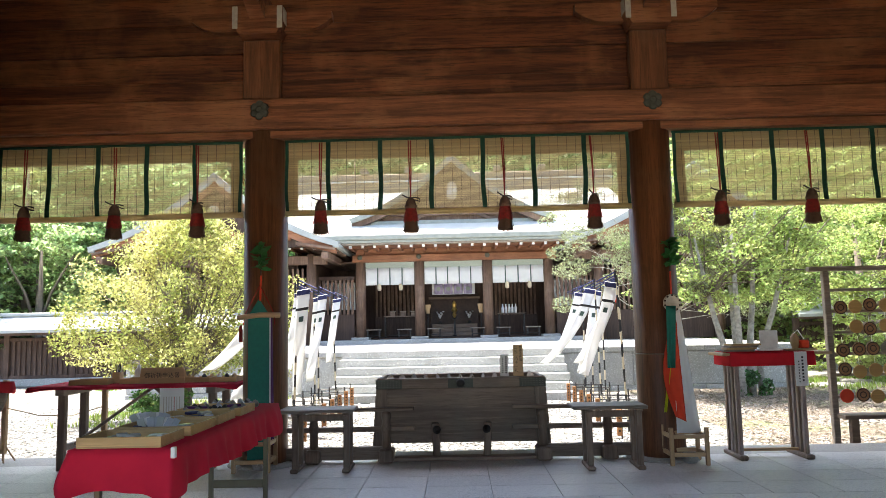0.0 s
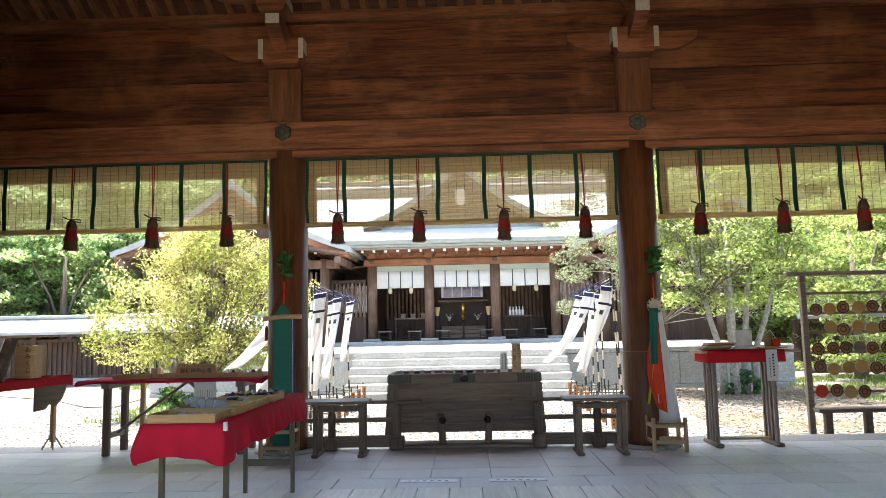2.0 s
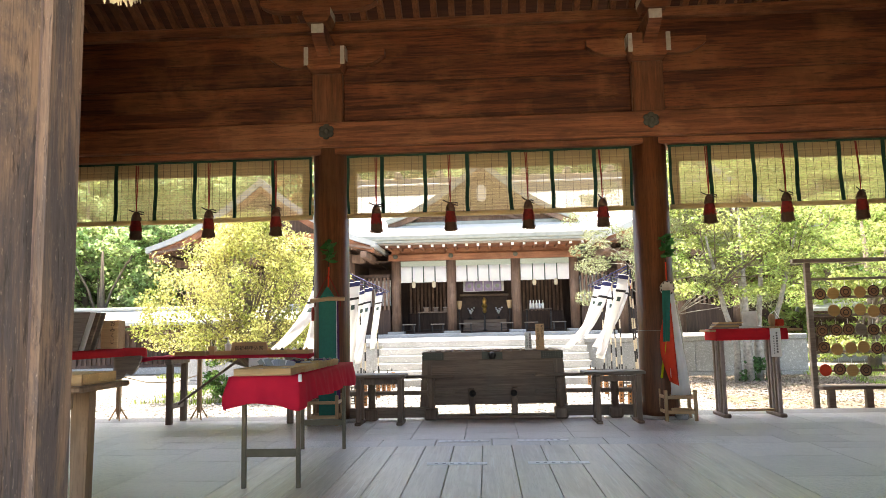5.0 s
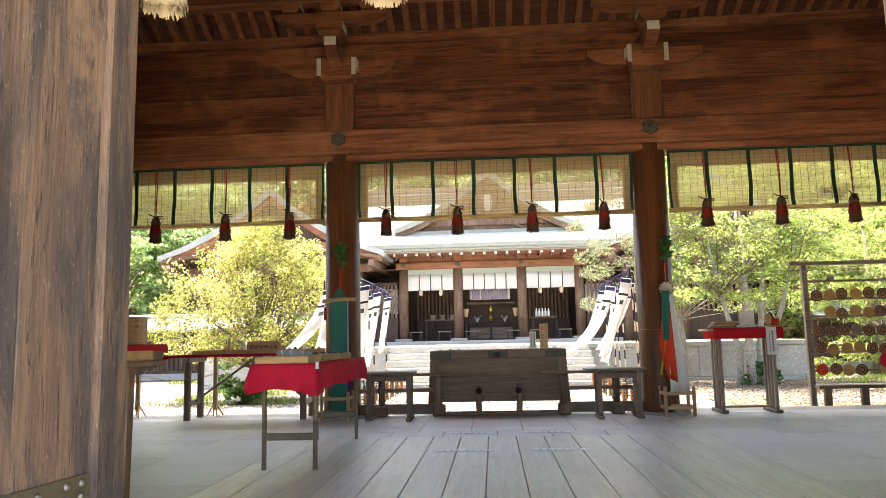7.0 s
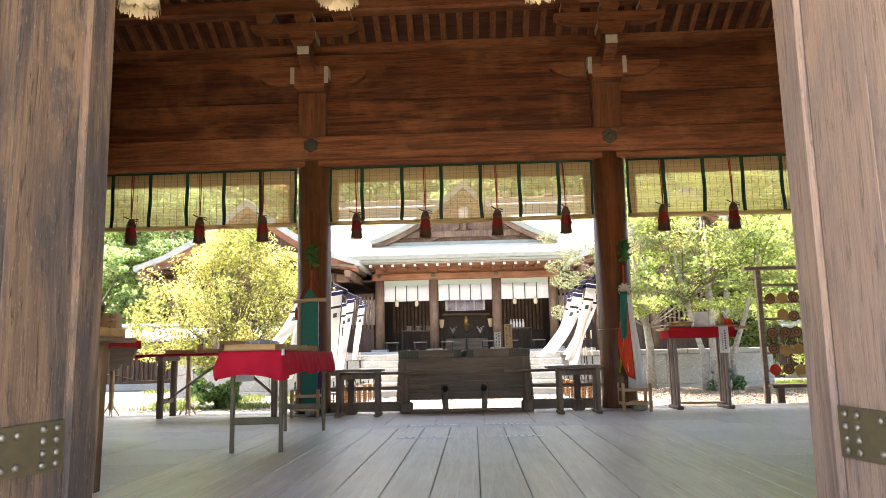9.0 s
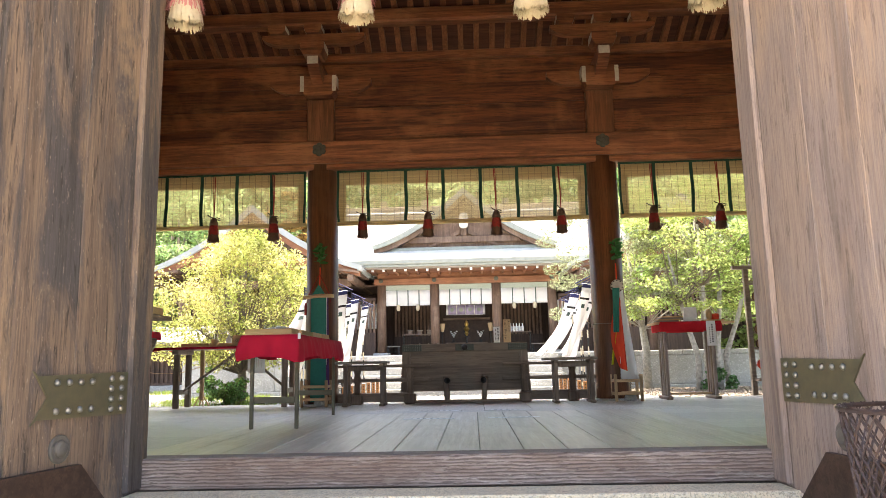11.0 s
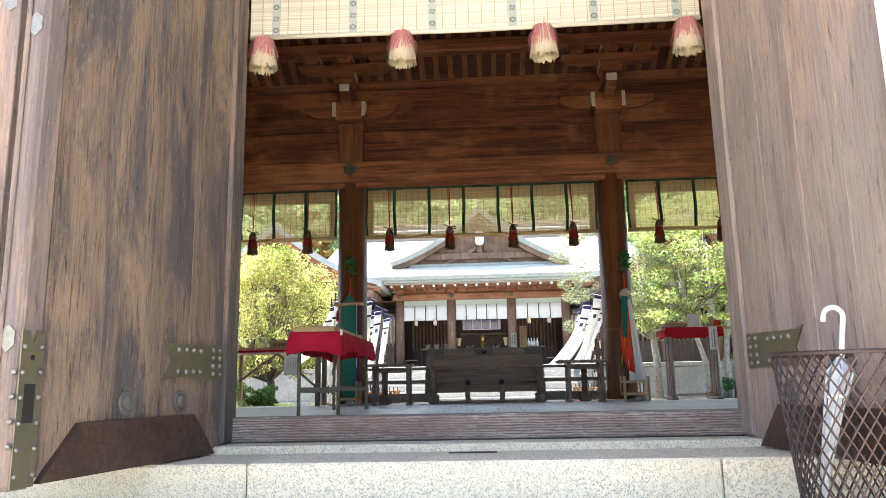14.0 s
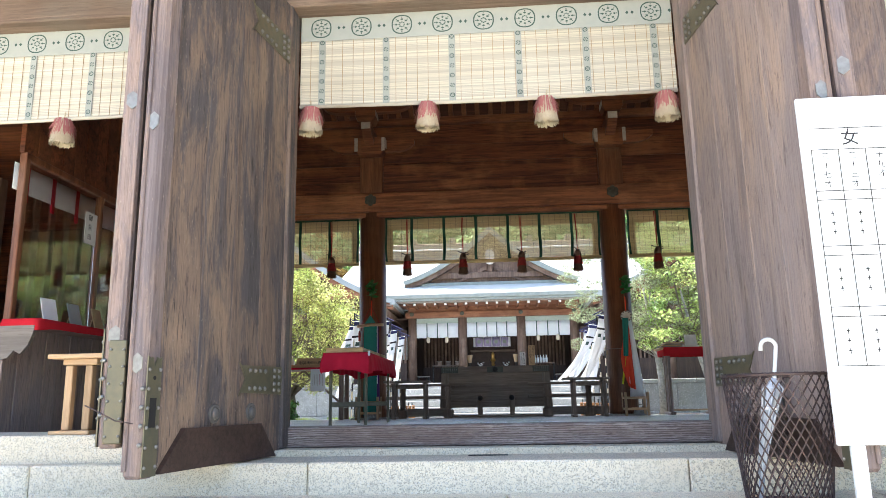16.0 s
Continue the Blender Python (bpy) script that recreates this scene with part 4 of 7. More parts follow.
# ---- the wings beside the worship hall ----
def wing(cx, name, label):
    w = thing(name, label, "shrine building", (cx, 26.0, 0.86))
    gable_front(w, 0, 0, 4.45, 6.05, 3.55, 12, 0.26, "rooftile", "haiden_beam")
    for x in (-3.3, -1.1, 1.1, 3.3):
        part("pillar", lathe([(0.19, 0), (0.18, 3.4)], 16, (x, 1.3, 0)), "haiden", w, "", True)
    part("tie_beam", box(-3.9, 3.9, 1.15, 1.45, 3.02, 3.35, 0.02), "haiden", w)
    part("front_wall", box(-3.2, 3.2, 1.5, 1.6, 0.0, 1.1, 0.01), "haiden_shaded", w)
    part("rear_wall", box(-3.3, 3.3, 4.0, 4.1, 0, 3.4, 0.0), "haiden_shaded", w)
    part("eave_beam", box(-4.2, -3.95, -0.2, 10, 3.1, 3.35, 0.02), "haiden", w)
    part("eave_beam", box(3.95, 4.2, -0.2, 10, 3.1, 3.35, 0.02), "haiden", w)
    part("side_wall", box(-3.35, -3.25, 1.5, 9.5, 0, 3.4, 0), "haiden_shaded", w)
    part("side_wall", box(3.25, 3.35, 1.5, 9.5, 0, 3.4, 0), "haiden_shaded", w)
    for k in range(34):
        x = -3.1 + 0.188 * k
        part("lattice_bar", box(x - 0.04, x + 0.04, 1.52, 1.58, 1.1, 2.9, 0), "haiden", w)
    for s in (-1, 1):
        for k in range(24):
            y = -0.1 + 0.3 * k
            o = prism([(s * 3.0, 3.75), (s * 4.42, 3.50), (s * 4.42, 3.42), (s * 3.0, 3.64)], 0.09, "y", y)
            part("rafter_end", o, "haiden", w)
        part("eave_edge", box(s * 4.45 - 0.12, s * 4.45 + 0.12, -0.1, 11.5, 3.50, 3.66, 0.03), "rooftile", w, "pale grey eave edge")
    return w


wing(-8.75, "wing_hall", "side hall with a curved grey gable roof beyond the courtyard tree")
wing(8.65, "wing_hall", "side hall behind trees with a curved grey gable roof")

# ---- roofed fences at the sides of the courtyard ----
def fence_run(ax, ay, bx, by, n, label):
    a, b = Vector((ax, ay, 0)), Vector((bx, by, 0))
    d = b - a
    f = thing("roofed_fence", label, "fence", (ax, ay, GZ), math.degrees(math.atan2(d.y, d.x)), "roofed fences")
    L = d.length
    part("footing", box(0, L, -0.2, 0.2, 0, 0.25, 0.02), "terrace", f, "low stone footing")
    part("rail", box(0, L, -0.07, 0.07, 0.25, 0.36, 0.01), "fence", f)
    part("rail", box(0, L, -0.07, 0.07, 1.50, 1.62, 0.01), "fence", f)
    part("backing", box(0, L, 0.02, 0.05, 0.36, 1.5, 0), "fence", f)
    k = 0
    while k * 0.17 < L:
        part("slat", box(k * 0.17, k * 0.17 + 0.09, -0.04, 0.015, 0.36, 1.50, 0.006), "fence", f)
        k += 1
    for j in range(n + 1):
        part("post", box(L * j / n - 0.09, L * j / n + 0.09, -0.11, 0.09, 0.0, 1.75, 0.012), "fence", f)
    rf = prism([(-0.95, 1.78), (0, 2.25), (0.95, 1.78), (0.95, 1.88), (0, 2.36), (-0.95, 1.88)], L + 0.4, "x", -0.2)
    part("roof", rf, "rooftile", f, "pale grey metal-clad pitched roof")
    part("ridge", box(-0.25, L + 0.25, -0.12, 0.12, 2.33, 2.46, 0.03), "rooftile", f)
    part("eave_board", box(-0.2, L + 0.2, -0.86, -0.78, 1.70, 1.79, 0.008), "fence", f)
    return f


fence_run(-28, 23.0, -6.6, 25.4, 10, "dark slatted wooden fence with a pale metal roof")
fence_run(11.6, 25.3, 28, 24.0, 7, "brown slatted wooden fence with a pale metal roof")


# ---- blinds ----
def slats(x0, x1, z0, z1, pitch, h, y=0.0, sag=0.0):
    """Split-reed slats, as thin bars."""
    n = int((z1 - z0) / pitch)
    vs, fs = [], []
    segs = 6
    for k in range(n):
        z = z0 + pitch * (k + 0.5)
        dy = random.uniform(-0.0015, 0.0015)
        for side in (-1, 1):
            for s in range(segs + 1):
                u = s / segs
                x = x0 + (x1 - x0) * u
                zz = z + sag * 4 * u * (u - 1) * (1 - k / n) + side * h / 2
                vs.append((x, y + dy, zz))
        b = k * 2 * (segs + 1)
        for s in range(segs):
            fs.append((b + s, b + s + 1, b + segs + 2 + s, b + segs + 1 + s))
    bm = bmesh.new()
    me = bpy.data.meshes.new("tmp")
    me.from_pydata(vs, [], fs)
    bm.from_mesh(me)
    bpy.data.meshes.remove(me)
    return bm


def fibre_tassel(r, h, n=150, seed=1, core=True):
    """A brush of hanging fibres, flared to its foot."""
    rnd = random.Random(seed)
    bm = lathe([(r * 0.5, -h * 0.1), (r * 0.75, -h * 0.45), (r * 0.8, -h * 0.86), (r * 0.4, -h * 0.84)][::-1], 12)
    if not core:
        bm.clear()
    for k in range(n):
        a = rnd.uniform(0, 2 * math.pi)
        q = math.sqrt(rnd.random())
        rt, rb = r * 0.62 * q, r * (0.9 * q + 0.12)
        w = r * 0.03
        hh = h * (rnd.uniform(0.9, 1.02) if core else rnd.uniform(0.45, 1.05))
        c, s = math.cos(a), math.sin(a)
        v = [bm.verts.new(p) for p in ((rt * c - w * s, rt * s + w * c, -h * 0.05), (rt * c + w * s, rt * s - w * c, -h * 0.05), (rb * c + w * s, rb * s - w * c, -hh), (rb * c - w * s, rb * s + w * c, -hh))]
        bm.faces.new(v)
    return bm


def inner_blind(x0, x1, bands, tassels, label):
    y, zt, zb = 8.1, 3.585, 2.74
    b = thing("bamboo_blind", label, "blind", (0, y, 0), 0, "half-lowered blinds of the rear bays")
    part("reed_panel", slats(x0, x1, zb + 0.05, zt, 0.0105, 0.0073), "reed", b, "translucent split-bamboo reeds")
    part("reed_lining", box(x0 + 0.01, x1 - 0.01, 0.028, 0.031, 3.375, zt - 0.01, 0), "lining", b, "plain backing cloth under the rail")
    for xe in (x0 + 0.01, x1 - 0.14):
        part("edge_lining", box(xe, xe + 0.13, 0.024, 0.027, zb + 0.05, 3.374, 0), "lining", b, "plain backing strip at the blind's edge")
    part("top_trim", box(x0, x1, -0.016, 0.016, zt - 0.012, zt + 0.018, 0.004), "greentrim", b, "green cloth edging")
    roll = tube([(x0, 0.01, zb + 0.02), ((x0 + x1) / 2, 0.01, zb + 0.012), (x1, 0.01, zb + 0.02)], 0.034, 12)
    part("rolled_foot", roll, "reed", b, "rolled-up foot of the blind", True)
    for x in [x0 + 0.02] + list(bands) + [x1 - 0.02]:
        w = 0.026 if x0 + 0.1 < x < x1 - 0.1 else 0.018

        def ribbon(u, v, x=x, w=w):
            z = zt - (zt - zb) * v
            return (x - w + 2 * w * u + 0.012 * math.sin(v * 7 + x * 3) * v, -0.012, z)

        part("band", sheet(ribbon, 1, 14, 0.004), "greentrim", b, "dark green cloth band")
    n = int((x1 - x0) / 0.098)
    for k in range(1, n):
        x = x0 + (x1 - x0) * k / n
        part("thread", box(x - 0.0014, x + 0.0014, -0.006, -0.003, zb + 0.04, zt, 0), "kick", b)
    for k in range(int((x1 - x0) / 0.58) + 1):
        x = x0 + 0.29 + 0.58 * k
        if x < x1:
            part("hook", tube([(x - 0.035, -0.01, zt + 0.05), (x, -0.02, zt + 0.02), (x + 0.035, -0.01, zt + 0.05), (x, -0.02, zt + 0.065), (x - 0.02, -0.01, zt + 0.075)], 0.006, 6), "iron", b, "small iron hook")
    for i, x in enumerate(tassels):
        tie = thing("blind_tassel", "dark red fibre tassel on a twisted cord before a blind", "tassel", (x, y - 0.05, 0), 17 * i, "tassels of the rear blinds")
        part("cord", tube([(0.012, 0.02, 3.56), (0.008, 0, 3.2), (0, 0, 2.90)], 0.007, 6), "tassel", tie, "reddish cord")
        part("cord", tube([(-0.014, 0.02, 3.56), (-0.01, 0, 3.2), (0, 0, 2.90)], 0.007, 6), "tassel", tie, "reddish cord")
        bow = tube([(-0.10, 0, 2.93), (-0.05, 0, 2.905), (0, 0, 2.895), (0.06, 0, 2.87), (0.105, 0, 2.86), (0.10, 0, 2.895), (0.05, 0, 2.905), (0, 0, 2.895)], 0.008, 6)
        part("bow", bow, "kick", tie, "dark tied bow")
        part("head", lathe([(0.022, 2.90), (0.05, 2.86), (0.068, 2.80), (0.06, 2.77)][::-1], 14), "tasseltip", tie, "brown netted tassel head", True)
        br = fibre_tassel(0.090, 0.19, 420, i)
        br.transform(Matrix.Translation((0, 0, 2.81)))
        part("brush", br, "tassel", tie, "dark red fibres")
        tp = fibre_tassel(0.096, 0.20, 420, i + 9)
        tp.transform(Matrix.Translation((0, 0, 2.71)))
        part("brush_tip", tp, "tasseltip", tie, "ragged dark brown fibre ends")
    return b


inner_blind(-1.90, 1.985, (-1.41, -0.82, -0.24, 0.34, 0.91, 1.48), (-1.49, -0.48, 0.57, 1.56), "half-lowered bamboo blind with green bands in the middle bay")
inner_blind(-6.3, -2.385, (-5.75, -5.17, -4.6, -4.04, -3.48, -2.93), (-5.86, -4.85, -3.82, -2.88), "half-lowered bamboo blind with green bands beside the kiosk")
inner_blind(2.47, 6.36, (3.01, 3.58, 4.14, 4.7, 5.27, 5.83), (2.96, 3.96, 4.92, 5.9), "sagging bamboo blind with green bands, yellow-green trees behind")


def outer_blind(x0, x1, bands, tassels):
    y, zt, zb = 1.0, 3.60, 2.78
    b = thing("pale_blind", "pale bamboo blind with grey-green patterned brocade bands", "blind", (0, y, 0), 0, "pale blinds of the gateway")
    part("reed_panel", slats(x0, x1, zb, 3.42, 0.0072, 0.0074, 0, 0.02), "reedpale", b, "cream split-bamboo reeds")
    part("lining", box(x0 + 0.01, x1 - 0.01, 0.012, 0.016, zb + 0.02, 3.41, 0), "reedpale", b)
    bb = part("brocade_band", box(x0, x1, -0.014, 0.010, 3.39, zt + 0.02, 0.003), "grcloth", b, "grey-green brocade band")
    n = int((x1 - x0) / 0.355)
    for k in range(n + 1):
        x = x0 + 0.18 + 0.355 * k
        if x > x1 - 0.1:
            continue
        rg = bmesh.new()
        for j in range(24):
            a0, a1 = 2 * math.pi * j / 24, 2 * math.pi * (j + 1) / 24
            r1, r2 = 0.093 - 0.003 * math.cos(4 * a0), 0.093 - 0.003 * math.cos(4 * a1)
            v = [rg.verts.new((x + r * math.cos(a), -0.0165, 3.505 + r * math.sin(a))) for r, a in ((r1 - 0.011, a0), (r2 - 0.011, a1), (r2, a1), (r1, a0))]
            rg.faces.new(v)
        for j in range(8):
            a = j * math.pi / 4
            for rr, sz in ((0.05, 0.014), (0.022, 0.010), (0.068, 0.007)):
                cx, cz = x + rr * math.cos(a), 3.505 + rr * math.sin(a)
                v = [rg.verts.new((cx + sz * math.cos(a + q), -0.0165, cz + 0.7 * sz * math.sin(a + q))) for q in (0, math.pi / 2, math.pi, 1.5 * math.pi)]
                rg.faces.new(v)
        part("crest", rg, "grdark", bb, "dark printed round crest")
        for j in (-1, 1):
            dm = bmesh.new()
            cx = x + 0.1775 + 0.022 * j
            dm.faces.new([dm.verts.new((cx + p, -0.0165, 3.505 + q)) for p, q in ((0.014, 0), (0, 0.017), (-0.014, 0), (0, -0.017))])
            part("diamond_print", dm, "grdark", bb)
    for x in bands:
        nbd = part("band", box(x - 0.028, x + 0.028, -0.010, -0.004, zb + 0.0, 3.392, 0), "grcloth", b, "narrow brocade band")
        for j in range(7):
            dm = bmesh.new()
            z = zb + 0.05 + 0.09 * j
            ra, rb2 = 0.021, 0.014
            for q in range(16):
                a0, a1 = q * math.pi / 8, (q + 1) * math.pi / 8
                if q % 4 == 3 and j % 2:
                    continue
                dm.faces.new([dm.verts.new((x + r * math.cos(w), -0.0115, z + r * math.sin(w))) for r, w in ((rb2, a0), (rb2, a1), (ra, a1), (ra, a0))])
            for q in range(4):
                w = q * math.pi / 2
                dm.faces.new([dm.verts.new((x + 0.007 * math.cos(w) + p, -0.0115, z + 0.007 * math.sin(w) + r)) for p, r in ((0.004, 0), (0, 0.004), (-0.004, 0), (0, -0.004))])
            part("flower_print", dm, "grdark", nbd)
    k = x0 + 0.09
    while k < x1:
        part("thread", box(k - 0.0018, k + 0.0018, -0.006, -0.003, zb, 3.392, 0), "kraft", b)
        k += 0.093
    part("foot_fold", tube([(x0, 0, zb + 0.005), ((x0 + x1) / 2, 0, zb - 0.012), (x1, 0, zb + 0.005)], 0.016, 8), "reedpale", b, "", True)
    for i, x in enumerate(tassels):
        ta = thing("fringe_tassel", "cream and faded pink fibre tassel under a pale blind", "tassel", (x, y, zb - 0.005), 31 * i, "fringe tassels of the gateway")
        part("cord", tube([(0, -0.015, 0.06), (0, 0, -0.02)], 0.006, 6), "fringe", ta)
        part("brush", fibre_tassel(0.105, 0.235, 520, i + 30), "fringe", ta, "cream fibres")
        tp = fibre_tassel(0.114, 0.17, 420, i + 60, False)
        part("brush_crown", tp, "fringered", ta, "faded pink fibres")


outer_blind(-1.56, 1.63, (-1.37, -0.81, -0.24, 0.33, 0.90, 1.47), (-1.46, -0.46, 0.54, 1.53))
outer_blind(3.32, 5.68, (3.55, 4.1, 4.65, 5.2), (3.7, 4.6, 5.5))
outer_blind(-5.58, -2.56, (-5.1, -4.55, -4.0, -3.45, -2.9), (-5.4, -4.5, -3.67, -2.75))


# ---- the gate doors ----
def door_leaf(hx, hy, ex, ey, mat, name, label, flip, z0=-0.075):
    """A heavy leaf from its hinge to its free edge; local x runs along the leaf, the seen face is at y = 0."""
    L = math.hypot(ex - hx, ey - hy)
    d = thing(name, label, "door", (hx, hy, 0), math.degrees(math.atan2(ey - hy, ex - hx)), "open leaves of the gate")
    f = flip                      # side of the face that the gateway sees
    z1 = 3.6
    nb = 4
    for k in range(nb):
        xa, xb = (L - 0.14) * k / nb, (L - 0.14) * (k + 1) / nb
        part("plank", box(xa + 0.001, xb - 0.001, min(0, -f * 0.09), max(0, -f * 0.09), z0 + 0.02, z1, 0.003), mat, d)
    part("hinge_stile", tube([(-0.022, -f * 0.045, z0), (-0.022, -f * 0.045, z1)], 0.036, 14), "stile", d, "rounded hinge stile", True)
    part("meeting_stile", box(L - 0.138, L, min(f * 0.012, -f * 0.105), max(f * 0.012, -f * 0.105), z0 - 0.02, z1, 0.02), "stile", d, "worn pale meeting stile")
    kick = prism([(0.10, z0 - 0.004), (L - 0.14, z0 - 0.004), (L - 0.37, z0 + 0.235), (0.33, z0 + 0.235)], 0.03 * f, "y", 0.002 * f)
    part("kickboard", kick, "kick", d, "dark mitred kickboard")

    def plate(xa, xb, za, zb, tail):
        n = 0.03
        if tail > 0:
            o = [(xa, za), (xb - n, za + 0.01), (xb, za - 0.012), (xb - 0.085, (za + zb) / 2), (xb, zb + 0.012), (xb - n, zb - 0.01), (xa, zb)]
        else:
            o = [(xa, za), (xb, za), (xb, zb), (xa, zb)]
        p = part("strap_plate", prism(o, 0.008 * f, "y", 0.002 * f), "brass", d, "dulled brass strap with studs")
        for u in (0.08, 0.20, 0.42, 0.54, 0.66, 0.78):
            for v in (0.2, 0.8) if u > 0.3 else (0.15, 0.38, 0.62, 0.85):
                st = lathe([(0.016, 0), (0.014, 0.009), (0.006, 0.015)], 10)
                st.transform(pose(xa + (xb - xa) * u, 0.010 * f, za + (zb - za) * v, -90 * f, 0, 0))
                part("stud", st, "stud", p, "", True)

    plate(0.0, 0.62, 0.36, 0.565, 1)
    plate(0.0, 0.62, 3.06, 3.28, 1)
    # lock plate on the meeting stile: notched top, keyhole, deep slot
    xa, xb, za, zb = L - 0.128, L - 0.006, z0 - 0.01, z0 + 0.64
    o = [(xa, za), (xb, za), (xb, zb), (xb - 0.02, zb - 0.015), (xb - 0.04, zb - 0.005), ((xa + xb) / 2, zb - 0.06), (xa + 0.04, zb - 0.005), (xa + 0.02, zb - 0.015), (xa, zb)]
    lp = part("lock_plate", prism(o, 0.008 * f, "y", 0.013 * f), "brass", d, "notched brass lock plate with a deep slot")
    part("slot", prism([(xa + 0.035, za + 0.26), (xb - 0.03, za + 0.26), (xb - 0.03, za + 0.42), (xa + 0.035, za + 0.42)], 0.002 * f, "y", 0.0215 * f), "ink", lp, "dark slot")
    part("keyhole", merge(bmesh.new(), lathe([(0.012, 0), (0.012, 0.002)], 12), pose((xa + xb) / 2, 0.0215 * f, zb - 0.12, -90 * f, 0, 0)), "ink", lp)
    for k in range(6):
        for x in (xa + 0.014, xb - 0.014):
            st = lathe([(0.011, 0), (0.010, 0.006), (0.004, 0.011)], 8)
            st.transform(pose(x, 0.021 * f, za + 0.05 + 0.105 * k, -90 * f, 0, 0))
            part("stud", st, "stud", lp, "", True)
    for x in (0.44, 0.90):
        bo = lathe([(0.062, 0), (0.062, 0.008), (0.056, 0.012), (0.042, 0.009), (0.038, 0.010), (0.036, 0.020), (0.026, 0.027), (0.010, 0.030)], 28)
        bo.transform(pose(x, 0.001 * f, 0.238, -90 * f, 0, 0))
        part("nail_cover", bo, "cover", d, "round ringed metal nail cover")
    # hexagonal plates and the groove on the edge that faces out
    for z in (z0 + 0.60, z0 + 2.02):
        hx6 = [(-f * 0.045 + 0.040 * math.cos(k * math.pi / 3 + math.pi / 6), z + 0.058 * math.sin(k * math.pi / 3 + math.pi / 6)) for k in range(6)]
        part("hexagon_plate", prism(hx6, 0.005, "x", L + 0.0005), "stud", d, "pale hexagonal metal plate")
    part("edge_bead", box(L + 0.0005, L + 0.012, -f * 0.085 - 0.014, -f * 0.085 + 0.014, z0 + 0.02, z1, 0.005), "stile", d, "raised bead along the door edge")
    for k in range(4):
        st = lathe([(0.013, 0), (0.012, 0.008), (0.005, 0.014)], 8)
        st.transform(pose(L + 0.0005, f * 0.002, z0 + 0.16 + 0.1 * k, 0, 90, 0))
        part("edge_stud", st, "stud", d, "", True)
    return d


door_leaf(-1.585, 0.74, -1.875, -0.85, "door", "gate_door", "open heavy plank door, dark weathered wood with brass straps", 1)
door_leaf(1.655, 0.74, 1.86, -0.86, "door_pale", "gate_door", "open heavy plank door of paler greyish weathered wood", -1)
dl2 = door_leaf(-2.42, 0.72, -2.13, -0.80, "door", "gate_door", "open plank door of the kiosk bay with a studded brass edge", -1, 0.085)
L2 = math.hypot(0.29, 1.52)
ep = part("edge_plate", box(L2 - 0.02, L2 + 0.016, 0.02, 0.118, 0.09, 0.66, 0.006), "brass", dl2, "long studded brass edge plate")
for k in range(6):
    for y in (0.034, 0.104):
        st = lathe([(0.009, 0), (0.008, 0.006), (0.003, 0.010)], 8)
        st.transform(pose(L2 + 0.0165, y, 0.13 + 0.095 * k, 0, 90, 0))
        part("stud", st, "stud", ep, "", True)
wr = thing("tie_wire", "thin rusty wire looped round the two door edges", "wire", (0, 0, 0))
part("wire", tube([(-2.19, -0.86, 0.30), (-2.10, -0.90, 0.27), (-1.99, -0.90, 0.215), (-1.90, -0.885, 0.20)], 0.004, 5), "mesh", wr)
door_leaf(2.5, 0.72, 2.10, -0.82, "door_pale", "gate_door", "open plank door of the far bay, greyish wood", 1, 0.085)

# ---- granite steps before the gate ----
STEPS = ((0.1, 0.94, -0.09), (-0.9, 0.1, -0.29), (-1.25, -0.9, -0.49), (-1.6, -1.25, -0.69), (-1.95, -1.6, -0.89), (-2.3, -1.95, -1.09))
for i, (ya, yb, z) in enumerate(STEPS):
    st = thing("step_%d" % (i + 1), "broad speckled granite step in front of the gate", "step", (0, 0, 0), 0, "", "structure")
    joints = [-7.5, -5.4, -3.1, -1.2, 1.25, 3.4, 5.5, 7.5]
    if i % 2:
        joints = [-7.5, -6.2, -4.1, -2.2, 0.1, 2.3, 4.4, 6.4, 7.5]
    for a, b in zip(joints, joints[1:]):
        part("stone", box(a + 0.003, b - 0.003, ya, (0.68 if i == 0 else yb), z - 0.2 + (0.0 if i else -0.1), z, 0.012), "granite", st)
    if i:
        structure("step_bed_%d" % (i + 1), box(-7.5, 7.5, yb, 0.95, z - 0.3, z - 0.105 if i > 1 else z - 0.11, 0), "granite", "bed under the steps", "step")
slot = thing("drain_slot", "dark metal slot plate let into the granite", "drain", (-0.02, 0.56, -0.089))
part("plate", box(-0.14, 0.14, -0.035, 0.035, 0, 0.004, 0.001), "iron", slot)


# ---- things in the hall ----
def legs4(parent, xs, ys, z0, z1, w, mat):
    for x in xs:
        for y in ys:
            part("leg", box(x - w, x + w, y - w, y + w, z0, z1, 0.005), mat, parent)


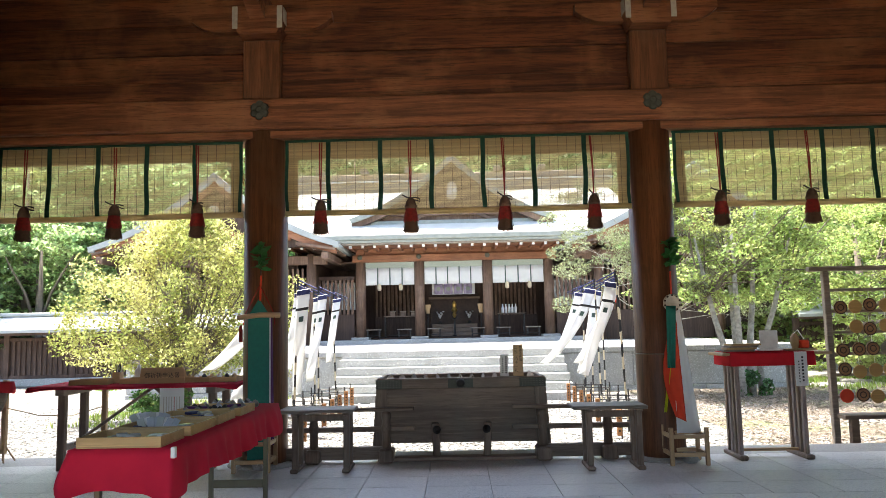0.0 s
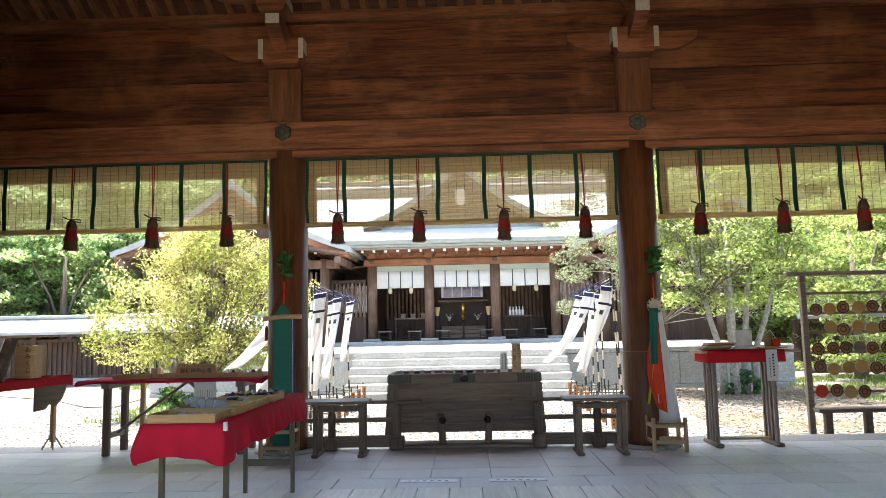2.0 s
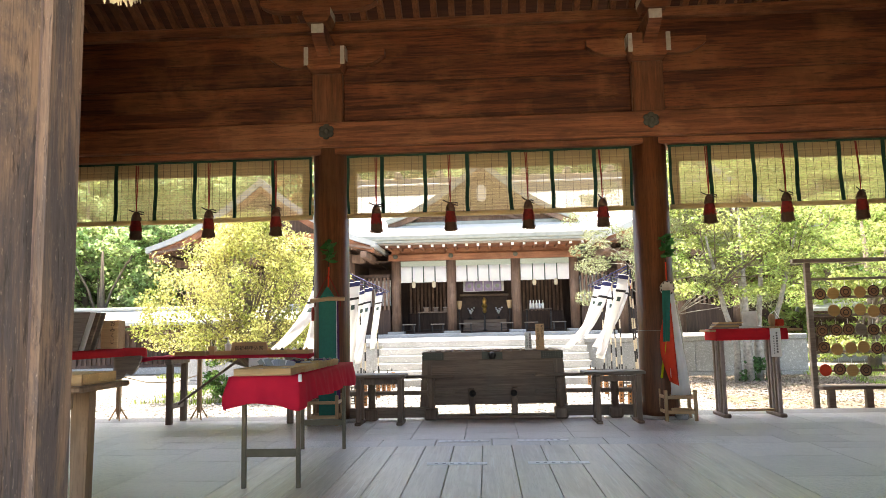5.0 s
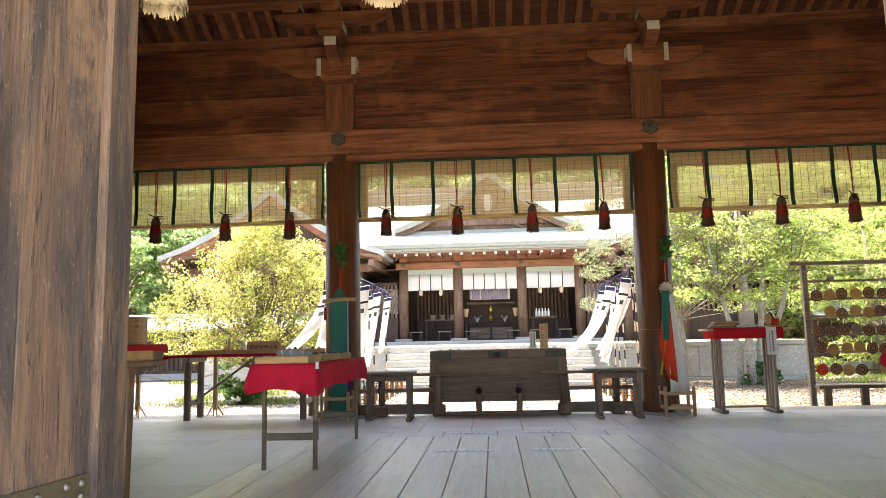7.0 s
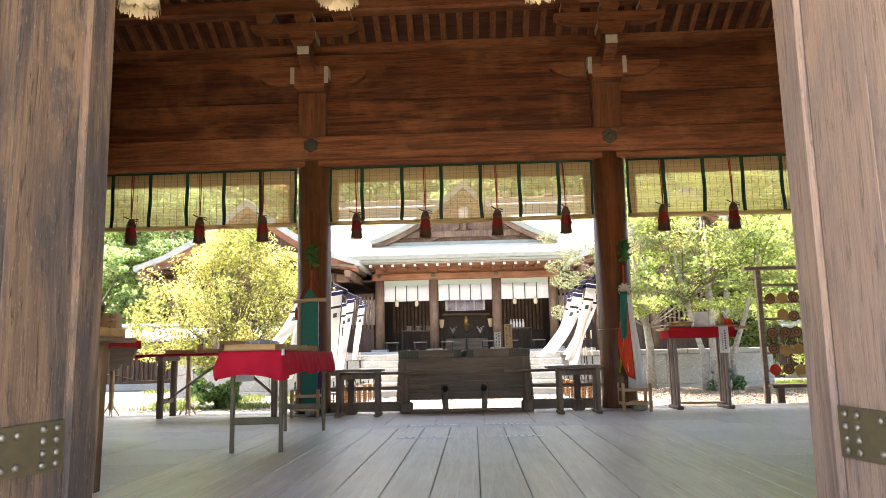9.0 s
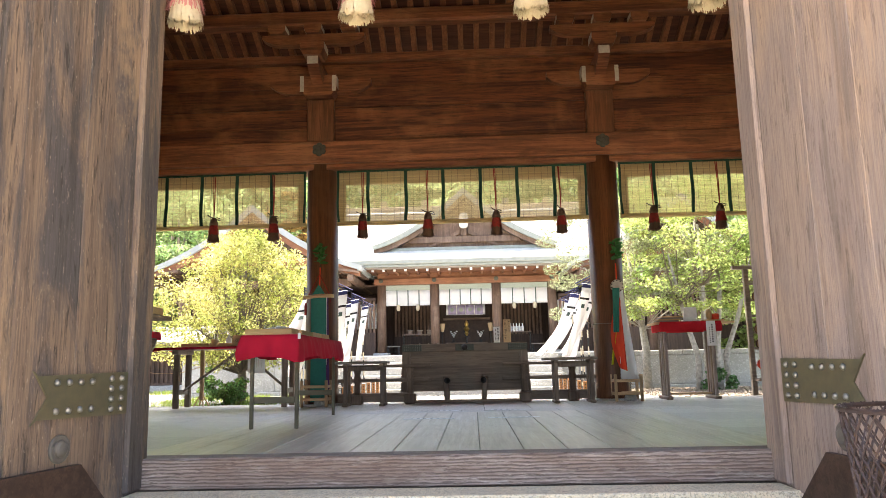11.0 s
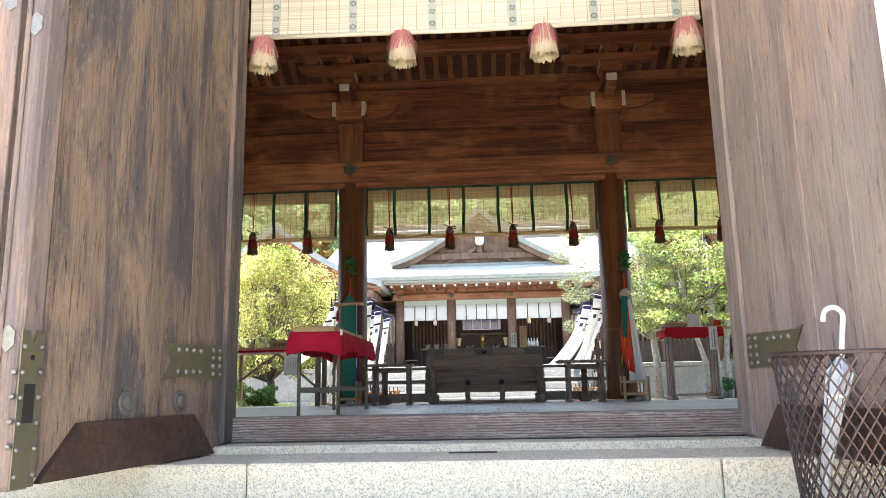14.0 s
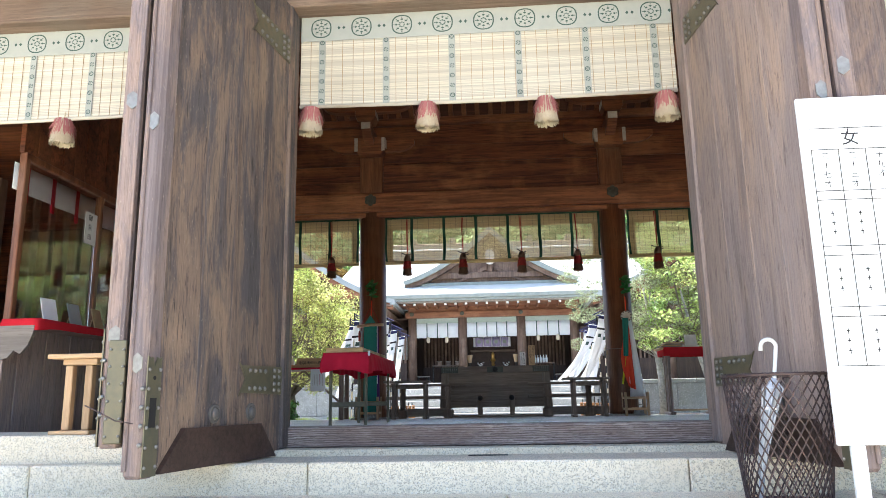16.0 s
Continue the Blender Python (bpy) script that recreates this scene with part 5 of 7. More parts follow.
# offering box with its rails
ob = thing("offering_box", "large dark wooden offering box with bronze corner plates", "offering box", (0.03, 8.36, 0.0))
part("body", prism([(-0.96, 0.17), (0.96, 0.17), (0.92, 0.78), (-0.92, 0.78)], 0.03, "y", 0.0), "grey", ob, "dark wooden front panel")
part("body", prism([(-0.96, 0.17), (0.96, 0.17), (0.92, 0.78), (-0.92, 0.78)], 0.03, "y", 0.72), "grey", ob)
for s in (-1, 1):
    part("side_panel", prism([(0.0, 0.17), (0.75, 0.17), (0.75, 0.78), (0.0, 0.78)], 0.03, "x", s * 0.93 - 0.015), "grey", ob)
    part("corner_board", prism([(s * 0.84, 0.05), (s * 1.0, 0.05), (s * 0.955, 0.765), (s * 0.83, 0.765)], 0.035, "y", -0.038), "greyz", ob)
    cpl = part("corner_plate", box(min(s * 0.66, s * 0.955), max(s * 0.66, s * 0.955), -0.052, -0.044, 0.775, 0.875, 0.002), "greeniron", ob, "studded bronze corner plate")
    for k in range(8):
        for j in range(4):
            stx = lathe([(0.006, 0), (0.003, 0.005)], 6)
            stx.transform(pose(s * (0.69 + 0.033 * k), -0.052, 0.79 + 0.024 * j, 90, 0, 0))
            part("stud", stx, "stud", cpl)
    fo = box(-0.042, 0.042, -0.13, -0.04, 0.0, 0.40, 0.012)
    fo.transform(Matrix.Translation((s * 0.275, 0, 0)) @ Matrix.Rotation(radians(3 * s), 4, "Y"))
    brc = part("brace", fo, "greyz", ob, "upright wooden brace")
    kn = lathe([(0.045, 0), (0.045, 0.012), (0.026, 0.02), (0.024, 0.036), (0.008, 0.045)], 14)
    kn.transform(pose(s * 0.275, -0.131, 0.33, 90, 0, 0))
    part("knob", kn, "iron", brc, "round iron knob", True)
part("rim", box(-0.95, 0.95, -0.044, 0.03, 0.768, 0.885, 0.008), "grey", ob, "upper rim board")
part("rim", box(-0.95, 0.95, 0.72, 0.78, 0.768, 0.885, 0.008), "grey", ob)
part("rim", box(-0.95, -0.9, 0.032, 0.718, 0.768, 0.885, 0.008), "grey", ob)
part("rim", box(0.9, 0.95, 0.032, 0.718, 0.768, 0.885, 0.008), "grey", ob)
part("centre_plate", box(-0.14, 0.14, -0.052, -0.044, 0.775, 0.875, 0.002), "greeniron", ob, "studded bronze centre plate")
dome = lathe([(0.05, 0), (0.048, 0.02), (0.03, 0.04), (0.01, 0.048)], 18)
dome.transform(pose(0, -0.053, 0.825, 90, 0, 0))
part("dome_boss", dome, "iron", ob, "polished dark dome boss", True)
for k in range(13):
    x = -0.84 + 0.14 * k
    part("grille_bar", prism([(x - 0.03, 0.84), (x, 0.90), (x + 0.03, 0.84)], 0.68, "y", 0.035), "greyz", ob)
part("bottom", box(-0.92, 0.92, 0.03, 0.72, 0.2, 0.23, 0), "grey", ob)
part("skid", box(-0.80, 0.82, -0.2, -0.05, 0.005, 0.045, 0.006), "grey", ob)


def prayer_sign(x, w, h, mat, lines, label):
    s = thing("upright_sign", label, "sign", (x, 8.42, 0.89), 0, "signs on the offering box")
    part("board", box(-w / 2, w / 2, -0.01, 0.01, 0.0, h, 0.003), mat, s)
    part("foot", box(-w / 2, w / 2, -0.03, 0.03, -0.004, 0.02, 0.003), mat, s)
    for text, tx, size in lines:
        for k, ch in enumerate(text):
            lettering(ch, size, "ink", s, pose(tx, -0.0115, h - 0.035 - (size * 1.02) * k, 90, 0, 0))


prayer_sign(0.69, 0.115, 0.35, "pale", (("参拝の作法", 0.028, 0.034), ("二礼二拍手一礼", -0.022, 0.042)), "yellow-brown wooden sign with brushed black characters")
prayer_sign(0.53, 0.095, 0.24, "paper", (), "small white notice with vertical writing, leaning on the box")
nt = [o for o in scene.objects if o.name.startswith("upright_sign")][-1]
for k in range(9):
    part("writing", box(0.012, 0.03, -0.0125, -0.011, 0.205 - 0.022 * k, 0.218 - 0.022 * k, 0), "ink", nt)
    part("writing", box(-0.022, -0.010, -0.0125, -0.011, 0.195 - 0.02 * k, 0.204 - 0.02 * k, 0), "ink", nt)

for s, xa, xb in ((-1, -0.49, -1.93), (1, 0.59, 1.98)):
    r = thing("low_rail", "low dark wooden railing between offering box and pillar", "railing", (0, 8.2, 0), 0, "low railings")
    lo, hi = min(xa, xb), max(xa, xb)
    part("top_rail", box(lo, hi, -0.045, 0.045, 0.545, 0.585, 0.01), "grey", r)
    part("middle_rail", box(lo + (0.0 if s > 0 else 0.0), hi, -0.022, 0.022, 0.325, 0.38, 0.006), "grey", r)
    xin, xout = (-0.80, -1.60) if s < 0 else (0.92, 1.63)
    part("ground_beam", box(min(xin, xout * 1.2), max(xin, xout * 1.2), -0.04, 0.04, 0.03, 0.165, 0.008), "grey", r)
    for x in (xin, xout):
        part("baluster", lathe([(0.05, 0.15), (0.045, 0.30), (0.062, 0.36), (0.05, 0.40), (0.045, 0.44), (0.06, 0.50), (0.045, 0.544)], 12, (x, 0, 0)), "greyz", r, "turned baluster", True)
        part("foot_block", box(x - 0.085, x + 0.085, -0.12, 0.12, 0.0, 0.148, 0.02), "greyz", r, "square foot block")

for s, xa, xb, ya in ((-1, -1.86, -1.08, 7.58), (1, 1.15, 1.90, 7.48)):
    b = thing("narrow_bench", "narrow grey wooden offering table before the railing", "table", (0, ya, 0), 0, "narrow offering tables")
    part("top", box(xa, xb, 0, 0.42, 0.60, 0.635, 0.008), "bench", b)
    for x in (xa + 0.17, xb - 0.08):
        for y in (0.10, 0.34):
            part("leg", box(x - 0.03, x + 0.03, y - 0.03, y + 0.03, 0.04, 0.57, 0.006), "greyz", b)
        part("foot", box(x - 0.04, x + 0.04, 0.02, 0.42, 0.0, 0.04, 0.01), "greyz", b)
        part("cleat", box(x - 0.035, x + 0.035, 0.03, 0.40, 0.57, 0.599, 0.006), "greyz", b)
    part("apron", box(xa + 0.2, xb - 0.11, 0.2, 0.23, 0.50, 0.569, 0.005), "greyz", b)


# folding table with a crimson cloth
def cloth_box(x0, x1, y0, y1, z, drop, corner, seed, n=140, flare=0.05):
    rnd = random.Random(seed)
    ph = [rnd.uniform(0, 6.28) for _ in range(6)]
    per = 2 * (x1 - x0 + y1 - y0)

    def rim(u):
        d = u * per
        for (ax, ay), (bx, by) in (((x0, y0), (x1, y0)), ((x1, y0), (x1, y1)), ((x1, y1), (x0, y1)), ((x0, y1), (x0, y0))):
            l = math.hypot(bx - ax, by - ay)
            if d <= l + 1e-9:
                q = d / l
                return ax + (bx - ax) * q, ay + (by - ay) * q, min(d, l - d), ((by - ay) / l, -(bx - ax) / l)
            d -= l
        return x0, y0, 0.0, (0, -1)

    bm = bmesh.new()
    rows = 7
    g = []
    for i in range(n):
        a, b, c, nrm = rim(i / n)
        k = math.exp(-(c / 0.12) ** 2)
        cx, cy = (x0 + x1) / 2, (y0 + y1) / 2
        col = []
        for j in range(rows + 1):
            v = j / rows
            wave = 0.6 * math.sin(i * 0.42 + ph[0] + 0.8 * v) + 0.4 * math.sin(i * 0.19 + ph[1]) + 0.35 * math.sin(i * 0.83 + ph[2] - v)
            dd = drop + (corner - drop) * k + 0.22 * abs(flare) * math.sin(i * 0.14 + ph[3])
            out = flare * v * (0.35 + 0.5 * wave) + 1.2 * abs(flare) * k * v * math.sin(v * 3)
            dx, dy = nrm
            if k > 0.1:
                l = math.hypot(a - cx, b - cy)
                dx, dy = dx * (1 - k) + k * (a - cx) / l, dy * (1 - k) + k * (b - cy) / l
            e = 0.012 * (1 - math.cos(min(1, v * 5) * math.pi / 2))
            col.append(bm.verts.new((a + dx * (out + e), b + dy * (out + e), z - dd * v - (0.004 if j else 0))))
        g.append(col)
    for i in range(n):
        p, q = g[i], g[(i + 1) % n]
        for j in range(rows):
            bm.faces.new((p[j], q[j], q[j + 1], p[j + 1]))
    bm.faces.new([c[0] for c in g][::-1])
    bmesh.ops.recalc_face_normals(bm, faces=bm.faces[:])
    return bm


ft = thing("folding_table", "brown steel-legged folding table in front of the pillar", "table", (0, 0, 0))
part("top", box(-1.99, -1.46, 3.82, 5.98, 0.83, 0.862, 0.006), "steelbr", ft)
for y in (4.05, 5.87):
    for x in (-1.95, -1.52):
        part("leg", box(x - 0.017, x + 0.017, y - 0.017, y + 0.017, 0, 0.829, 0.004), "steelbr", ft)
    part("crossbar", box(-1.932, -1.538, y - 0.012, y + 0.012, 0.24, 0.30, 0.004), "steelbr", ft)
    part("strut", tube([(-1.95, y, 0.62), (-1.94, y + 0.10, 0.76), (-1.9, y + 0.16, 0.82)], 0.009, 6), "iron", ft)
    part("strut", tube([(-1.52, y, 0.62), (-1.53, y + 0.10, 0.76), (-1.64, y + 0.16, 0.82)], 0.009, 6), "iron", ft)
tc = thing("tablecloth", "crimson cloth draped over the folding table, pinned at corners", "tablecloth", (0, 0, 0))
part("cloth", cloth_box(-1.99, -1.45, 3.80, 6.0, 0.874, 0.205, 0.24, 3, 260, 0.06), "red", tc, "", True)
part("clip", box(-1.449, -1.425, 3.765, 3.79, 0.83, 0.885, 0.003), "plasticw", tc, "white corner clip")


def tray(x, y, z, w, d, rz, label, fill, seed):
    t = thing("wooden_tray", label, "tray", (x, y, z), rz, "trays of amulets")
    part("base", box(-w / 2, w / 2, -d / 2, d / 2, 0.0, 0.008, 0.001), "tray", t)
    for a, b, c, e in ((-w / 2, w / 2, -d / 2, -d / 2 + 0.012), (-w / 2, w / 2, d / 2 - 0.012, d / 2), (-w / 2, -w / 2 + 0.012, -d / 2 + 0.0125, d / 2 - 0.0125), (w / 2 - 0.012, w / 2, -d / 2 + 0.0125, d / 2 - 0.0125)):
        part("side", box(a, b, c, e, 0.0085, 0.055, 0.002), "tray", t)
    rnd = random.Random(seed)
    for k in range(fill):
        am = thing("amulet", "small wrapped amulet in a wooden tray", "amulet", (x + rnd.uniform(-w / 2 + 0.05, w / 2 - 0.05), y + rnd.uniform(-d / 2 + 0.06, d / 2 - 0.06), z + 0.0095 + 0.004 * k), rnd.uniform(0, 360), "amulets in the trays")
        part("pouch", box(-0.03, 0.03, -0.045, 0.045, 0, 0.018, 0.006), rnd.choice(("clear", "white", "navy", "grcloth", "purple", "kraft", "clear", "paper")), am)
    return t


tray(-1.74, 3.98, 0.876, 0.44, 0.32, 0, "pale wooden tray with folded charms on crimson cloth", 7, 1)
tray(-1.73, 4.42, 0.876, 0.44, 0.42, 0, "pale wooden tray of clear bags on crimson cloth", 9, 2)
tray(-1.73, 4.86, 0.876, 0.44, 0.36, 0, "pale wooden tray of amulets on crimson cloth", 9, 3)
tray(-1.72, 5.30, 0.876, 0.44, 0.36, 0, "pale wooden tray crowded with small bells", 10, 4)
for i, (x, y) in enumerate(((-1.72, 4.24), (-1.86, 4.5))):
    fan = thing("amulet_bundle", "upright bundle of pale green and white amulet envelopes", "amulets", (x, y, 0.888), 20 * i, "upright bundles")
    rnd = random.Random(i)
    for k in range(8):
        e = box(-0.02, 0.02, -0.002, 0.002, 0, 0.10, 0)
        e.transform(pose(-0.06 + 0.017 * k, 0.02 * (k % 2), 0, -18 - 3 * k, 8 * (k - 4), 0))
        part("envelope", e, ("grcloth", "white", "clear", "clear")[k % 4], fan)
rnd = random.Random(5)
for k in range(34):
    x, y = -1.9 + 0.085 * (k % 5) + rnd.uniform(-0.02, 0.02), 5.14 + 0.115 * (k // 5)
    bl = thing("small_charm", "tiny silver-grey bell charm lined up on the table", "charm", (x, y, 0.888 if y < 5.48 else 0.876), rnd.uniform(0, 90), "rows of bell charms")
    bb = lathe([(0.016, 0.0), (0.026, 0.02), (0.02, 0.042), (0.006, 0.056)], 8)
    bb.transform(Matrix.Rotation(radians(rnd.uniform(-20, 20)), 4, "X"))
    part("bell", bb, rnd.choice(("stud", "iron", "clear", "stud")), bl)

# prayer application table at the hall's edge
pt = thing("trestle_table", "dark wooden trestle table with diagonal brace at the hall's edge", "table", (0, 0, 0))
part("top", box(-4.58, -2.40, 7.86, 8.60, 0.868, 0.895, 0.006), "grey", pt)
for x in (-4.30, -2.66):
    for y in (8.0, 8.46):
        part("leg", box(x - 0.04, x + 0.04, y - 0.035, y + 0.035, 0.0, 0.80, 0.006), "greyz", pt)
    part("cleat", box(x - 0.05, x + 0.05, 7.92, 8.54, 0.80, 0.867, 0.006), "bench", pt)
    part("crossbar", box(x - 0.025, x + 0.025, 8.036, 8.424, 0.2, 0.27, 0.005), "bench", pt)
for xa, xb in ((-4.28, -3.4), (-2.68, -3.4)):
    part("brace", tube([(xa, 8.23, 0.25), (xb, 8.23, 0.86)], 0.02, 4), "greyz", pt, "diagonal brace")
pc = thing("runner_cloth", "crimson runner cloth on the trestle table", "tablecloth", (0, 0, 0))
part("cloth", cloth_box(-4.60, -2.38, 7.84, 8.62, 0.903, 0.03, 0.06, 8, 160, 0.01), "red", pc, "", True)
tray(-4.05, 8.15, 0.905, 0.42, 0.26, 4, "brown tray of forms on the application table", 2, 11)
tray(-3.55, 8.2, 0.905, 0.34, 0.26, 0, "brown tray on the application table", 2, 12)
tray(-2.90, 8.25, 0.905, 0.36, 0.26, 0, "brown tray of figurines on the application table", 3, 13)
tray(-2.58, 8.2, 0.905, 0.30, 0.26, 0, "brown tray of figurines on the application table", 3, 14)
pq = thing("wooden_plaque", "tent-shaped wooden plaque reading prayer application form in black", "sign", (-3.24, 8.05, 0.905), 0)
part("front_board", prism([(-0.25, 0), (0.25, 0), (0.235, 0.17), (-0.235, 0.17)], 0.012, "y", 0), "pale", pq)
bkb = prism([(-0.25, 0), (0.25, 0), (0.235, 0.17), (-0.235, 0.17)], 0.012, "y", 0)
bkb.transform(Matrix.Translation((0, 0.105, 0)) @ Matrix.Rotation(radians(28), 4, "X"))
part("back_board", bkb, "pale", pq)
lettering("御祈祷申込書", 0.066, "ink", pq, pose(0, -0.0015, 0.085, 90, 0, 0))
cup = thing("pen_box", "small wooden box with pens on the table", "pen holder", (-3.82, 8.25, 0.905))
part("box", box(-0.045, 0.045, -0.045, 0.045, 0, 0.12, 0.004), "pale", cup)
for k in range(5):
    part("pen", tube([(-0.02 + 0.01 * k, 0.01, 0.10), (-0.04 + 0.02 * k, 0.02, 0.21)], 0.005, 6), ("ink", "plasticw", "navy")[k % 3], cup)
sb = thing("spray_bottle", "white sanitizer pump bottle on the table", "bottle", (-3.66, 8.42, 0.905))
part("bottle", lathe([(0.045, 0), (0.045, 0.13), (0.018, 0.16), (0.016, 0.19)], 14), "plasticw", sb, "", True)
part("pump", tube([(0, 0, 0.19), (0, 0, 0.235), (-0.05, 0, 0.24), (-0.07, 0, 0.22)], 0.010, 8), "plasticw", sb, "white spray head")
np_ = thing("paper_notice", "white paper notice with red and grey vertical writing", "notice", (-3.04, 7.83, 0.50), 0)
part("sheet", box(-0.13, 0.13, -0.002, 0.002, 0, 0.37, 0), "paper", np_)
for k in range(7):
    part("writing", box(-0.09 + 0.028 * k, -0.082 + 0.028 * k, -0.004, -0.0025, 0.08 + 0.02 * (k % 3), 0.28, 0), "fringered" if k == 4 else "endgrain", np_)
for k in range(7):
    fg = thing("figurine", "small pale animal-shaped clay bell in a tray", "figurine", (-3.02 + 0.085 * k, 8.27, 0.915), 0, "clay figurines")
    part("body", lathe([(0.02, 0), (0.032, 0.02), (0.024, 0.055), (0.006, 0.075)], 10), ("kraft", "white", "iron")[k % 3], fg, "", True)
for i, x in enumerate((-5.32, -4.14)):
    rp = thing("rope_post", "slim brown wooden rope post with splayed feet", "post", (x, 8.62, -0.01), 0, "rope posts")
    part("post", box(-0.028, 0.028, -0.028, 0.028, 0.10, 0.95, 0.005), "palez", rp)
    for k in range(4):
        a = k * math.pi / 2 + 0.6
        part("foot", tube([(0, 0, 0.22), (0.12 * math.cos(a), 0.12 * math.sin(a), 0.012)], 0.011, 6), "palez", rp)
ro = thing("barrier_rope", "thin sagging rope across the courtyard edge", "rope", (0, 0, 0))
part("rope", tube([(-7.4, 9.3, 0.70), (-5.32, 8.62, 0.62), (-4.9, 8.62, 0.52), (-4.5, 8.62, 0.52), (-4.14, 8.62, 0.62)], 0.006, 6), "kraft", ro)

# long table by the door and the charm kiosk
nt2 = thing("long_table", "long brown table with tapered legs beside the kiosk", "table", (0, 0, 0))
part("top", box(-3.5, -2.03, 1.85, 2.35, 0.925, 0.955, 0.008), "legbrown", nt2)
part("apron", box(-3.4, -2.12, 1.93, 1.95, 0.84, 0.924, 0.005), "legbrown", nt2)
for x in (-3.3, -2.24):
    for y in (1.955, 2.22):
        part("leg", prism([(x - 0.055, 0.924), (x + 0.05, 0.924), (x + 0.035, 0.0), (x - 0.035, 0.0)], 0.07, "y", y), "legbrown", nt2, "tapered brown leg")
    part("bracket", prism([(x - 0.18, 0.839), (x - 0.056, 0.839), (x - 0.052, 0.74), (x - 0.09, 0.77)], 0.03, "y", 1.96), "legbrown", nt2)
part("stretcher", box(-3.25, -2.25, 2.08, 2.11, 0.25, 0.30, 0.005), "legbrown", nt2)
tray(-2.27, 2.1, 0.957, 0.40, 0.34, 0, "pale wooden tray on the long table", 4, 21)
for k in range(4):
    bx = thing("charm_box", "small boxed charm stacked on the long table", "box", (-2.75 - 0.14 * k, 2.1, 0.956), 5 * k, "charm boxes")
    part("box", box(-0.06, 0.06, -0.05, 0.05, 0, 0.09 + 0.03 * (k % 2), 0.004), ("scarlet", "kraft", "purple", "white")[k], bx)

sw = thing("sawhorse", "pale unpainted wooden sawhorse on the raised granite ledge", "sawhorse", (-2.98, 0.45, 0.1))
part("top", box(-0.23, 0.23, -0.09, 0.09, 0.54, 0.575, 0.006), "pale", sw)
part("cleat", box(-0.13, 0.13, -0.05, 0.05, 0.495, 0.539, 0.004), "pale", sw)
for x in (-0.09, 0.06):
    part("leg", box(x - 0.028, x + 0.028, -0.03, 0.03, 0.03, 0.494, 0.005), "palez", sw)
part("foot", box(-0.17, 0.13, -0.10, 0.10, 0.0, 0.029, 0.005), "pale", sw)

KX = -4.25
ks = thing("charm_kiosk", "wooden charm kiosk with red-covered counter and glass window", "kiosk", (0, 0, 0))
for k in range(24):
    y = 1.35 + 0.2 * k
    if k > 19:
        break
    # lower planks borrow the paler door wood to paint in the light on them
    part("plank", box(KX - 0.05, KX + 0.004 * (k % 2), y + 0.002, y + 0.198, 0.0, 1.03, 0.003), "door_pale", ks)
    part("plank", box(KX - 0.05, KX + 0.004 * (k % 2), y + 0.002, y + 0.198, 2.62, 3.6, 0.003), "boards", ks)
part("counter", box(KX + 0.01, -3.92, 1.3, 6.4, 1.0, 1.04, 0.006), "grey", ks)
part("counter_cloth", cloth_box(KX + 0.01, -3.90, 1.28, 6.45, 1.06, 0.075, 0.10, 12, 200, 0.015), "felt", ks, "red felt counter cloth", True)
for y in (1.25, 3.8, 6.38):
    o = [(KX + 0.01, 0.995), (-3.92, 0.995), (-3.93, 0.92), (-3.97, 0.82), (-4.03, 0.75), (-4.09, 0.78), (-4.14, 0.72), (KX + 0.01, 0.70)]
    part("scroll_bracket", prism(o, 0.035, "y", y), "bench", ks, "scalloped grey bracket board")
for y in (1.4, 2.7, 4.0, 5.3):
    part("window_post", box(KX - 0.05, KX + 0.02, y - 0.035, y + 0.035, 1.062, 2.62, 0.008), "column", ks, "brown window post")
part("window_rail", box(KX - 0.05, KX + 0.02, 1.37, 5.33, 2.56, 2.625, 0.006), "column", ks)
gm = bpy.data.materials.new("window_glass")
gm.use_nodes = True
gb = gm.node_tree.nodes["Principled BSDF"]
gb.inputs["Transmission Weight"].default_value = 1.0
gb.inputs["Roughness"].default_value = 0.02
gb.inputs["IOR"].default_value = 1.8
M["glass"] = gm
for y in (1.44, 2.74, 4.04):
    gp = part("pane", box(KX - 0.02, KX - 0.014, y, y + 1.22, 1.07, 2.555, 0), "glass", ks, "clear reflecting glass")
    gp.visible_shadow = False
part("rear_wall", box(-7.4, -7.36, 1.2, 5.36, 0, 3.6, 0), "boards", ks)
part("end_wall", box(-7.35, KX - 0.05, 5.32, 5.36, 0, 3.6, 0), "boards", ks)
part("roof_panel", box(-7.35, KX - 0.05, 1.2, 5.31, 3.0, 3.04, 0), "boards", ks)
for k in range(11):
    y = 1.6 + 0.32 * k
    part("inner_slat", box(-5.6, -5.57, y, y + 0.12, 1.0, 2.9, 0), "haiden", ks)
vl = thing("kiosk_valance", "white cloth valance with red tabs inside the kiosk window", "curtain", (0, 0, 0))
part("cloth", sheet(lambda u, v: (KX - 0.12 + 0.01 * math.sin(u * 60), 1.4 + 3.9 * u, 2.55 - 0.26 * v), 60, 2, 0.004), "white", vl, "", True)
for k in range(9):
    part("tab", box(KX - 0.105, KX - 0.095, 1.55 + 0.42 * k, 1.60 + 0.42 * k, 2.2, 2.55, 0), "red", vl, "dark red tab")
pn = thing("kiosk_notice", "white notice with three brushed characters on the glass", "notice", (KX - 0.005, 2.55, 2.0), 0)
part("sheet", box(-0.002, 0.002, -0.11, 0.11, 0, 0.34, 0), "paper", pn)
for k, ch in enumerate("御朱印"):
    lettering(ch, 0.075, "ink", pn, pose(0.003, -0.02, 0.28 - 0.105 * k, 90, 0, 90))
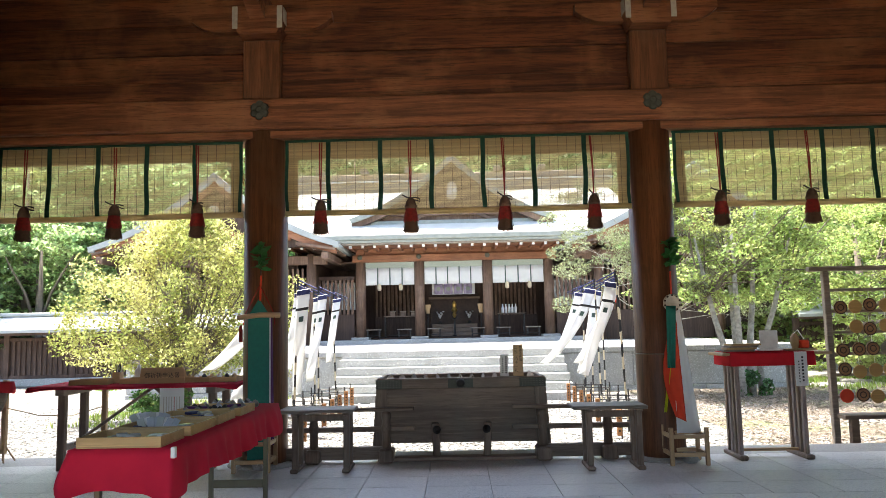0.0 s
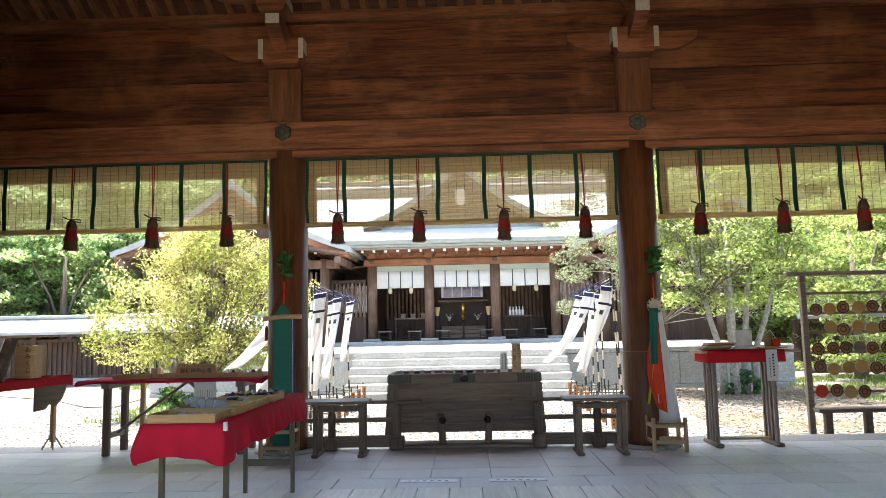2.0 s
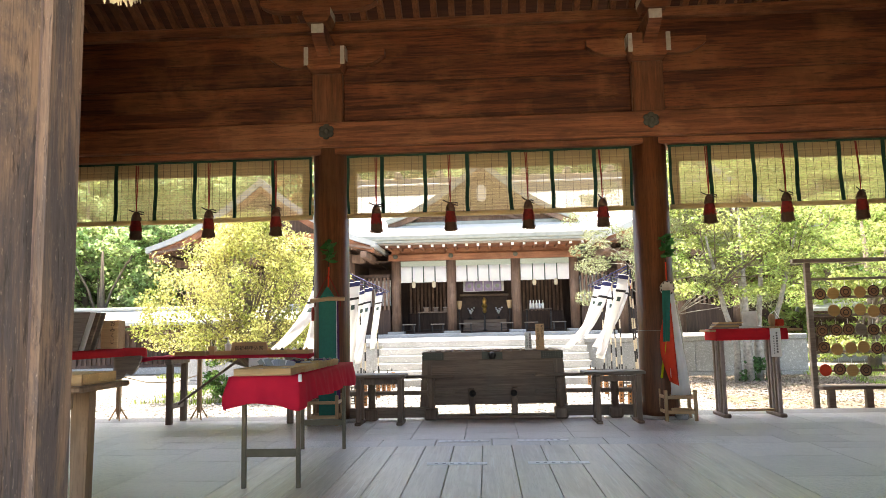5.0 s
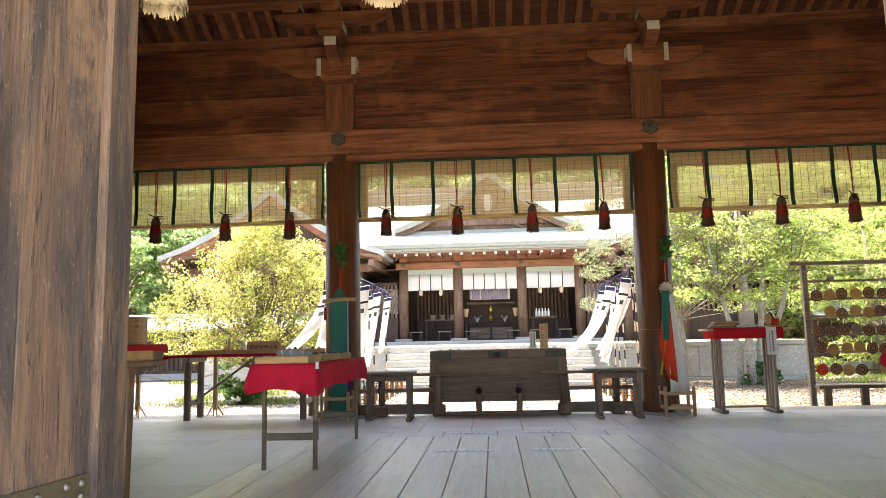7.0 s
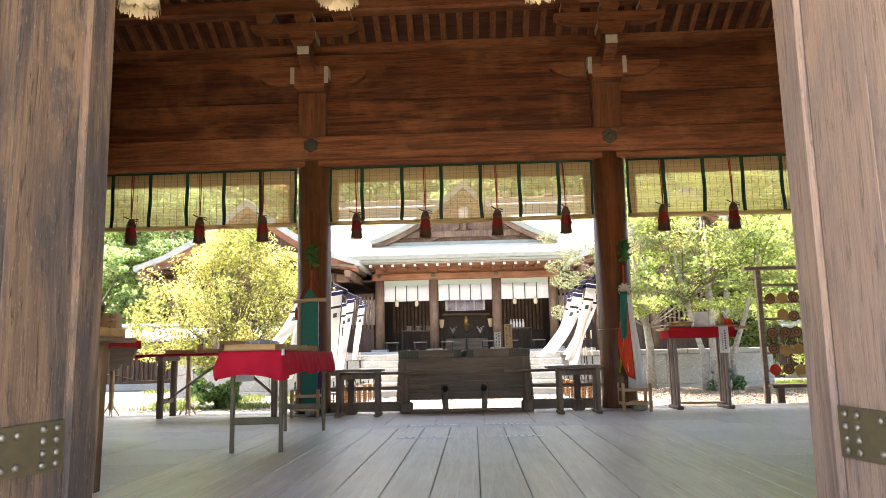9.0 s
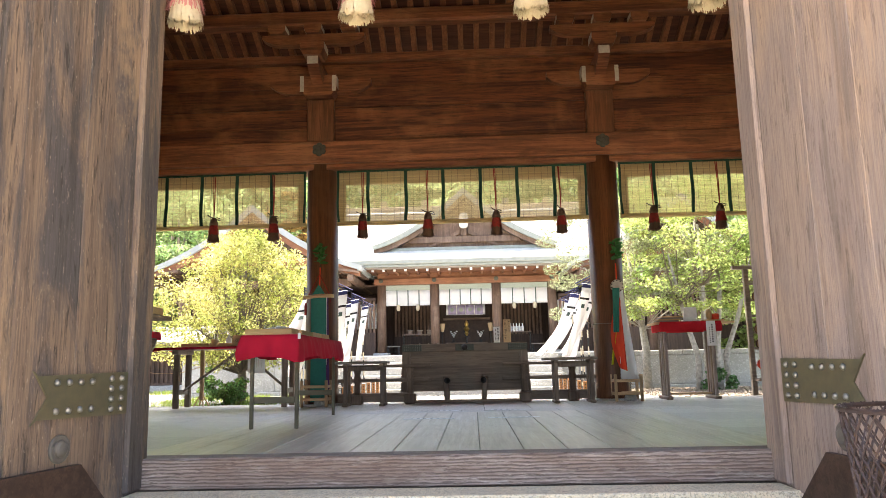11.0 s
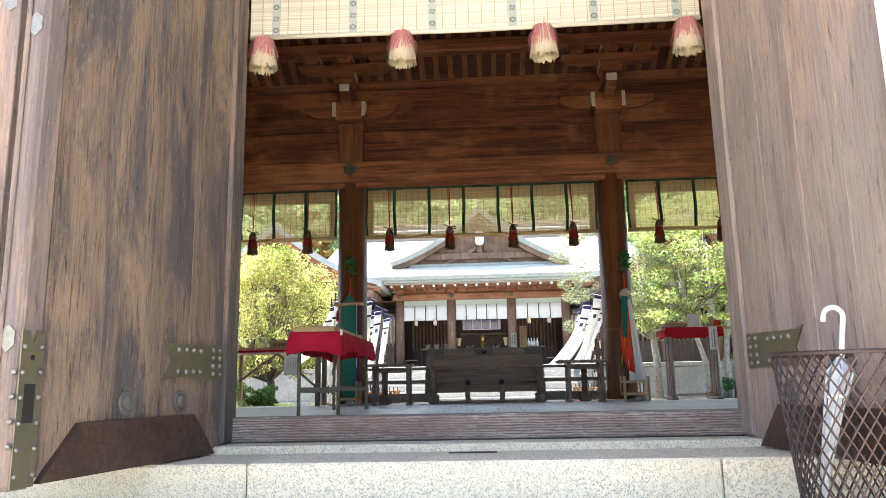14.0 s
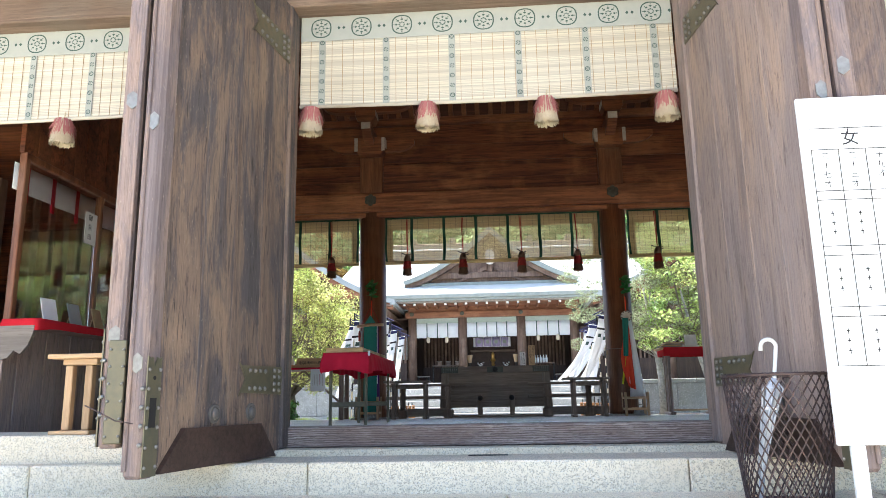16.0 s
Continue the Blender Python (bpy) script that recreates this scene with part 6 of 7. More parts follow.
for k in range(7):
    fr = thing("card_stand", "small framed card on an easel on the counter", "frame", (-4.06, 1.7 + 0.42 * k, 1.063), 78 + 7 * (k % 3), "framed cards on the counter")
    e = box(-0.09, 0.09, -0.006, 0.006, 0, 0.24, 0.004)
    e.transform(Matrix.Rotation(radians(-16), 4, "X"))
    part("card", e, ("paper", "grcloth", "kraft", "white", "purple", "iron", "paper")[k], fr)
    part("strut", tube([(0, 0.06, 0.20), (0, 0.12, 0.008)], 0.006, 5), "palez", fr)
for k, x in enumerate((-4.15, -4.0)):
    om = thing("fortune_box", "wooden fortune-slip box with black characters", "box", (x, 6.2 - 0.32 * k, 1.063), 8 * k, "fortune boxes")
    part("box", box(-0.09, 0.09, -0.08, 0.08, 0, 0.30, 0.006), "pale", om)
    for j, ch in enumerate("おみくじ"):
        lettering(ch, 0.055, "ink", om, pose(0.03, -0.0815, 0.26 - 0.062 * j, 90, 0, 0))
for k in range(4):
    bd = thing("picture_board", "grey-backed votive board leaning on the kiosk counter", "board", (-4.05, 5.1 + 0.10 * k, 1.063), 0, "leaning boards")
    e = box(-0.13, 0.13, -0.008, 0.008, 0, 0.42, 0.004)
    e.transform(Matrix.Rotation(radians(-28), 4, "X"))
    part("board", e, ("bench", "paper", "grey", "bench")[k], bd)

# ritual hangings on the pillars
def sakaki(parent, x, z0, z1, seed):
    rnd = random.Random(seed)
    part("stem", tube([(x, 0, z0), (x + 0.01, -0.02, (z0 + z1) / 2), (x, -0.03, z1)], 0.008, 6), "kick", parent)
    for k in range(34):
        t = 0.35 + 0.65 * k / 33
        a = rnd.uniform(0, 6.28)
        bm = bmesh.new()
        n = 5
        L, W = rnd.uniform(0.10, 0.15), rnd.uniform(0.030, 0.042)
        le = [bm.verts.new((L * i / n, W * math.sin(math.pi * (i / n) ** 0.8), 0.012 * math.sin(i))) for i in range(n + 1)]
        ri = [bm.verts.new((L * i / n, -W * math.sin(math.pi * (i / n) ** 0.8), 0.012 * math.sin(i))) for i in range(1, n)]
        bm.faces.new(le + ri[::-1])
        bm.transform(pose(x + 0.01, -0.03, z0 + (z1 - z0) * t, rnd.uniform(-60, 60), rnd.uniform(-70, 10), math.degrees(a)))
        part("leaf", bm, "leafd", parent)


hg = thing("pillar_hanging", "green brocade hanging with an evergreen sprig tied to a pillar", "hanging", (-2.12, 7.90, 0))
part("brocade", prism([(-0.13, 0.06), (0.10, 0.06), (0.10, 1.62), (-0.015, 1.80), (-0.13, 1.62)], 0.02, "y", -0.01), "green", hg, "deep green brocade panel")
part("brocade_edge", prism([(0.104, 0.25), (0.15, 0.25), (0.125, 1.6), (0.104, 1.62)], 0.02, "y", 0.0), "purple", hg, "purple cloth edge")
part("brocade_edge", prism([(0.102, 0.6), (0.116, 0.6), (0.112, 1.6), (0.102, 1.6)], 0.02, "y", -0.012), "white", hg, "white cloth edge")
part("stick", tube([(-0.24, -0.03, 1.60), (0.0, -0.035, 1.625), (0.22, -0.03, 1.62)], 0.028, 10), "pale", hg, "gnarled wooden cross stick", True)
for s in (-1, 1):
    part("cord", tube([(0, -0.02, 1.95), (s * 0.16, -0.03, 1.63), (s * 0.17, -0.05, 1.52)], 0.006, 6), "tassel", hg, "red cord")
part("cord", tube([(0, -0.01, 1.78), (0.01, -0.02, 2.05)], 0.012, 6), "scarlet", hg)
part("hanging_tassel", lathe([(0.012, 1.52), (0.022, 1.47), (0.02, 1.34)][::-1], 8, (-0.2, -0.04, 0)), "tassel", hg)
sakaki(hg, 0.0, 1.98, 2.36, 2)

hr = thing("pillar_hanging", "green, red, yellow and white silk streamers with mirror on pillar", "hanging", (2.30, 7.88, 0))


def streamer(x0t, x1t, x0b, x1b, zt, zb, y, seed):
    def fn(u, v):
        a = x0t + (x0b - x0t) * v
        b = x1t + (x1b - x1t) * v
        return (a + (b - a) * u, y - 0.02 * math.sin(u * 9 + seed) * v - 0.03 * v, zt + (zb - zt) * v)
    return sheet(fn, 10, 12, 0.004)


part("streamer", streamer(0.01, 0.085, -0.02, 0.235, 1.60, 0.30, -0.002, 3), "white", hr, "white silk streamer", True)


def bulge(u, v):
    """The scarlet cloth swings out to one side and gathers at its foot."""
    a = -0.03 - 0.13 * math.sin(math.pi * min(1, v * 0.95)) ** 1.3 * (0.6 + 0.4 * v)
    b = 0.03 + 0.045 * v
    return (a + (b - a) * u, -0.03 - 0.03 * math.sin(u * 8 + 1) * v - 0.02 * v, 1.50 - (1.02 + 0.06 * u) * v)


part("streamer", sheet(bulge, 10, 16, 0.004), "scarlet", hr, "scarlet silk streamer", True)
part("streamer", streamer(-0.075, 0.03, -0.10, -0.02, 1.63, 0.98, -0.062, 0), "green", hr, "green silk streamer", True)
part("streamer", streamer(-0.03, 0.005, -0.15, -0.115, 1.25, 0.52, -0.012, 1), "lime", hr, "yellow-green silk streamer", True)
mr = lathe([(0.095, 0), (0.095, 0.012), (0.065, 0.016), (0.06, 0.010)], 20)
mr.transform(pose(0, -0.03, 1.66, 90, 0, 0))
part("mirror_ring", mr, "endgrain", hr, "round mirror in a twisted pale ring", True)
for k in range(20):
    a = k * math.pi / 10
    lk = lathe([(0.012, 0), (0.010, 0.012), (0.003, 0.016)], 6)
    lk.transform(pose(0.082 * math.cos(a), -0.042, 1.66 + 0.082 * math.sin(a), 90, 0, 0))
    part("ring_cord", lk, "kick" if k % 2 else "endgrain", hr)
part("cord", tube([(0, -0.02, 1.75), (0, -0.02, 2.0)], 0.010, 6), "scarlet", hr, "red cord")
part("hanging_tassel", lathe([(0.012, 1.50), (0.024, 1.44), (0.02, 1.30)][::-1], 8, (0.01, -0.05, 0)), "scarlet", hr)
sakaki(hr, 0.0, 1.92, 2.32, 5)
wire = thing("pillar_wire", "thin pale wire tied round a pillar", "wire", (2.22, 8.2, 1.12))
part("wire", tube([(0.255 * math.cos(a), 0.255 * math.sin(a), 0.0) for a in [k * math.pi / 12 for k in range(25)]], 0.006, 5), "bench", wire)

for cx, cy in ((2.35, 7.83), (-2.15, 7.83)):
    cr = thing("wooden_stand", "small pale wooden frame stand at the foot of a pillar", "stand", (cx, cy, 0), 0, "wooden stands")
    for x in (-0.18, 0.18):
        for y in (-0.15, 0.15):
            part("post", box(x - 0.02, x + 0.02, y - 0.02, y + 0.02, 0, 0.38, 0.004), "palez", cr)
        part("side_rail", box(x - 0.015, x + 0.015, -0.128, 0.128, 0.09, 0.13, 0.003), "pale", cr)
        part("side_rail", box(x - 0.015, x + 0.015, -0.128, 0.128, 0.27, 0.31, 0.003), "pale", cr)
    for y in (-0.15, 0.15):
        part("rail", box(-0.158, 0.158, y - 0.015, y + 0.015, 0.09, 0.13, 0.003), "pale", cr)
        part("rail", box(-0.158, 0.158, y - 0.015, y + 0.015, 0.27, 0.31, 0.003), "pale", cr)
    part("weight_stone", lathe([(0.07, 0.0), (0.09, 0.04), (0.07, 0.10)], 10, (0.05, 0.02, 0)), "terrace", cr, "grey weight stone", True)

# offering stand with a red cloth
rs = thing("offering_stand", "tall slatted wooden offering stand at the hall's edge", "stand", (0, 8.12, 0))
part("top", box(2.82, 3.98, -0.22, 0.24, 1.085, 1.115, 0.006), "pale", rs)
for x in (2.98, 3.67):
    for k in range(4):
        part("slat", box(x - 0.022, x + 0.022, -0.17 + 0.10 * k, -0.12 + 0.10 * k, 0.05, 1.084, 0.005), "greyz" if k % 2 else "door_pale", rs)
    part("foot", box(x - 0.045, x + 0.045, -0.24, 0.26, 0.0, 0.048, 0.012), "greyz", rs, "dark sled foot")
part("stretcher", box(3.004, 3.646, -0.02, 0.02, 0.06, 0.09, 0.004), "pale", rs)
rc = thing("stand_cloth", "bright red felt cloth over the offering stand", "tablecloth", (0, 8.12, 0))
part("cloth", cloth_box(2.90, 3.78, -0.23, 0.25, 1.120, 0.14, 0.14, 15, 120, 0.003), "felt", rc, "", True)
sl = thing("paper_slip", "white vertical paper slip with black writing on red cloth", "notice", (3.62, 7.86, 0.76), 0)
part("sheet", box(-0.065, 0.065, -0.003, 0.003, 0, 0.36, 0), "paper", sl)
for k in range(8):
    part("writing", box(0.005, 0.025, -0.005, -0.0035, 0.29 - 0.034 * k, 0.31 - 0.034 * k, 0), "ink", sl)
    part("writing", box(-0.03, -0.018, -0.005, -0.0035, 0.25 - 0.03 * k, 0.263 - 0.03 * k, 0), "ink", sl)
for k in range(4):
    bk = thing("wooden_tablet", "flat pale wooden tablet stacked on the red stand", "tablet", (3.05 + 0.02 * k, 8.1, 1.125 + 0.021 * k), 4 * k - 6, "stacked tablets")
    part("tablet", box(-0.16, 0.16, -0.1, 0.1, 0, 0.02, 0.003), "tray" if k % 2 else "bench", bk)
ac = thing("picture_card", "white framed card in a clear stand on red cloth", "frame", (3.42, 8.15, 1.125), 0)
part("card", box(-0.10, 0.10, -0.006, 0.006, 0.03, 0.22, 0.004), "plasticw", ac)
part("base", box(-0.13, 0.13, -0.06, 0.06, 0, 0.03, 0.006), "plasticw", ac)
hc = thing("straw_charm", "red and straw horse-shaped charm on a wooden base", "ornament", (3.72, 8.1, 1.125), 0)
part("base", box(-0.16, 0.16, -0.09, 0.09, 0, 0.02, 0.004), "tray", hc)
part("body", lathe([(0.03, 0.0), (0.045, 0.05), (0.045, 0.12), (0.02, 0.16)], 10, (-0.04, 0, 0.02)), "kraft", hc, "", True)
part("saddle", box(-0.005, 0.10, -0.05, 0.05, 0.021, 0.11, 0.015), "scarlet", hc, "red cloth saddle")
part("cord", tube([(-0.06, 0, 0.17), (0.0, 0, 0.22), (0.06, 0, 0.12)], 0.006, 6), "white", hc)

# table with a red-covered chest at the other side
et = thing("side_table", "wooden side table near the gate's far bay", "table", (4.10, 4.75, 0))
part("top", box(-0.5, 0.6, -0.28, 0.28, 0.66, 0.70, 0.006), "pale", et)
legs4(et, (-0.38, 0.5), (-0.22, 0.22), 0, 0.659, 0.025, "steelbr")
part("stretcher", box(-0.355, 0.475, -0.235, -0.205, 0.3, 0.34, 0.004), "steelbr", et)
ec = thing("red_cover", "crimson cloth over a chest on the side table", "cloth", (4.10, 4.75, 0.702))
part("cloth", cloth_box(-0.52, 0.55, -0.26, 0.26, 0.20, 0.192, 0.195, 21, 100, -0.08), "red", ec, "", True)
en = thing("white_notice", "white paper notice at the side table's edge", "notice", (3.75, 4.452, 0.3), 0)
part("sheet", box(-0.01, 0.12, -0.003, 0.003, 0, 0.38, 0), "paper", en)

# basket with umbrella, notice board
bs = thing("wire_basket", "dark rusty expanded-metal umbrella basket on the step", "basket", (1.62, -0.5, -0.29))
wb = bmesh.new()
nn, hh = 34, 0.69
for s in (-1, 1):
    for k in range(nn):
        a0 = 2 * math.pi * k / nn
        pts = []
        for j in range(11):
            v = j / 10
            a = a0 + s * v * 1.55
            r = 0.215 + 0.073 * v
            pts.append((r * math.cos(a), r * math.sin(a), 0.01 + hh * v))
        tube(pts, 0.0042, 4, wb)
part("mesh", wb, "mesh", bs, "diamond wire mesh")
for z, r in ((0.01, 0.215), (hh, 0.289)):
    part("hoop", tube([(r * math.cos(k * math.pi / 16), r * math.sin(k * math.pi / 16), z) for k in range(33)], 0.009, 6), "mesh", bs, "rolled rim hoop")
part("bottom", lathe([(0.212, 0.004), (0.212, 0.010)], 20), "mesh", bs)
um = thing("umbrella", "furled clear plastic umbrella with a white crook handle", "umbrella", (1.60, -0.52, -0.277))
part("canopy", tube([(-0.13, 0.02, 0.02), (-0.11, 0.02, 0.16), (-0.08, 0.02, 0.30), (-0.05, 0.01, 0.44), (-0.03, 0.0, 0.54), (-0.012, 0.0, 0.60), (0.0, 0, 0.66)], (0.010, 0.019, 0.026, 0.030, 0.036, 0.046, 0.016), 7), "clear", um, "furled clear canopy", False)
for k in range(5):
    a = k * 1.257
    part("fold", tube([(-0.115 + 0.018 * math.cos(a), 0.02 + 0.018 * math.sin(a), 0.14), (-0.05 + 0.034 * math.cos(a + 0.5), 0.01 + 0.034 * math.sin(a + 0.5), 0.44), (-0.015 + 0.056 * math.cos(a + 0.8), 0.056 * math.sin(a + 0.8), 0.60), (0.0 + 0.02 * math.cos(a), 0.02 * math.sin(a), 0.65)], (0.004, 0.008, 0.007, 0.004), 5), "clear", um, "", True)
hk = [(0.0, 0, 0.64), (0.012, 0, 0.72), (0.024, 0, 0.80)] + [(-0.012 + 0.042 * math.cos(a), 0, 0.835 + 0.042 * math.sin(a)) for a in [math.pi * k / 10 for k in range(11)]] + [(-0.056, 0, 0.815)]
part("handle", tube(hk, 0.0115, 10), "plasticw", um, "white crook handle", True)
part("strap", lathe([(0.040, 0), (0.040, 0.014)], 12, (-0.036, 0.005, 0.49)), "plasticw", um)

nb = thing("notice_board", "white notice board on legs listing unlucky ages in a table", "notice board", (1.735, -0.89, -0.29), 0)
part("board", box(0, 0.92, -0.012, 0.012, 0.33, 2.17, 0.006), "plasticw", nb)
for x in (0.10, 0.82):
    part("leg", box(x - 0.035, x + 0.035, -0.01, 0.02, 0, 0.329, 0.005), "plasticw", nb, "white leg")
for z in (1.99, 1.87, 1.64, 1.59, 1.34, 1.29, 1.02, 0.97, 0.72):
    part("ruled_line", box(0.05, 0.90, -0.0145, -0.0125, z - 0.002, z + 0.002, 0), "iron", nb)
for k in range(7):
    part("ruled_line", box(0.05 + 0.14 * k - 0.0018, 0.05 + 0.14 * k + 0.0018, -0.0165, -0.0145, 0.72, 1.87, 0), "iron", nb)
lettering("女", 0.10, "ink", nb, pose(0.26, -0.013, 1.93, 90, 0, 0))
for c, word in enumerate(("三十七才", "三十三才", "十九才")):
    for k, ch in enumerate(word):
        lettering(ch, 0.044, "ink", nb, pose(0.12 + 0.14 * c, -0.013, 1.83 - 0.052 * k, 90, 0, 0))
for c in range(6):
    for z0 in (1.60, 1.30, 0.98):
        for k in range(3):
            part("writing", box(0.112 + 0.14 * c, 0.128 + 0.14 * c, -0.0145, -0.0125, z0 - 0.086 - 0.05 * k, z0 - 0.080 - 0.05 * k, 0), "iron", nb)
            part("writing", box(0.118 + 0.14 * c, 0.1215 + 0.14 * c, -0.0165, -0.0147, z0 - 0.10 - 0.05 * k, z0 - 0.07 - 0.05 * k, 0), "iron", nb)

# paper strips on the floor
for i, (x, y) in enumerate(((-0.31, 6.27), (0.53, 6.27), (-0.33, 4.98), (0.57, 4.98))):
    fs = thing("floor_strip", "white distancing strip taped on the floor", "floor marking", (x, y, 0.004), 0, "floor strips")
    part("strip", box(-0.27, 0.27, -0.055, 0.055, 0, 0.003, 0), "tape", fs)
    for k in range(6):
        part("writing", box(-0.2 + 0.07 * k, -0.17 + 0.07 * k, -0.015, 0.015, 0.0032, 0.0042, 0), "clear", fs)


# ---- courtyard things: banners, votive rack ----
def banner(x, y, side, lean, seed, mark, gust=0.0):
    rnd = random.Random(seed)
    b = thing("banner", "white streaming prayer banner on a black-and-cream banded pole", "banner", (x, y, GZ), 0, "rows of prayer banners")
    top = Vector((side * lean, 0.05, 2.55))
    segs = 13
    for k in range(segs):
        p, q = top * (k / segs), top * ((k + 1) / segs)
        part("pole_band", tube([p, q], 0.017, 6), "ink" if k % 2 == 0 else "fringe", b)
    part("cross_arm", tube([top * 0.93 + Vector((0.02, 0, 0)), top * 0.93 + Vector((-side * 0.27, -0.03, -0.02))], 0.010, 6), "navy", b, "navy bound cross arm")
    for k in range(3):
        part("tie", tube([top * (0.95 + 0.02 * k), top * 0.93 + Vector((-side * (0.08 + 0.12 * k), -0.02, 0.0))], 0.012, 5), "navy", b, "navy tie")
    W, H = (0.36 if gust else rnd.uniform(0.17, 0.23)), (1.95 if gust else rnd.uniform(1.4, 1.9))
    blow = gust if gust else (rnd.uniform(-0.1, 0.8) if side < 0 else rnd.uniform(0.5, 1.7))
    ph = rnd.uniform(0, 6)

    def cloth(u, v):
        c = top * 0.92
        sx = -side * W * u
        drift = -blow * v ** 1.25 * 0.62
        return (c.x + sx * (1 - 0.25 * v) + drift * (0.9 if side > 0 else 0.7), c.y - 0.05 - 0.16 * v * math.sin(3 * v + ph) + 0.05 * math.sin(6 * v + 3 * u + ph) * v, c.z - H * v * (1 - 0.14 * blow * v) + 0.03 * u)

    clo = part("cloth", sheet(cloth, 5, 18, 0.003), "white", b, "blown white cloth", True)

    def strip(v0, v1, off):
        return sheet(lambda u, v: tuple(Vector(cloth(u, v0 + (v1 - v0) * v)) + Vector((0, -off, 0))), 5, 2, 0.002)

    part("stripe", strip(0.005, 0.05, 0.006), "navy", clo, "dark top stripe")
    part("stripe", strip(0.17, 0.195, 0.006), "ink", clo, "black stripe")
    part("crest", sheet(lambda u, v: tuple(Vector(cloth(0.32 + 0.36 * u, 0.25 + 0.05 * v)) + Vector((0, -0.007, 0))), 2, 2, 0.002), "grdark", clo, "dark crest")
    if mark:
        part("streamer", tube([top * 0.93, top * 0.93 + Vector((-side * 0.05, -0.02, -0.3))], 0.012, 5), "scarlet", b, "red ribbon")


def holder(x, y, side):
    h = thing("banner_holder", "orange wooden board and black rods holding banner poles", "holder", (x, y, GZ), 0, "banner holders")
    part("board", box(-0.038, 0.038, -0.014, 0.014, 0.06, 0.44, 0.006), "orange", h, "orange wooden board with faint writing")
    for k in range(5):
        part("writing", box(-0.012, 0.012, -0.0165, -0.0145, 0.36 - 0.06 * k, 0.385 - 0.06 * k, 0), "ink", h)
    part("rod", tube([(0, 0.02, 0.42), (side * 0.75, 0.02, 0.40)], 0.011, 6), "iron", h, "black rod")
    part("rod", tube([(side * 0.02, 0.03, 0.2), (side * 0.75, 0.03, 0.2)], 0.011, 6), "iron", h)
    for q in (0.04, 0.35, 0.72):
        part("stake", tube([(side * q, 0.03, 0.0), (side * q, 0.03, 0.52)], 0.014, 6), "iron", h, "black stake")


for k in range(7):
    for side in (-1, 1):
        holder(side * 2.33 + 0.03, 11.0 + 0.82 * k, side)
for side, ys in ((-1, (11.9, 13.0, 14.0, 15.0, 16.0)), (1, (11.7, 12.9, 13.8, 14.7, 15.5, 16.1))):
    for k, y in enumerate(ys):
        banner(side * (2.92 if k % 2 else 2.66), y, side, (-0.1 if side > 0 else -0.06) + 0.03 * k, 7 * k + (3 if side > 0 else 0), k % 3 == 1)
banner(-3.5, 12.6, -1, -0.05, 91, False, 2.3)
banner(-3.2, 11.6, -1, -0.05, 95, False, 0.9)

er = thing("votive_rack", "tall wooden rack hung with rows of round votive plaques", "rack", (0, 9.7, GZ))
EX0, EX1 = 4.86, 8.3
part("top_bar", box(EX0 - 0.22, EX1 + 0.22, -0.05, 0.05, 2.33, 2.39, 0.006), "bench", er)
for x in (EX0, (EX0 + EX1) / 2, EX1):
    part("post", box(x - 0.04, x + 0.04, -0.04, 0.04, 0.0, 2.33, 0.006), "bench", er)
rows_z = (2.08, 1.80, 1.53, 0.98, 0.70, 1.25)
for z in rows_z:
    part("rail", box(EX0 + 0.042, EX1 - 0.042, -0.015, 0.015, z - 0.02, z + 0.02, 0.004), "bench", er)
part("shelf", box(EX0, EX1, -0.25, 0.1, 0.44, 0.49, 0.008), "grey", er)
for x in (EX0 + 0.15, 5.55, EX1 - 0.2):
    part("shelf_leg", box(x - 0.05, x + 0.05, -0.2, -0.12, 0, 0.439, 0.006), "grey", er)
M["emaA"] = wood("plaque_wood", (0.37, 0.20, 0.10), (0.18, 0.085, 0.04), "x", 0.6, 1.0, None, 0.6)
M["emaB"] = wood("pale_plaque_wood", (0.52, 0.33, 0.12), (0.42, 0.25, 0.09), "x", 0.6, 1.0, None, 0.6)
rnd = random.Random(17)
for z in (2.06, 1.78, 1.51, 1.23, 0.90):
    x = EX0 + 0.14
    while x < EX1 - 0.1:
        if rnd.random() < 0.95:
            zz = z - 0.17 - rnd.uniform(0, 0.05)
            pl = thing("votive_plaque", "round wooden votive plaque hung on a white cord", "plaque", (x, 9.655 - rnd.uniform(0, 0.02), GZ + zz), 0, "votive plaques")
            k = rnd.random()
            mt = "emaB" if k < 0.22 else ("emaA" if k < 0.9 else ("scarlet" if k < 0.95 else "bench"))
            d = lathe([(0.088, 0), (0.09, 0.006), (0.088, 0.012)], 18)
            d.transform(pose(0, 0, 0, 90, 0, 0))
            dsc = part("disc", d, mt, pl)
            if mt == "emaA":
                rg = bmesh.new()
                for r0, r1 in ((0.074, 0.086), (0.032, 0.044)):
                    for j in range(18):
                        a0, a1 = 2 * math.pi * j / 18, 2 * math.pi * (j + 1) / 18
                        rg.faces.new([rg.verts.new((r * math.cos(a), -0.0135, r * math.sin(a))) for r, a in ((r0, a0), (r0, a1), (r1, a1), (r1, a0))])
                part("print", rg, "kick", dsc, "dark ring print")
            part("cord", tube([(0, 0.002, 0.078), (0, 0.01, 0.17)], 0.004, 5), "white", pl)
        x += rnd.uniform(0.165, 0.21)

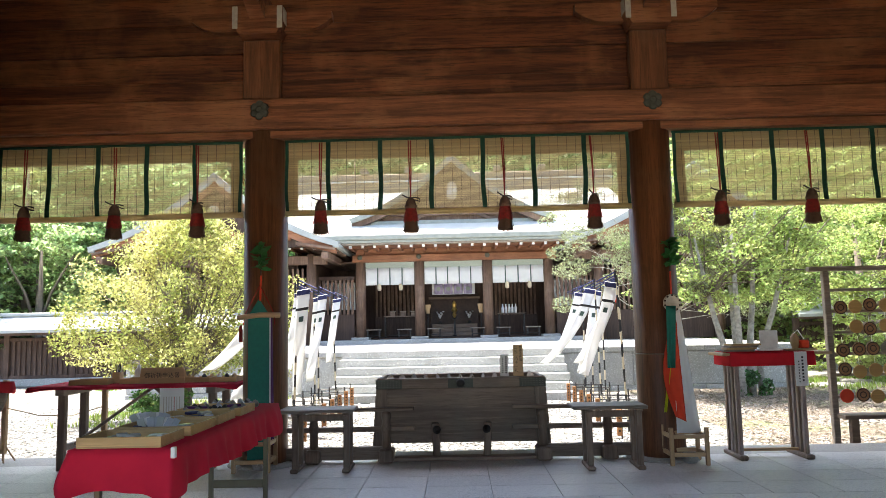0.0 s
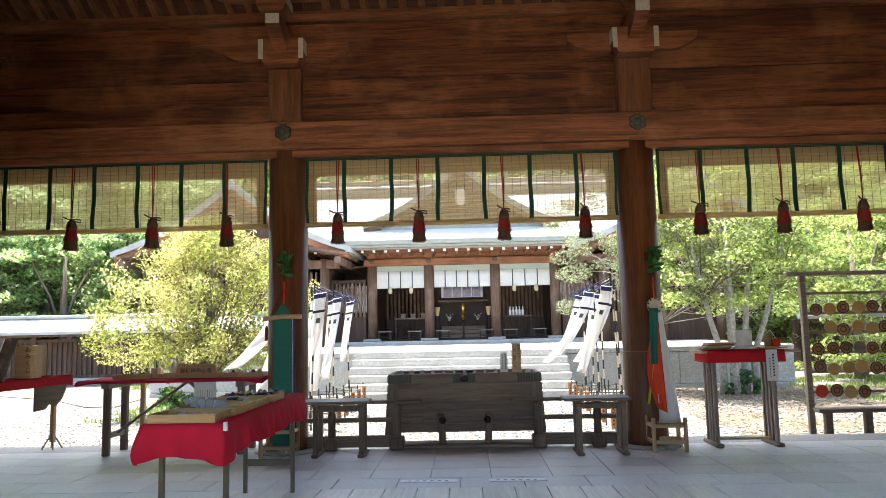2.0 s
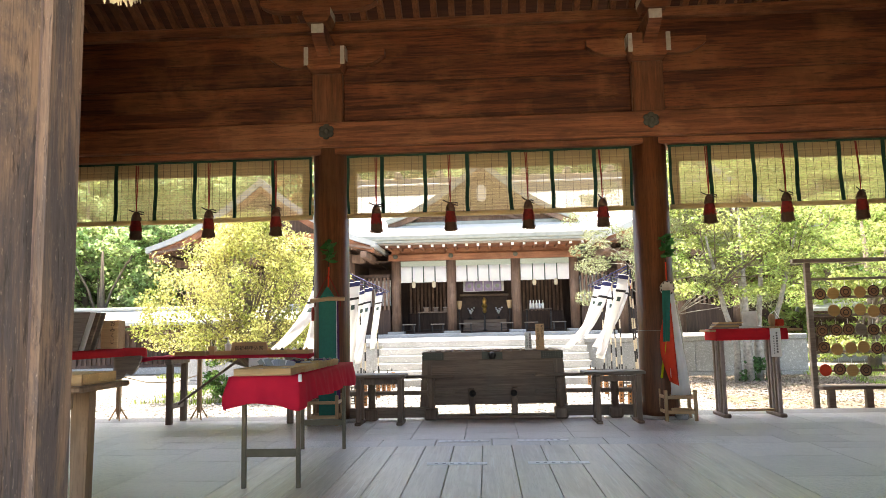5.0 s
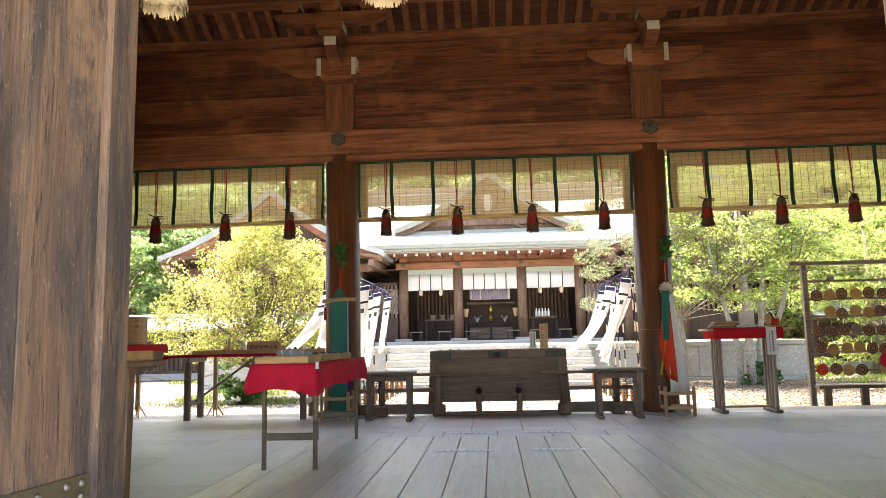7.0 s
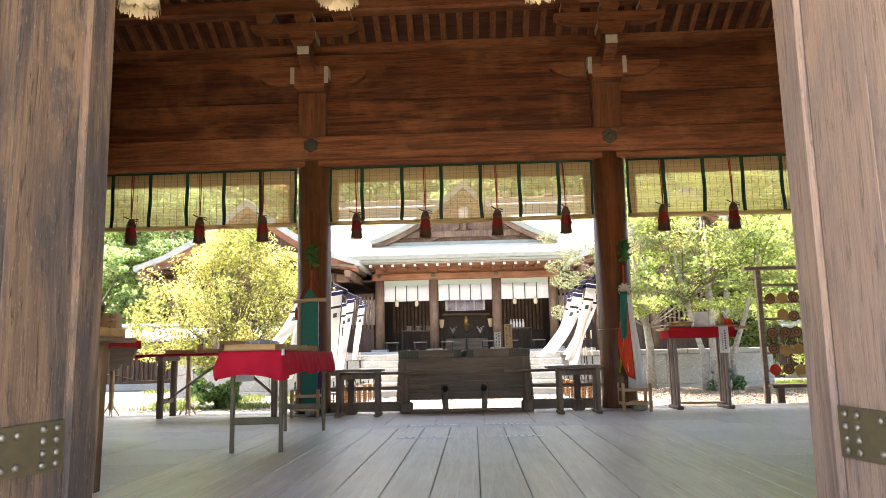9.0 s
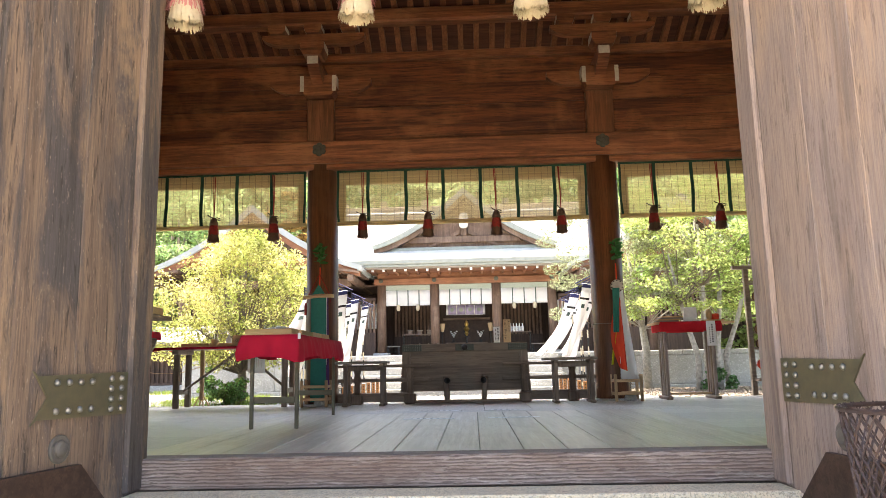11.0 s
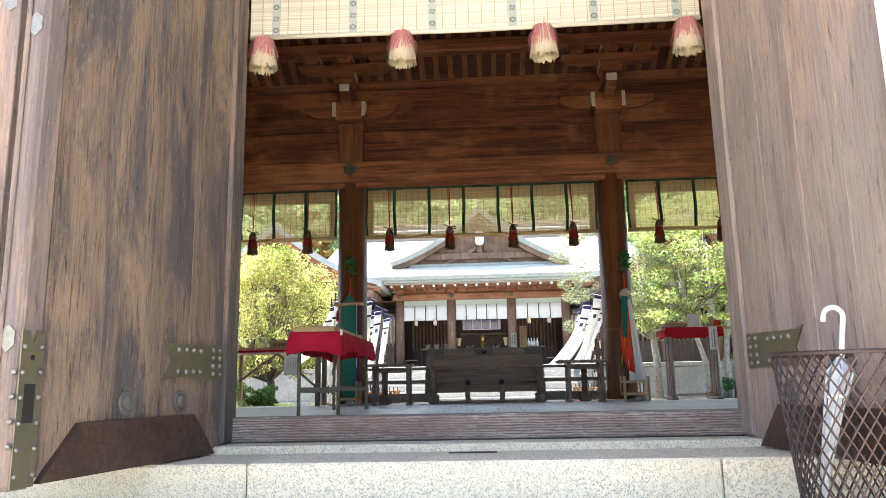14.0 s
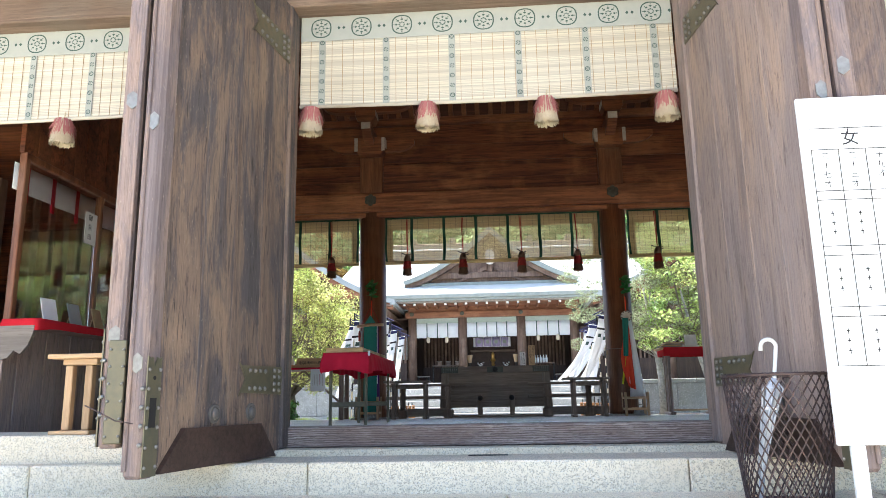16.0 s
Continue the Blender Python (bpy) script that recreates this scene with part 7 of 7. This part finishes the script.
# ---- trees ----
def leaf_mesh(name, centres, count, size, seed, flat=0.4, shape=2.2, parent=None, material="leaf", label="", spread=1.0, shell=0.45):
    """Many small pointed leaves, scattered in clumps round centres (x, y, z, rx, ry, rz)."""
    g = np.random.default_rng(seed)
    c = np.array(centres, float)
    wgt = (c[:, 3] * c[:, 4] * c[:, 5]) ** 0.67
    idx = g.choice(len(c), count, p=wgt / wgt.sum())
    d = g.normal(size=(count, 3))
    d /= np.linalg.norm(d, axis=1)[:, None]
    r = shell + (1 - shell) * g.random(count) ** 0.5
    p = c[idx, :3] + d * r[:, None] * c[idx, 3:6] * spread
    n = g.normal(size=(count, 3)) * np.array([1, 1, flat])
    n[:, 2] += (1 - flat) * 1.6
    n /= np.linalg.norm(n, axis=1)[:, None]
    a = np.cross(n, g.normal(size=(count, 3)))
    a /= np.linalg.norm(a, axis=1)[:, None]
    b = np.cross(n, a)
    s = size * g.uniform(0.6, 1.25, count)[:, None]
    a, b = a * s, b * s / shape
    v = np.stack([p - a, p - 0.1 * a + b, p + a, p - 0.1 * a - b], 1).reshape(-1, 3)
    f = np.arange(count * 4).reshape(-1, 4)
    me = bpy.data.meshes.new(name)
    me.from_pydata(v.tolist(), [], f.tolist())
    me.materials.append(M[material])
    ob2 = new(name, me)
    ob2.parent = parent
    if label:
        ob2["label"] = label
    return ob2


M["leafy"] = foliage("yellow_green_leaf", (0.25, 0.28, 0.07), (0.54, 0.51, 0.20), 0.6, 0.02)
M["leafl"] = foliage("fresh_green_leaf", (0.21, 0.29, 0.08), (0.40, 0.44, 0.15), 0.55, 0.02)
M["leaff"] = foliage("maple_green_leaf", (0.24, 0.35, 0.15), (0.42, 0.50, 0.23), 0.6, 0.02)
M["leafs"] = foliage("mixed_shrub_leaf", (0.07, 0.15, 0.04), (0.20, 0.27, 0.07), 0.45, 0.02)
M["leafo"] = foliage("coppery_young_leaf", (0.34, 0.19, 0.07), (0.46, 0.30, 0.12), 0.5, 0.02)
M["leafk"] = foliage("deep_green_leaf", (0.06, 0.13, 0.05), (0.10, 0.19, 0.06), 0.45, 0.02)
M["leafw"] = foliage("pale_needle_leaf", (0.22, 0.25, 0.13), (0.30, 0.32, 0.18), 0.4, 0.02)
M["treebark"] = plain("grey_brown_bark", (0.17, 0.14, 0.11), 0.9, 0, (0.09, 0.07, 0.055), 10.0, 0.2, 0.6)
M["palebark"] = plain("mottled_pale_bark", (0.36, 0.34, 0.30), 0.9, 0, (0.07, 0.06, 0.048), 13.0, 0.2, 0.6)


def limbs(parent, base, tips, r0, mat, seed, name="limb"):
    g = random.Random(seed)
    for k, tip in enumerate(tips):
        b, t = Vector(base), Vector(tip)
        m1 = b.lerp(t, 0.35) + Vector((g.uniform(-0.15, 0.15), g.uniform(-0.15, 0.15), g.uniform(0, 0.25)))
        m2 = b.lerp(t, 0.7) + Vector((g.uniform(-0.15, 0.15), g.uniform(-0.15, 0.15), g.uniform(-0.05, 0.2)))
        part(name, tube([b, m1, m2, t], (r0, r0 * 0.7, r0 * 0.45, r0 * 0.15), 7), mat, parent, "", True)
        for j in range(3):
            q = m1.lerp(t, 0.2 + 0.3 * j)
            e = q + Vector((g.uniform(-0.5, 0.5), g.uniform(-0.5, 0.5), g.uniform(0.05, 0.5)))
            part("twig", tube([q, q.lerp(e, 0.5) + Vector((0, 0, 0.05)), e], (r0 * 0.3, r0 * 0.2, r0 * 0.06), 5), mat, parent)


tl = thing("courtyard_tree", "bushy evergreen tree with yellow-green sunlit leaves", "tree", (-5.4, 14.5, GZ))
part("trunk", tube([(0, 0, -0.05), (0.05, 0, 0.5), (-0.05, 0.1, 1.1), (0.05, 0, 1.8), (0, 0, 2.8)], (0.12, 0.10, 0.085, 0.06, 0.02), 9), "treebark", tl, "", True)
g0 = random.Random(4)
cl = []
tips = []
for k in range(330):
    a = g0.uniform(0, 6.28)
    z = g0.uniform(0.95, 4.0)
    env = 2.2 * (1 - abs((z - 1.9) / 2.35) ** 2.2)
    rr = env * g0.uniform(0.3, 1.08)
    x, y = rr * math.cos(a), 0.8 * rr * math.sin(a)
    cl.append((x, y, z, g0.uniform(0.18, 0.38), g0.uniform(0.18, 0.36), g0.uniform(0.16, 0.34)))
    if k % 7 == 0:
        tips.append((x * 0.9, y * 0.9, z))
for x, z in ((-1.6, 1.35), (-1.95, 1.25), (-1.3, 1.5), (-2.2, 1.5), (1.3, 2.6), (0.6, 3.5)):
    cl.append((x, -0.3, z, 0.34, 0.3, 0.2))
    tips.append((x, -0.3, z))
limbs(tl, (0, 0, 0.7), tips, 0.035, "treebark", 3)
leaf_mesh("crown", cl, 36000, 0.038, 11, 0.6, 2.1, tl, "leafy", "small yellow-green leaves", 1.0, 0.25)
bu = thing("shrub", "low dark-green shrub at the foot of the courtyard tree", "shrub", (-5.5, 13.6, GZ))
part("stem", tube([(0, 0, 0), (0.05, 0, 0.5)], (0.03, 0.01), 6), "treebark", bu)
leaf_mesh("crown", [(g0.uniform(-0.5, 0.5), g0.uniform(-0.35, 0.35), g0.uniform(0.08, 1.0) * g0.uniform(0.6, 1.0), g0.uniform(0.08, 0.2), g0.uniform(0.1, 0.2), g0.uniform(0.06, 0.16)) for _ in range(34)], 2900, 0.046, 12, 0.5, 2.2, bu, "leafs", "", 1.0, 0.1)

tr = thing("courtyard_maple", "multi-stemmed tree with pale mottled trunks and fresh green leaves", "tree", (6.35, 16.8, GZ))
stems = []
for k, (x, y, tx, ty, h) in enumerate(((-0.25, 0, -0.9, -0.2, 3.6), (0.0, -0.15, -0.1, -0.3, 4.4), (0.3, 0.05, 0.7, 0.2, 4.6), (0.55, 0.1, 1.6, 0.4, 3.9), (0.1, 0.3, 0.2, 0.9, 4.8))):
    part("trunk", tube([(x, y, -0.05), (x * 0.95, y, 0.9), (x + (tx - x) * 0.4, y + (ty - y) * 0.4, h * 0.5), (tx, ty, h)], (0.095, 0.08, 0.06, 0.022), 10), "palebark", tr, "mottled trunk", True)
    stems.append((tx, ty, h))
cl = []
for k in range(230):
    s = stems[k % 5]
    a = g0.uniform(0, 6.28)
    rr = g0.uniform(0.4, 3.2)
    cl.append((max(-1.6, s[0] + rr * math.cos(a)), s[1] + 0.7 * rr * math.sin(a), g0.uniform(2.0, 5.8), g0.uniform(0.25, 0.6), g0.uniform(0.25, 0.5), g0.uniform(0.08, 0.24)))
for k in range(5):
    limbs(tr, (stems[k][0] * 0.8, stems[k][1] * 0.8, stems[k][2] * 0.62), [c[:3] for c in cl[k::5]][:9], 0.022, "treebark", 20 + k)
leaf_mesh("crown", cl, 32000, 0.05, 13, 0.25, 2.1, tr, "leafl", "layered fresh green leaves", 1.0, 0.2)
ivy = [(g0.uniform(-0.3, 0.6), -0.12, g0.uniform(0.0, 0.7), 0.16, 0.12, 0.16) for _ in range(10)]
leaf_mesh("ivy", ivy, 900, 0.045, 14, 0.7, 1.6, tr, "leafk", "dark ivy on the trunks")

tp = thing("spreading_tree", "fine grey-branched tree with sparse pale foliage", "tree", (4.9, 18.0, GZ))
part("trunk", tube([(0.2, 0.3, -0.05), (0.2, 0.3, 1.2), (0.0, 0.1, 2.6), (-0.3, 0, 4.4)], (0.13, 0.11, 0.07, 0.02), 9), "palebark", tp, "", True)
cl = []
for k in range(70):
    a = g0.uniform(2.2, 6.6)
    rr = g0.uniform(0.3, 2.7)
    cl.append((rr * math.cos(a), 0.5 * rr * math.sin(a) - 0.3, g0.uniform(2.6, 5.6) - 0.25 * rr, g0.uniform(0.3, 0.6), 0.3, g0.uniform(0.12, 0.25)))
limbs(tp, (0.0, 0.1, 2.5), [c[:3] for c in cl[:26]], 0.018, "palebark", 33)
limbs(tp, (0.15, 0.2, 1.7), [(x, y, z * 0.85) for x, y, z, *_ in cl[26:44]], 0.015, "palebark", 34)
leaf_mesh("crown", cl, 26000, 0.034, 15, 0.5, 2.6, tp, "leafw", "sparse pale fine leaves")

# woods round the courtyard
def wood_tree(x, y, h, r, seed, leaf, count, size, label):
    g = random.Random(seed)
    t = thing("woodland_tree", label, "tree", (x, y, GZ), 0, "woods round the shrine")
    part("trunk", tube([(0, 0, -0.1), (0.1, 0, h * 0.35), (0, 0.1, h * 0.9)], (0.2, 0.14, 0.03), 8), "treebark", t, "", True)
    cl = []
    for k in range(80):
        a, z = g.uniform(0, 6.28), g.uniform(0.05, 1.0)
        rr = r * (1 - 0.75 * abs(z - 0.45) ** 1.6) * g.uniform(0.5, 1.0)
        cl.append((rr * math.cos(a), rr * math.sin(a), h * z, g.uniform(0.5, 1.0) * r * 0.3, g.uniform(0.5, 1.0) * r * 0.3, g.uniform(0.2, 0.4) * r * 0.3))
    limbs(t, (0, 0, h * 0.3), [c[:3] for c in cl[:8]], 0.07, "treebark", seed)
    leaf_mesh("crown", cl, count, size, seed, 0.35, 1.8, t, leaf)


spec = [
    (-13.5, 30, 9, 3.2, "leaff"), (-17.5, 29, 9.5, 3.6, "leaff"), (-21, 30, 10, 3.6, "leafl"), (-15.5, 34, 12, 4.2, "leaff"), (-20, 36, 13, 4.5, "leaff"),
    (-25, 32, 11, 4, "leaff"), (-11, 38, 12.5, 4, "leaff"), (-27, 38, 14, 5, "leaff"), (-6, 43, 13, 4.5, "leafk"), (0, 46, 14, 5, "leaff"), (6, 44, 13, 4.5, "leafk"),
    (12, 38, 12, 4, "leaff"), (13, 27, 7.5, 3.0, "leafl"), (17, 29, 9, 3.6, "leafl"), (15, 33, 11, 4.2, "leaff"), (21, 31, 10, 4, "leafl"), (24, 35, 12, 4.5, "leaff"), (19, 38, 13, 4.5, "leafk"), (11.5, 21.0, 5.2, 2.3, "leafl"), (29, 36, 13, 5, "leafl"), (-31, 31, 12, 4.5, "leaff"),
    (-9.6, 37.0, 10.5, 1.9, "leafo"), (14.5, 22.5, 6.0, 2.4, "leafl"), (-15.8, 27.2, 6.0, 2.8, "leaff"), (-19.4, 27.8, 6.5, 3.0, "leaff"), (-23.5, 28.5, 7.5, 3.2, "leaff"),
]
for k, (x, y, h, r, lf) in enumerate(spec):
    wood_tree(x, y, h, r, 100 + k, lf, 13000 if y < 37 else 7000, (0.115 if y < 37 else 0.17) if y > 26 else 0.075, "leafy green woodland tree beyond the fence" if lf != "leafk" else "dark evergreen tree beyond the fence")
bd = []
for k in range(200):
    a = random.uniform(-1, 1)
    bd.append((a * 60, 52 + random.uniform(0, 10) - abs(a) * 8, random.uniform(0, 24), 3.5, 2.0, 2.6))
wd = leaf_mesh("far_woods", bd, 60000, 0.42, 77, 0.6, 1.5, None, "leaff")
tagged(wd, "dense green woods closing the distance", "woods", "", "stuff")
structure("backdrop", sheet(lambda u, v: (90 * math.sin(-1.6 + 3.2 * u), -10 + 80 * math.cos(-1.6 + 3.2 * u), -1 + 27 * v + 2.5 * v * noise.noise(Vector((u * 40, 0, 3)))), 120, 3), "leafk", "dark wooded hillside in the far distance", "woods")

# the curved roof past the fence
cr2 = thing("far_shrine_roof", "dark curved shrine roof seen over the fence", "building", (-23.6, 30.0, GZ))
part("wall", box(-4, 4, 0.6, 5.5, 0, 2.8, 0.02), "haiden_shaded", cr2)
gable_front(cr2, 0, 0, 5.2, 7.2, 2.9, 6, 0.30, "rooftile", "haiden_beam")

# grass tufts and fallen leaves
def tuft_field(x0, x1, y0, y1, count, size, seed, mat, label, up=True, patch=True):
    g = np.random.default_rng(seed)
    x, y = g.uniform(x0, x1, count * 3), g.uniform(y0, y1, count * 3)
    if patch:
        keep = np.array([noise.noise(Vector((a * 0.9, b * 0.9, seed))) > 0.0 for a, b in zip(x, y)])
        x, y = x[keep], y[keep]
    x, y = x[:count], y[:count]
    n = len(x)
    a = g.uniform(0, 6.28, n)
    s = size * g.uniform(0.5, 1.3, n)
    z = np.full(n, GZ + 0.03)
    if up:
        lean = g.normal(size=(n, 2)) * 0.4
        v = np.stack([np.stack([x - 0.12 * s * np.cos(a), y - 0.12 * s * np.sin(a), z - 0.03], 1), np.stack([x + 0.12 * s * np.cos(a), y + 0.12 * s * np.sin(a), z - 0.03], 1), np.stack([x + lean[:, 0] * s, y + lean[:, 1] * s, z + s], 1)], 1).reshape(-1, 3)
        f = np.arange(n * 3).reshape(-1, 3)
    else:
        c, d = np.cos(a) * s, np.sin(a) * s
        zz = z + 0.01 * g.random(n)
        v = np.stack([np.stack([x - c, y - d, zz], 1), np.stack([x + 0.4 * d, y - 0.4 * c, zz + 0.012], 1), np.stack([x + c, y + d, zz], 1), np.stack([x - 0.4 * d, y + 0.4 * c, zz + 0.006], 1)], 1).reshape(-1, 3)
        f = np.arange(n * 4).reshape(-1, 4)
    me = bpy.data.meshes.new("tufts")
    me.from_pydata(v.tolist(), [], f.tolist())
    me.materials.append(M[mat])
    return tagged(new("grass" if up else "fallen_leaves", me), label, "grass" if up else "leaves", "", "stuff")


tuft_field(-7.6, -4.2, 13.0, 18.6, 3200, 0.085, 5, "grass", "thin yellow-green grass round the courtyard tree")
tuft_field(-11, -7.5, 21.5, 24, 900, 0.10, 6, "grass", "weeds along the fence foot")
tuft_field(8.5, 14, 12, 22, 8000, 0.10, 7, "grass", "thin sunlit grass behind the votive rack")
tuft_field(4.2, 11, 9.2, 18.6, 16000, 0.034, 8, "bark", "dry brown leaves scattered under the trees", False, False)


def pebble_field(x0, x1, y0, y1, count, size, seed, label):
    """Loose stones on the gravel: squat eight-sided lumps, thinning away from the hall."""
    g = np.random.default_rng(seed)
    x = g.uniform(x0, x1, count)
    y = y0 + (y1 - y0) * g.random(count) ** 1.6
    s = size * g.uniform(0.45, 1.25, count)
    a = g.uniform(0, 6.28, count)
    vs = []
    for k in range(4):
        w = a + k * math.pi / 2
        q = s * g.uniform(0.75, 1.2, count)
        vs.append(np.stack([x + q * np.cos(w), y + q * np.sin(w), GZ + 0.25 * s], 1))
    vs.append(np.stack([x, y, GZ + 0.75 * s], 1))
    vs.append(np.stack([x, y, GZ - 0.1 * s], 1))
    v = np.stack(vs, 1).reshape(-1, 3)
    tri = np.array([(0, 1, 4), (1, 2, 4), (2, 3, 4), (3, 0, 4), (1, 0, 5), (2, 1, 5), (3, 2, 5), (0, 3, 5)])
    f = (np.arange(count)[:, None, None] * 6 + tri[None]).reshape(-1, 3)
    me = bpy.data.meshes.new("pebbles")
    me.from_pydata(v.tolist(), [], f.tolist())
    me.materials.append(M["pebble"])
    return tagged(new("pebbles", me), label, "pebbles", "", "stuff")


pm = Mat("loose_pebble", (0.24, 0.235, 0.22), 0.85, spec=0.2)
pm.island(0.55)
M["pebble"] = pm.done()
pebble_field(-9.5, 4.3, 9.05, 17.0, 26000, 0.030, 41, "loose pale and grey pebbles on the sunlit gravel")
pebble_field(4.3, 9.5, 9.05, 15.5, 11000, 0.026, 42, "loose pebbles and twigs in the leaf litter under the trees")


# ---- paving pieces ----
floor = thing("floor", "grey granite paving of the hall, smooth and faintly shiny", "floor", (0, 0, 0), 0, "", "structure")
for r in range(5):
    y0, y1 = 5.98 + 0.466 * r, 5.98 + 0.466 * (r + 1)
    x = -7.45 + (0.3 if r == 0 else 0.0)
    while x < 7.4:
        part("stone", box(x + 0.0025, min(x + 0.595, 7.45) - 0.0025, y0 + 0.0025, y1 - 0.0025, -0.04, 0.0, 0.003), "paving", floor)
        x += 0.595
for side in (-1, 1):
    xs = [-2.16 - 0.9 * k for k in range(7)] if side < 0 else [2.24 + 0.9 * k for k in range(7)]
    for i in range(6):
        a, b = sorted((xs[i], xs[i + 1]))
        a, b = max(a, -7.45), min(b, 7.45)
        if b - a < 0.05:
            continue
        y = 1.13
        k = 0
        while y < 5.96:
            yb = min(y + (0.9 if (k or i % 2) else 0.5), 5.976)
            part("stone", box(a + 0.0025, b - 0.0025, y + 0.0025, yb - 0.0025, -0.04, 0.0, 0.003), "paving", floor)
            y = yb
            k += 1
deck = thing("floor_deck", "wide pale worn floor planks leading to the gateway", "floor", (0, 0, 0), 0, "", "structure")
xs = [-2.155 + 0.2927 * k for k in range(16)]
for a, b in zip(xs, xs[1:]):
    part("plank", box(a + 0.003, b - 0.003, 1.13, 5.974, -0.04, 0.003, 0.004), "plank", deck)
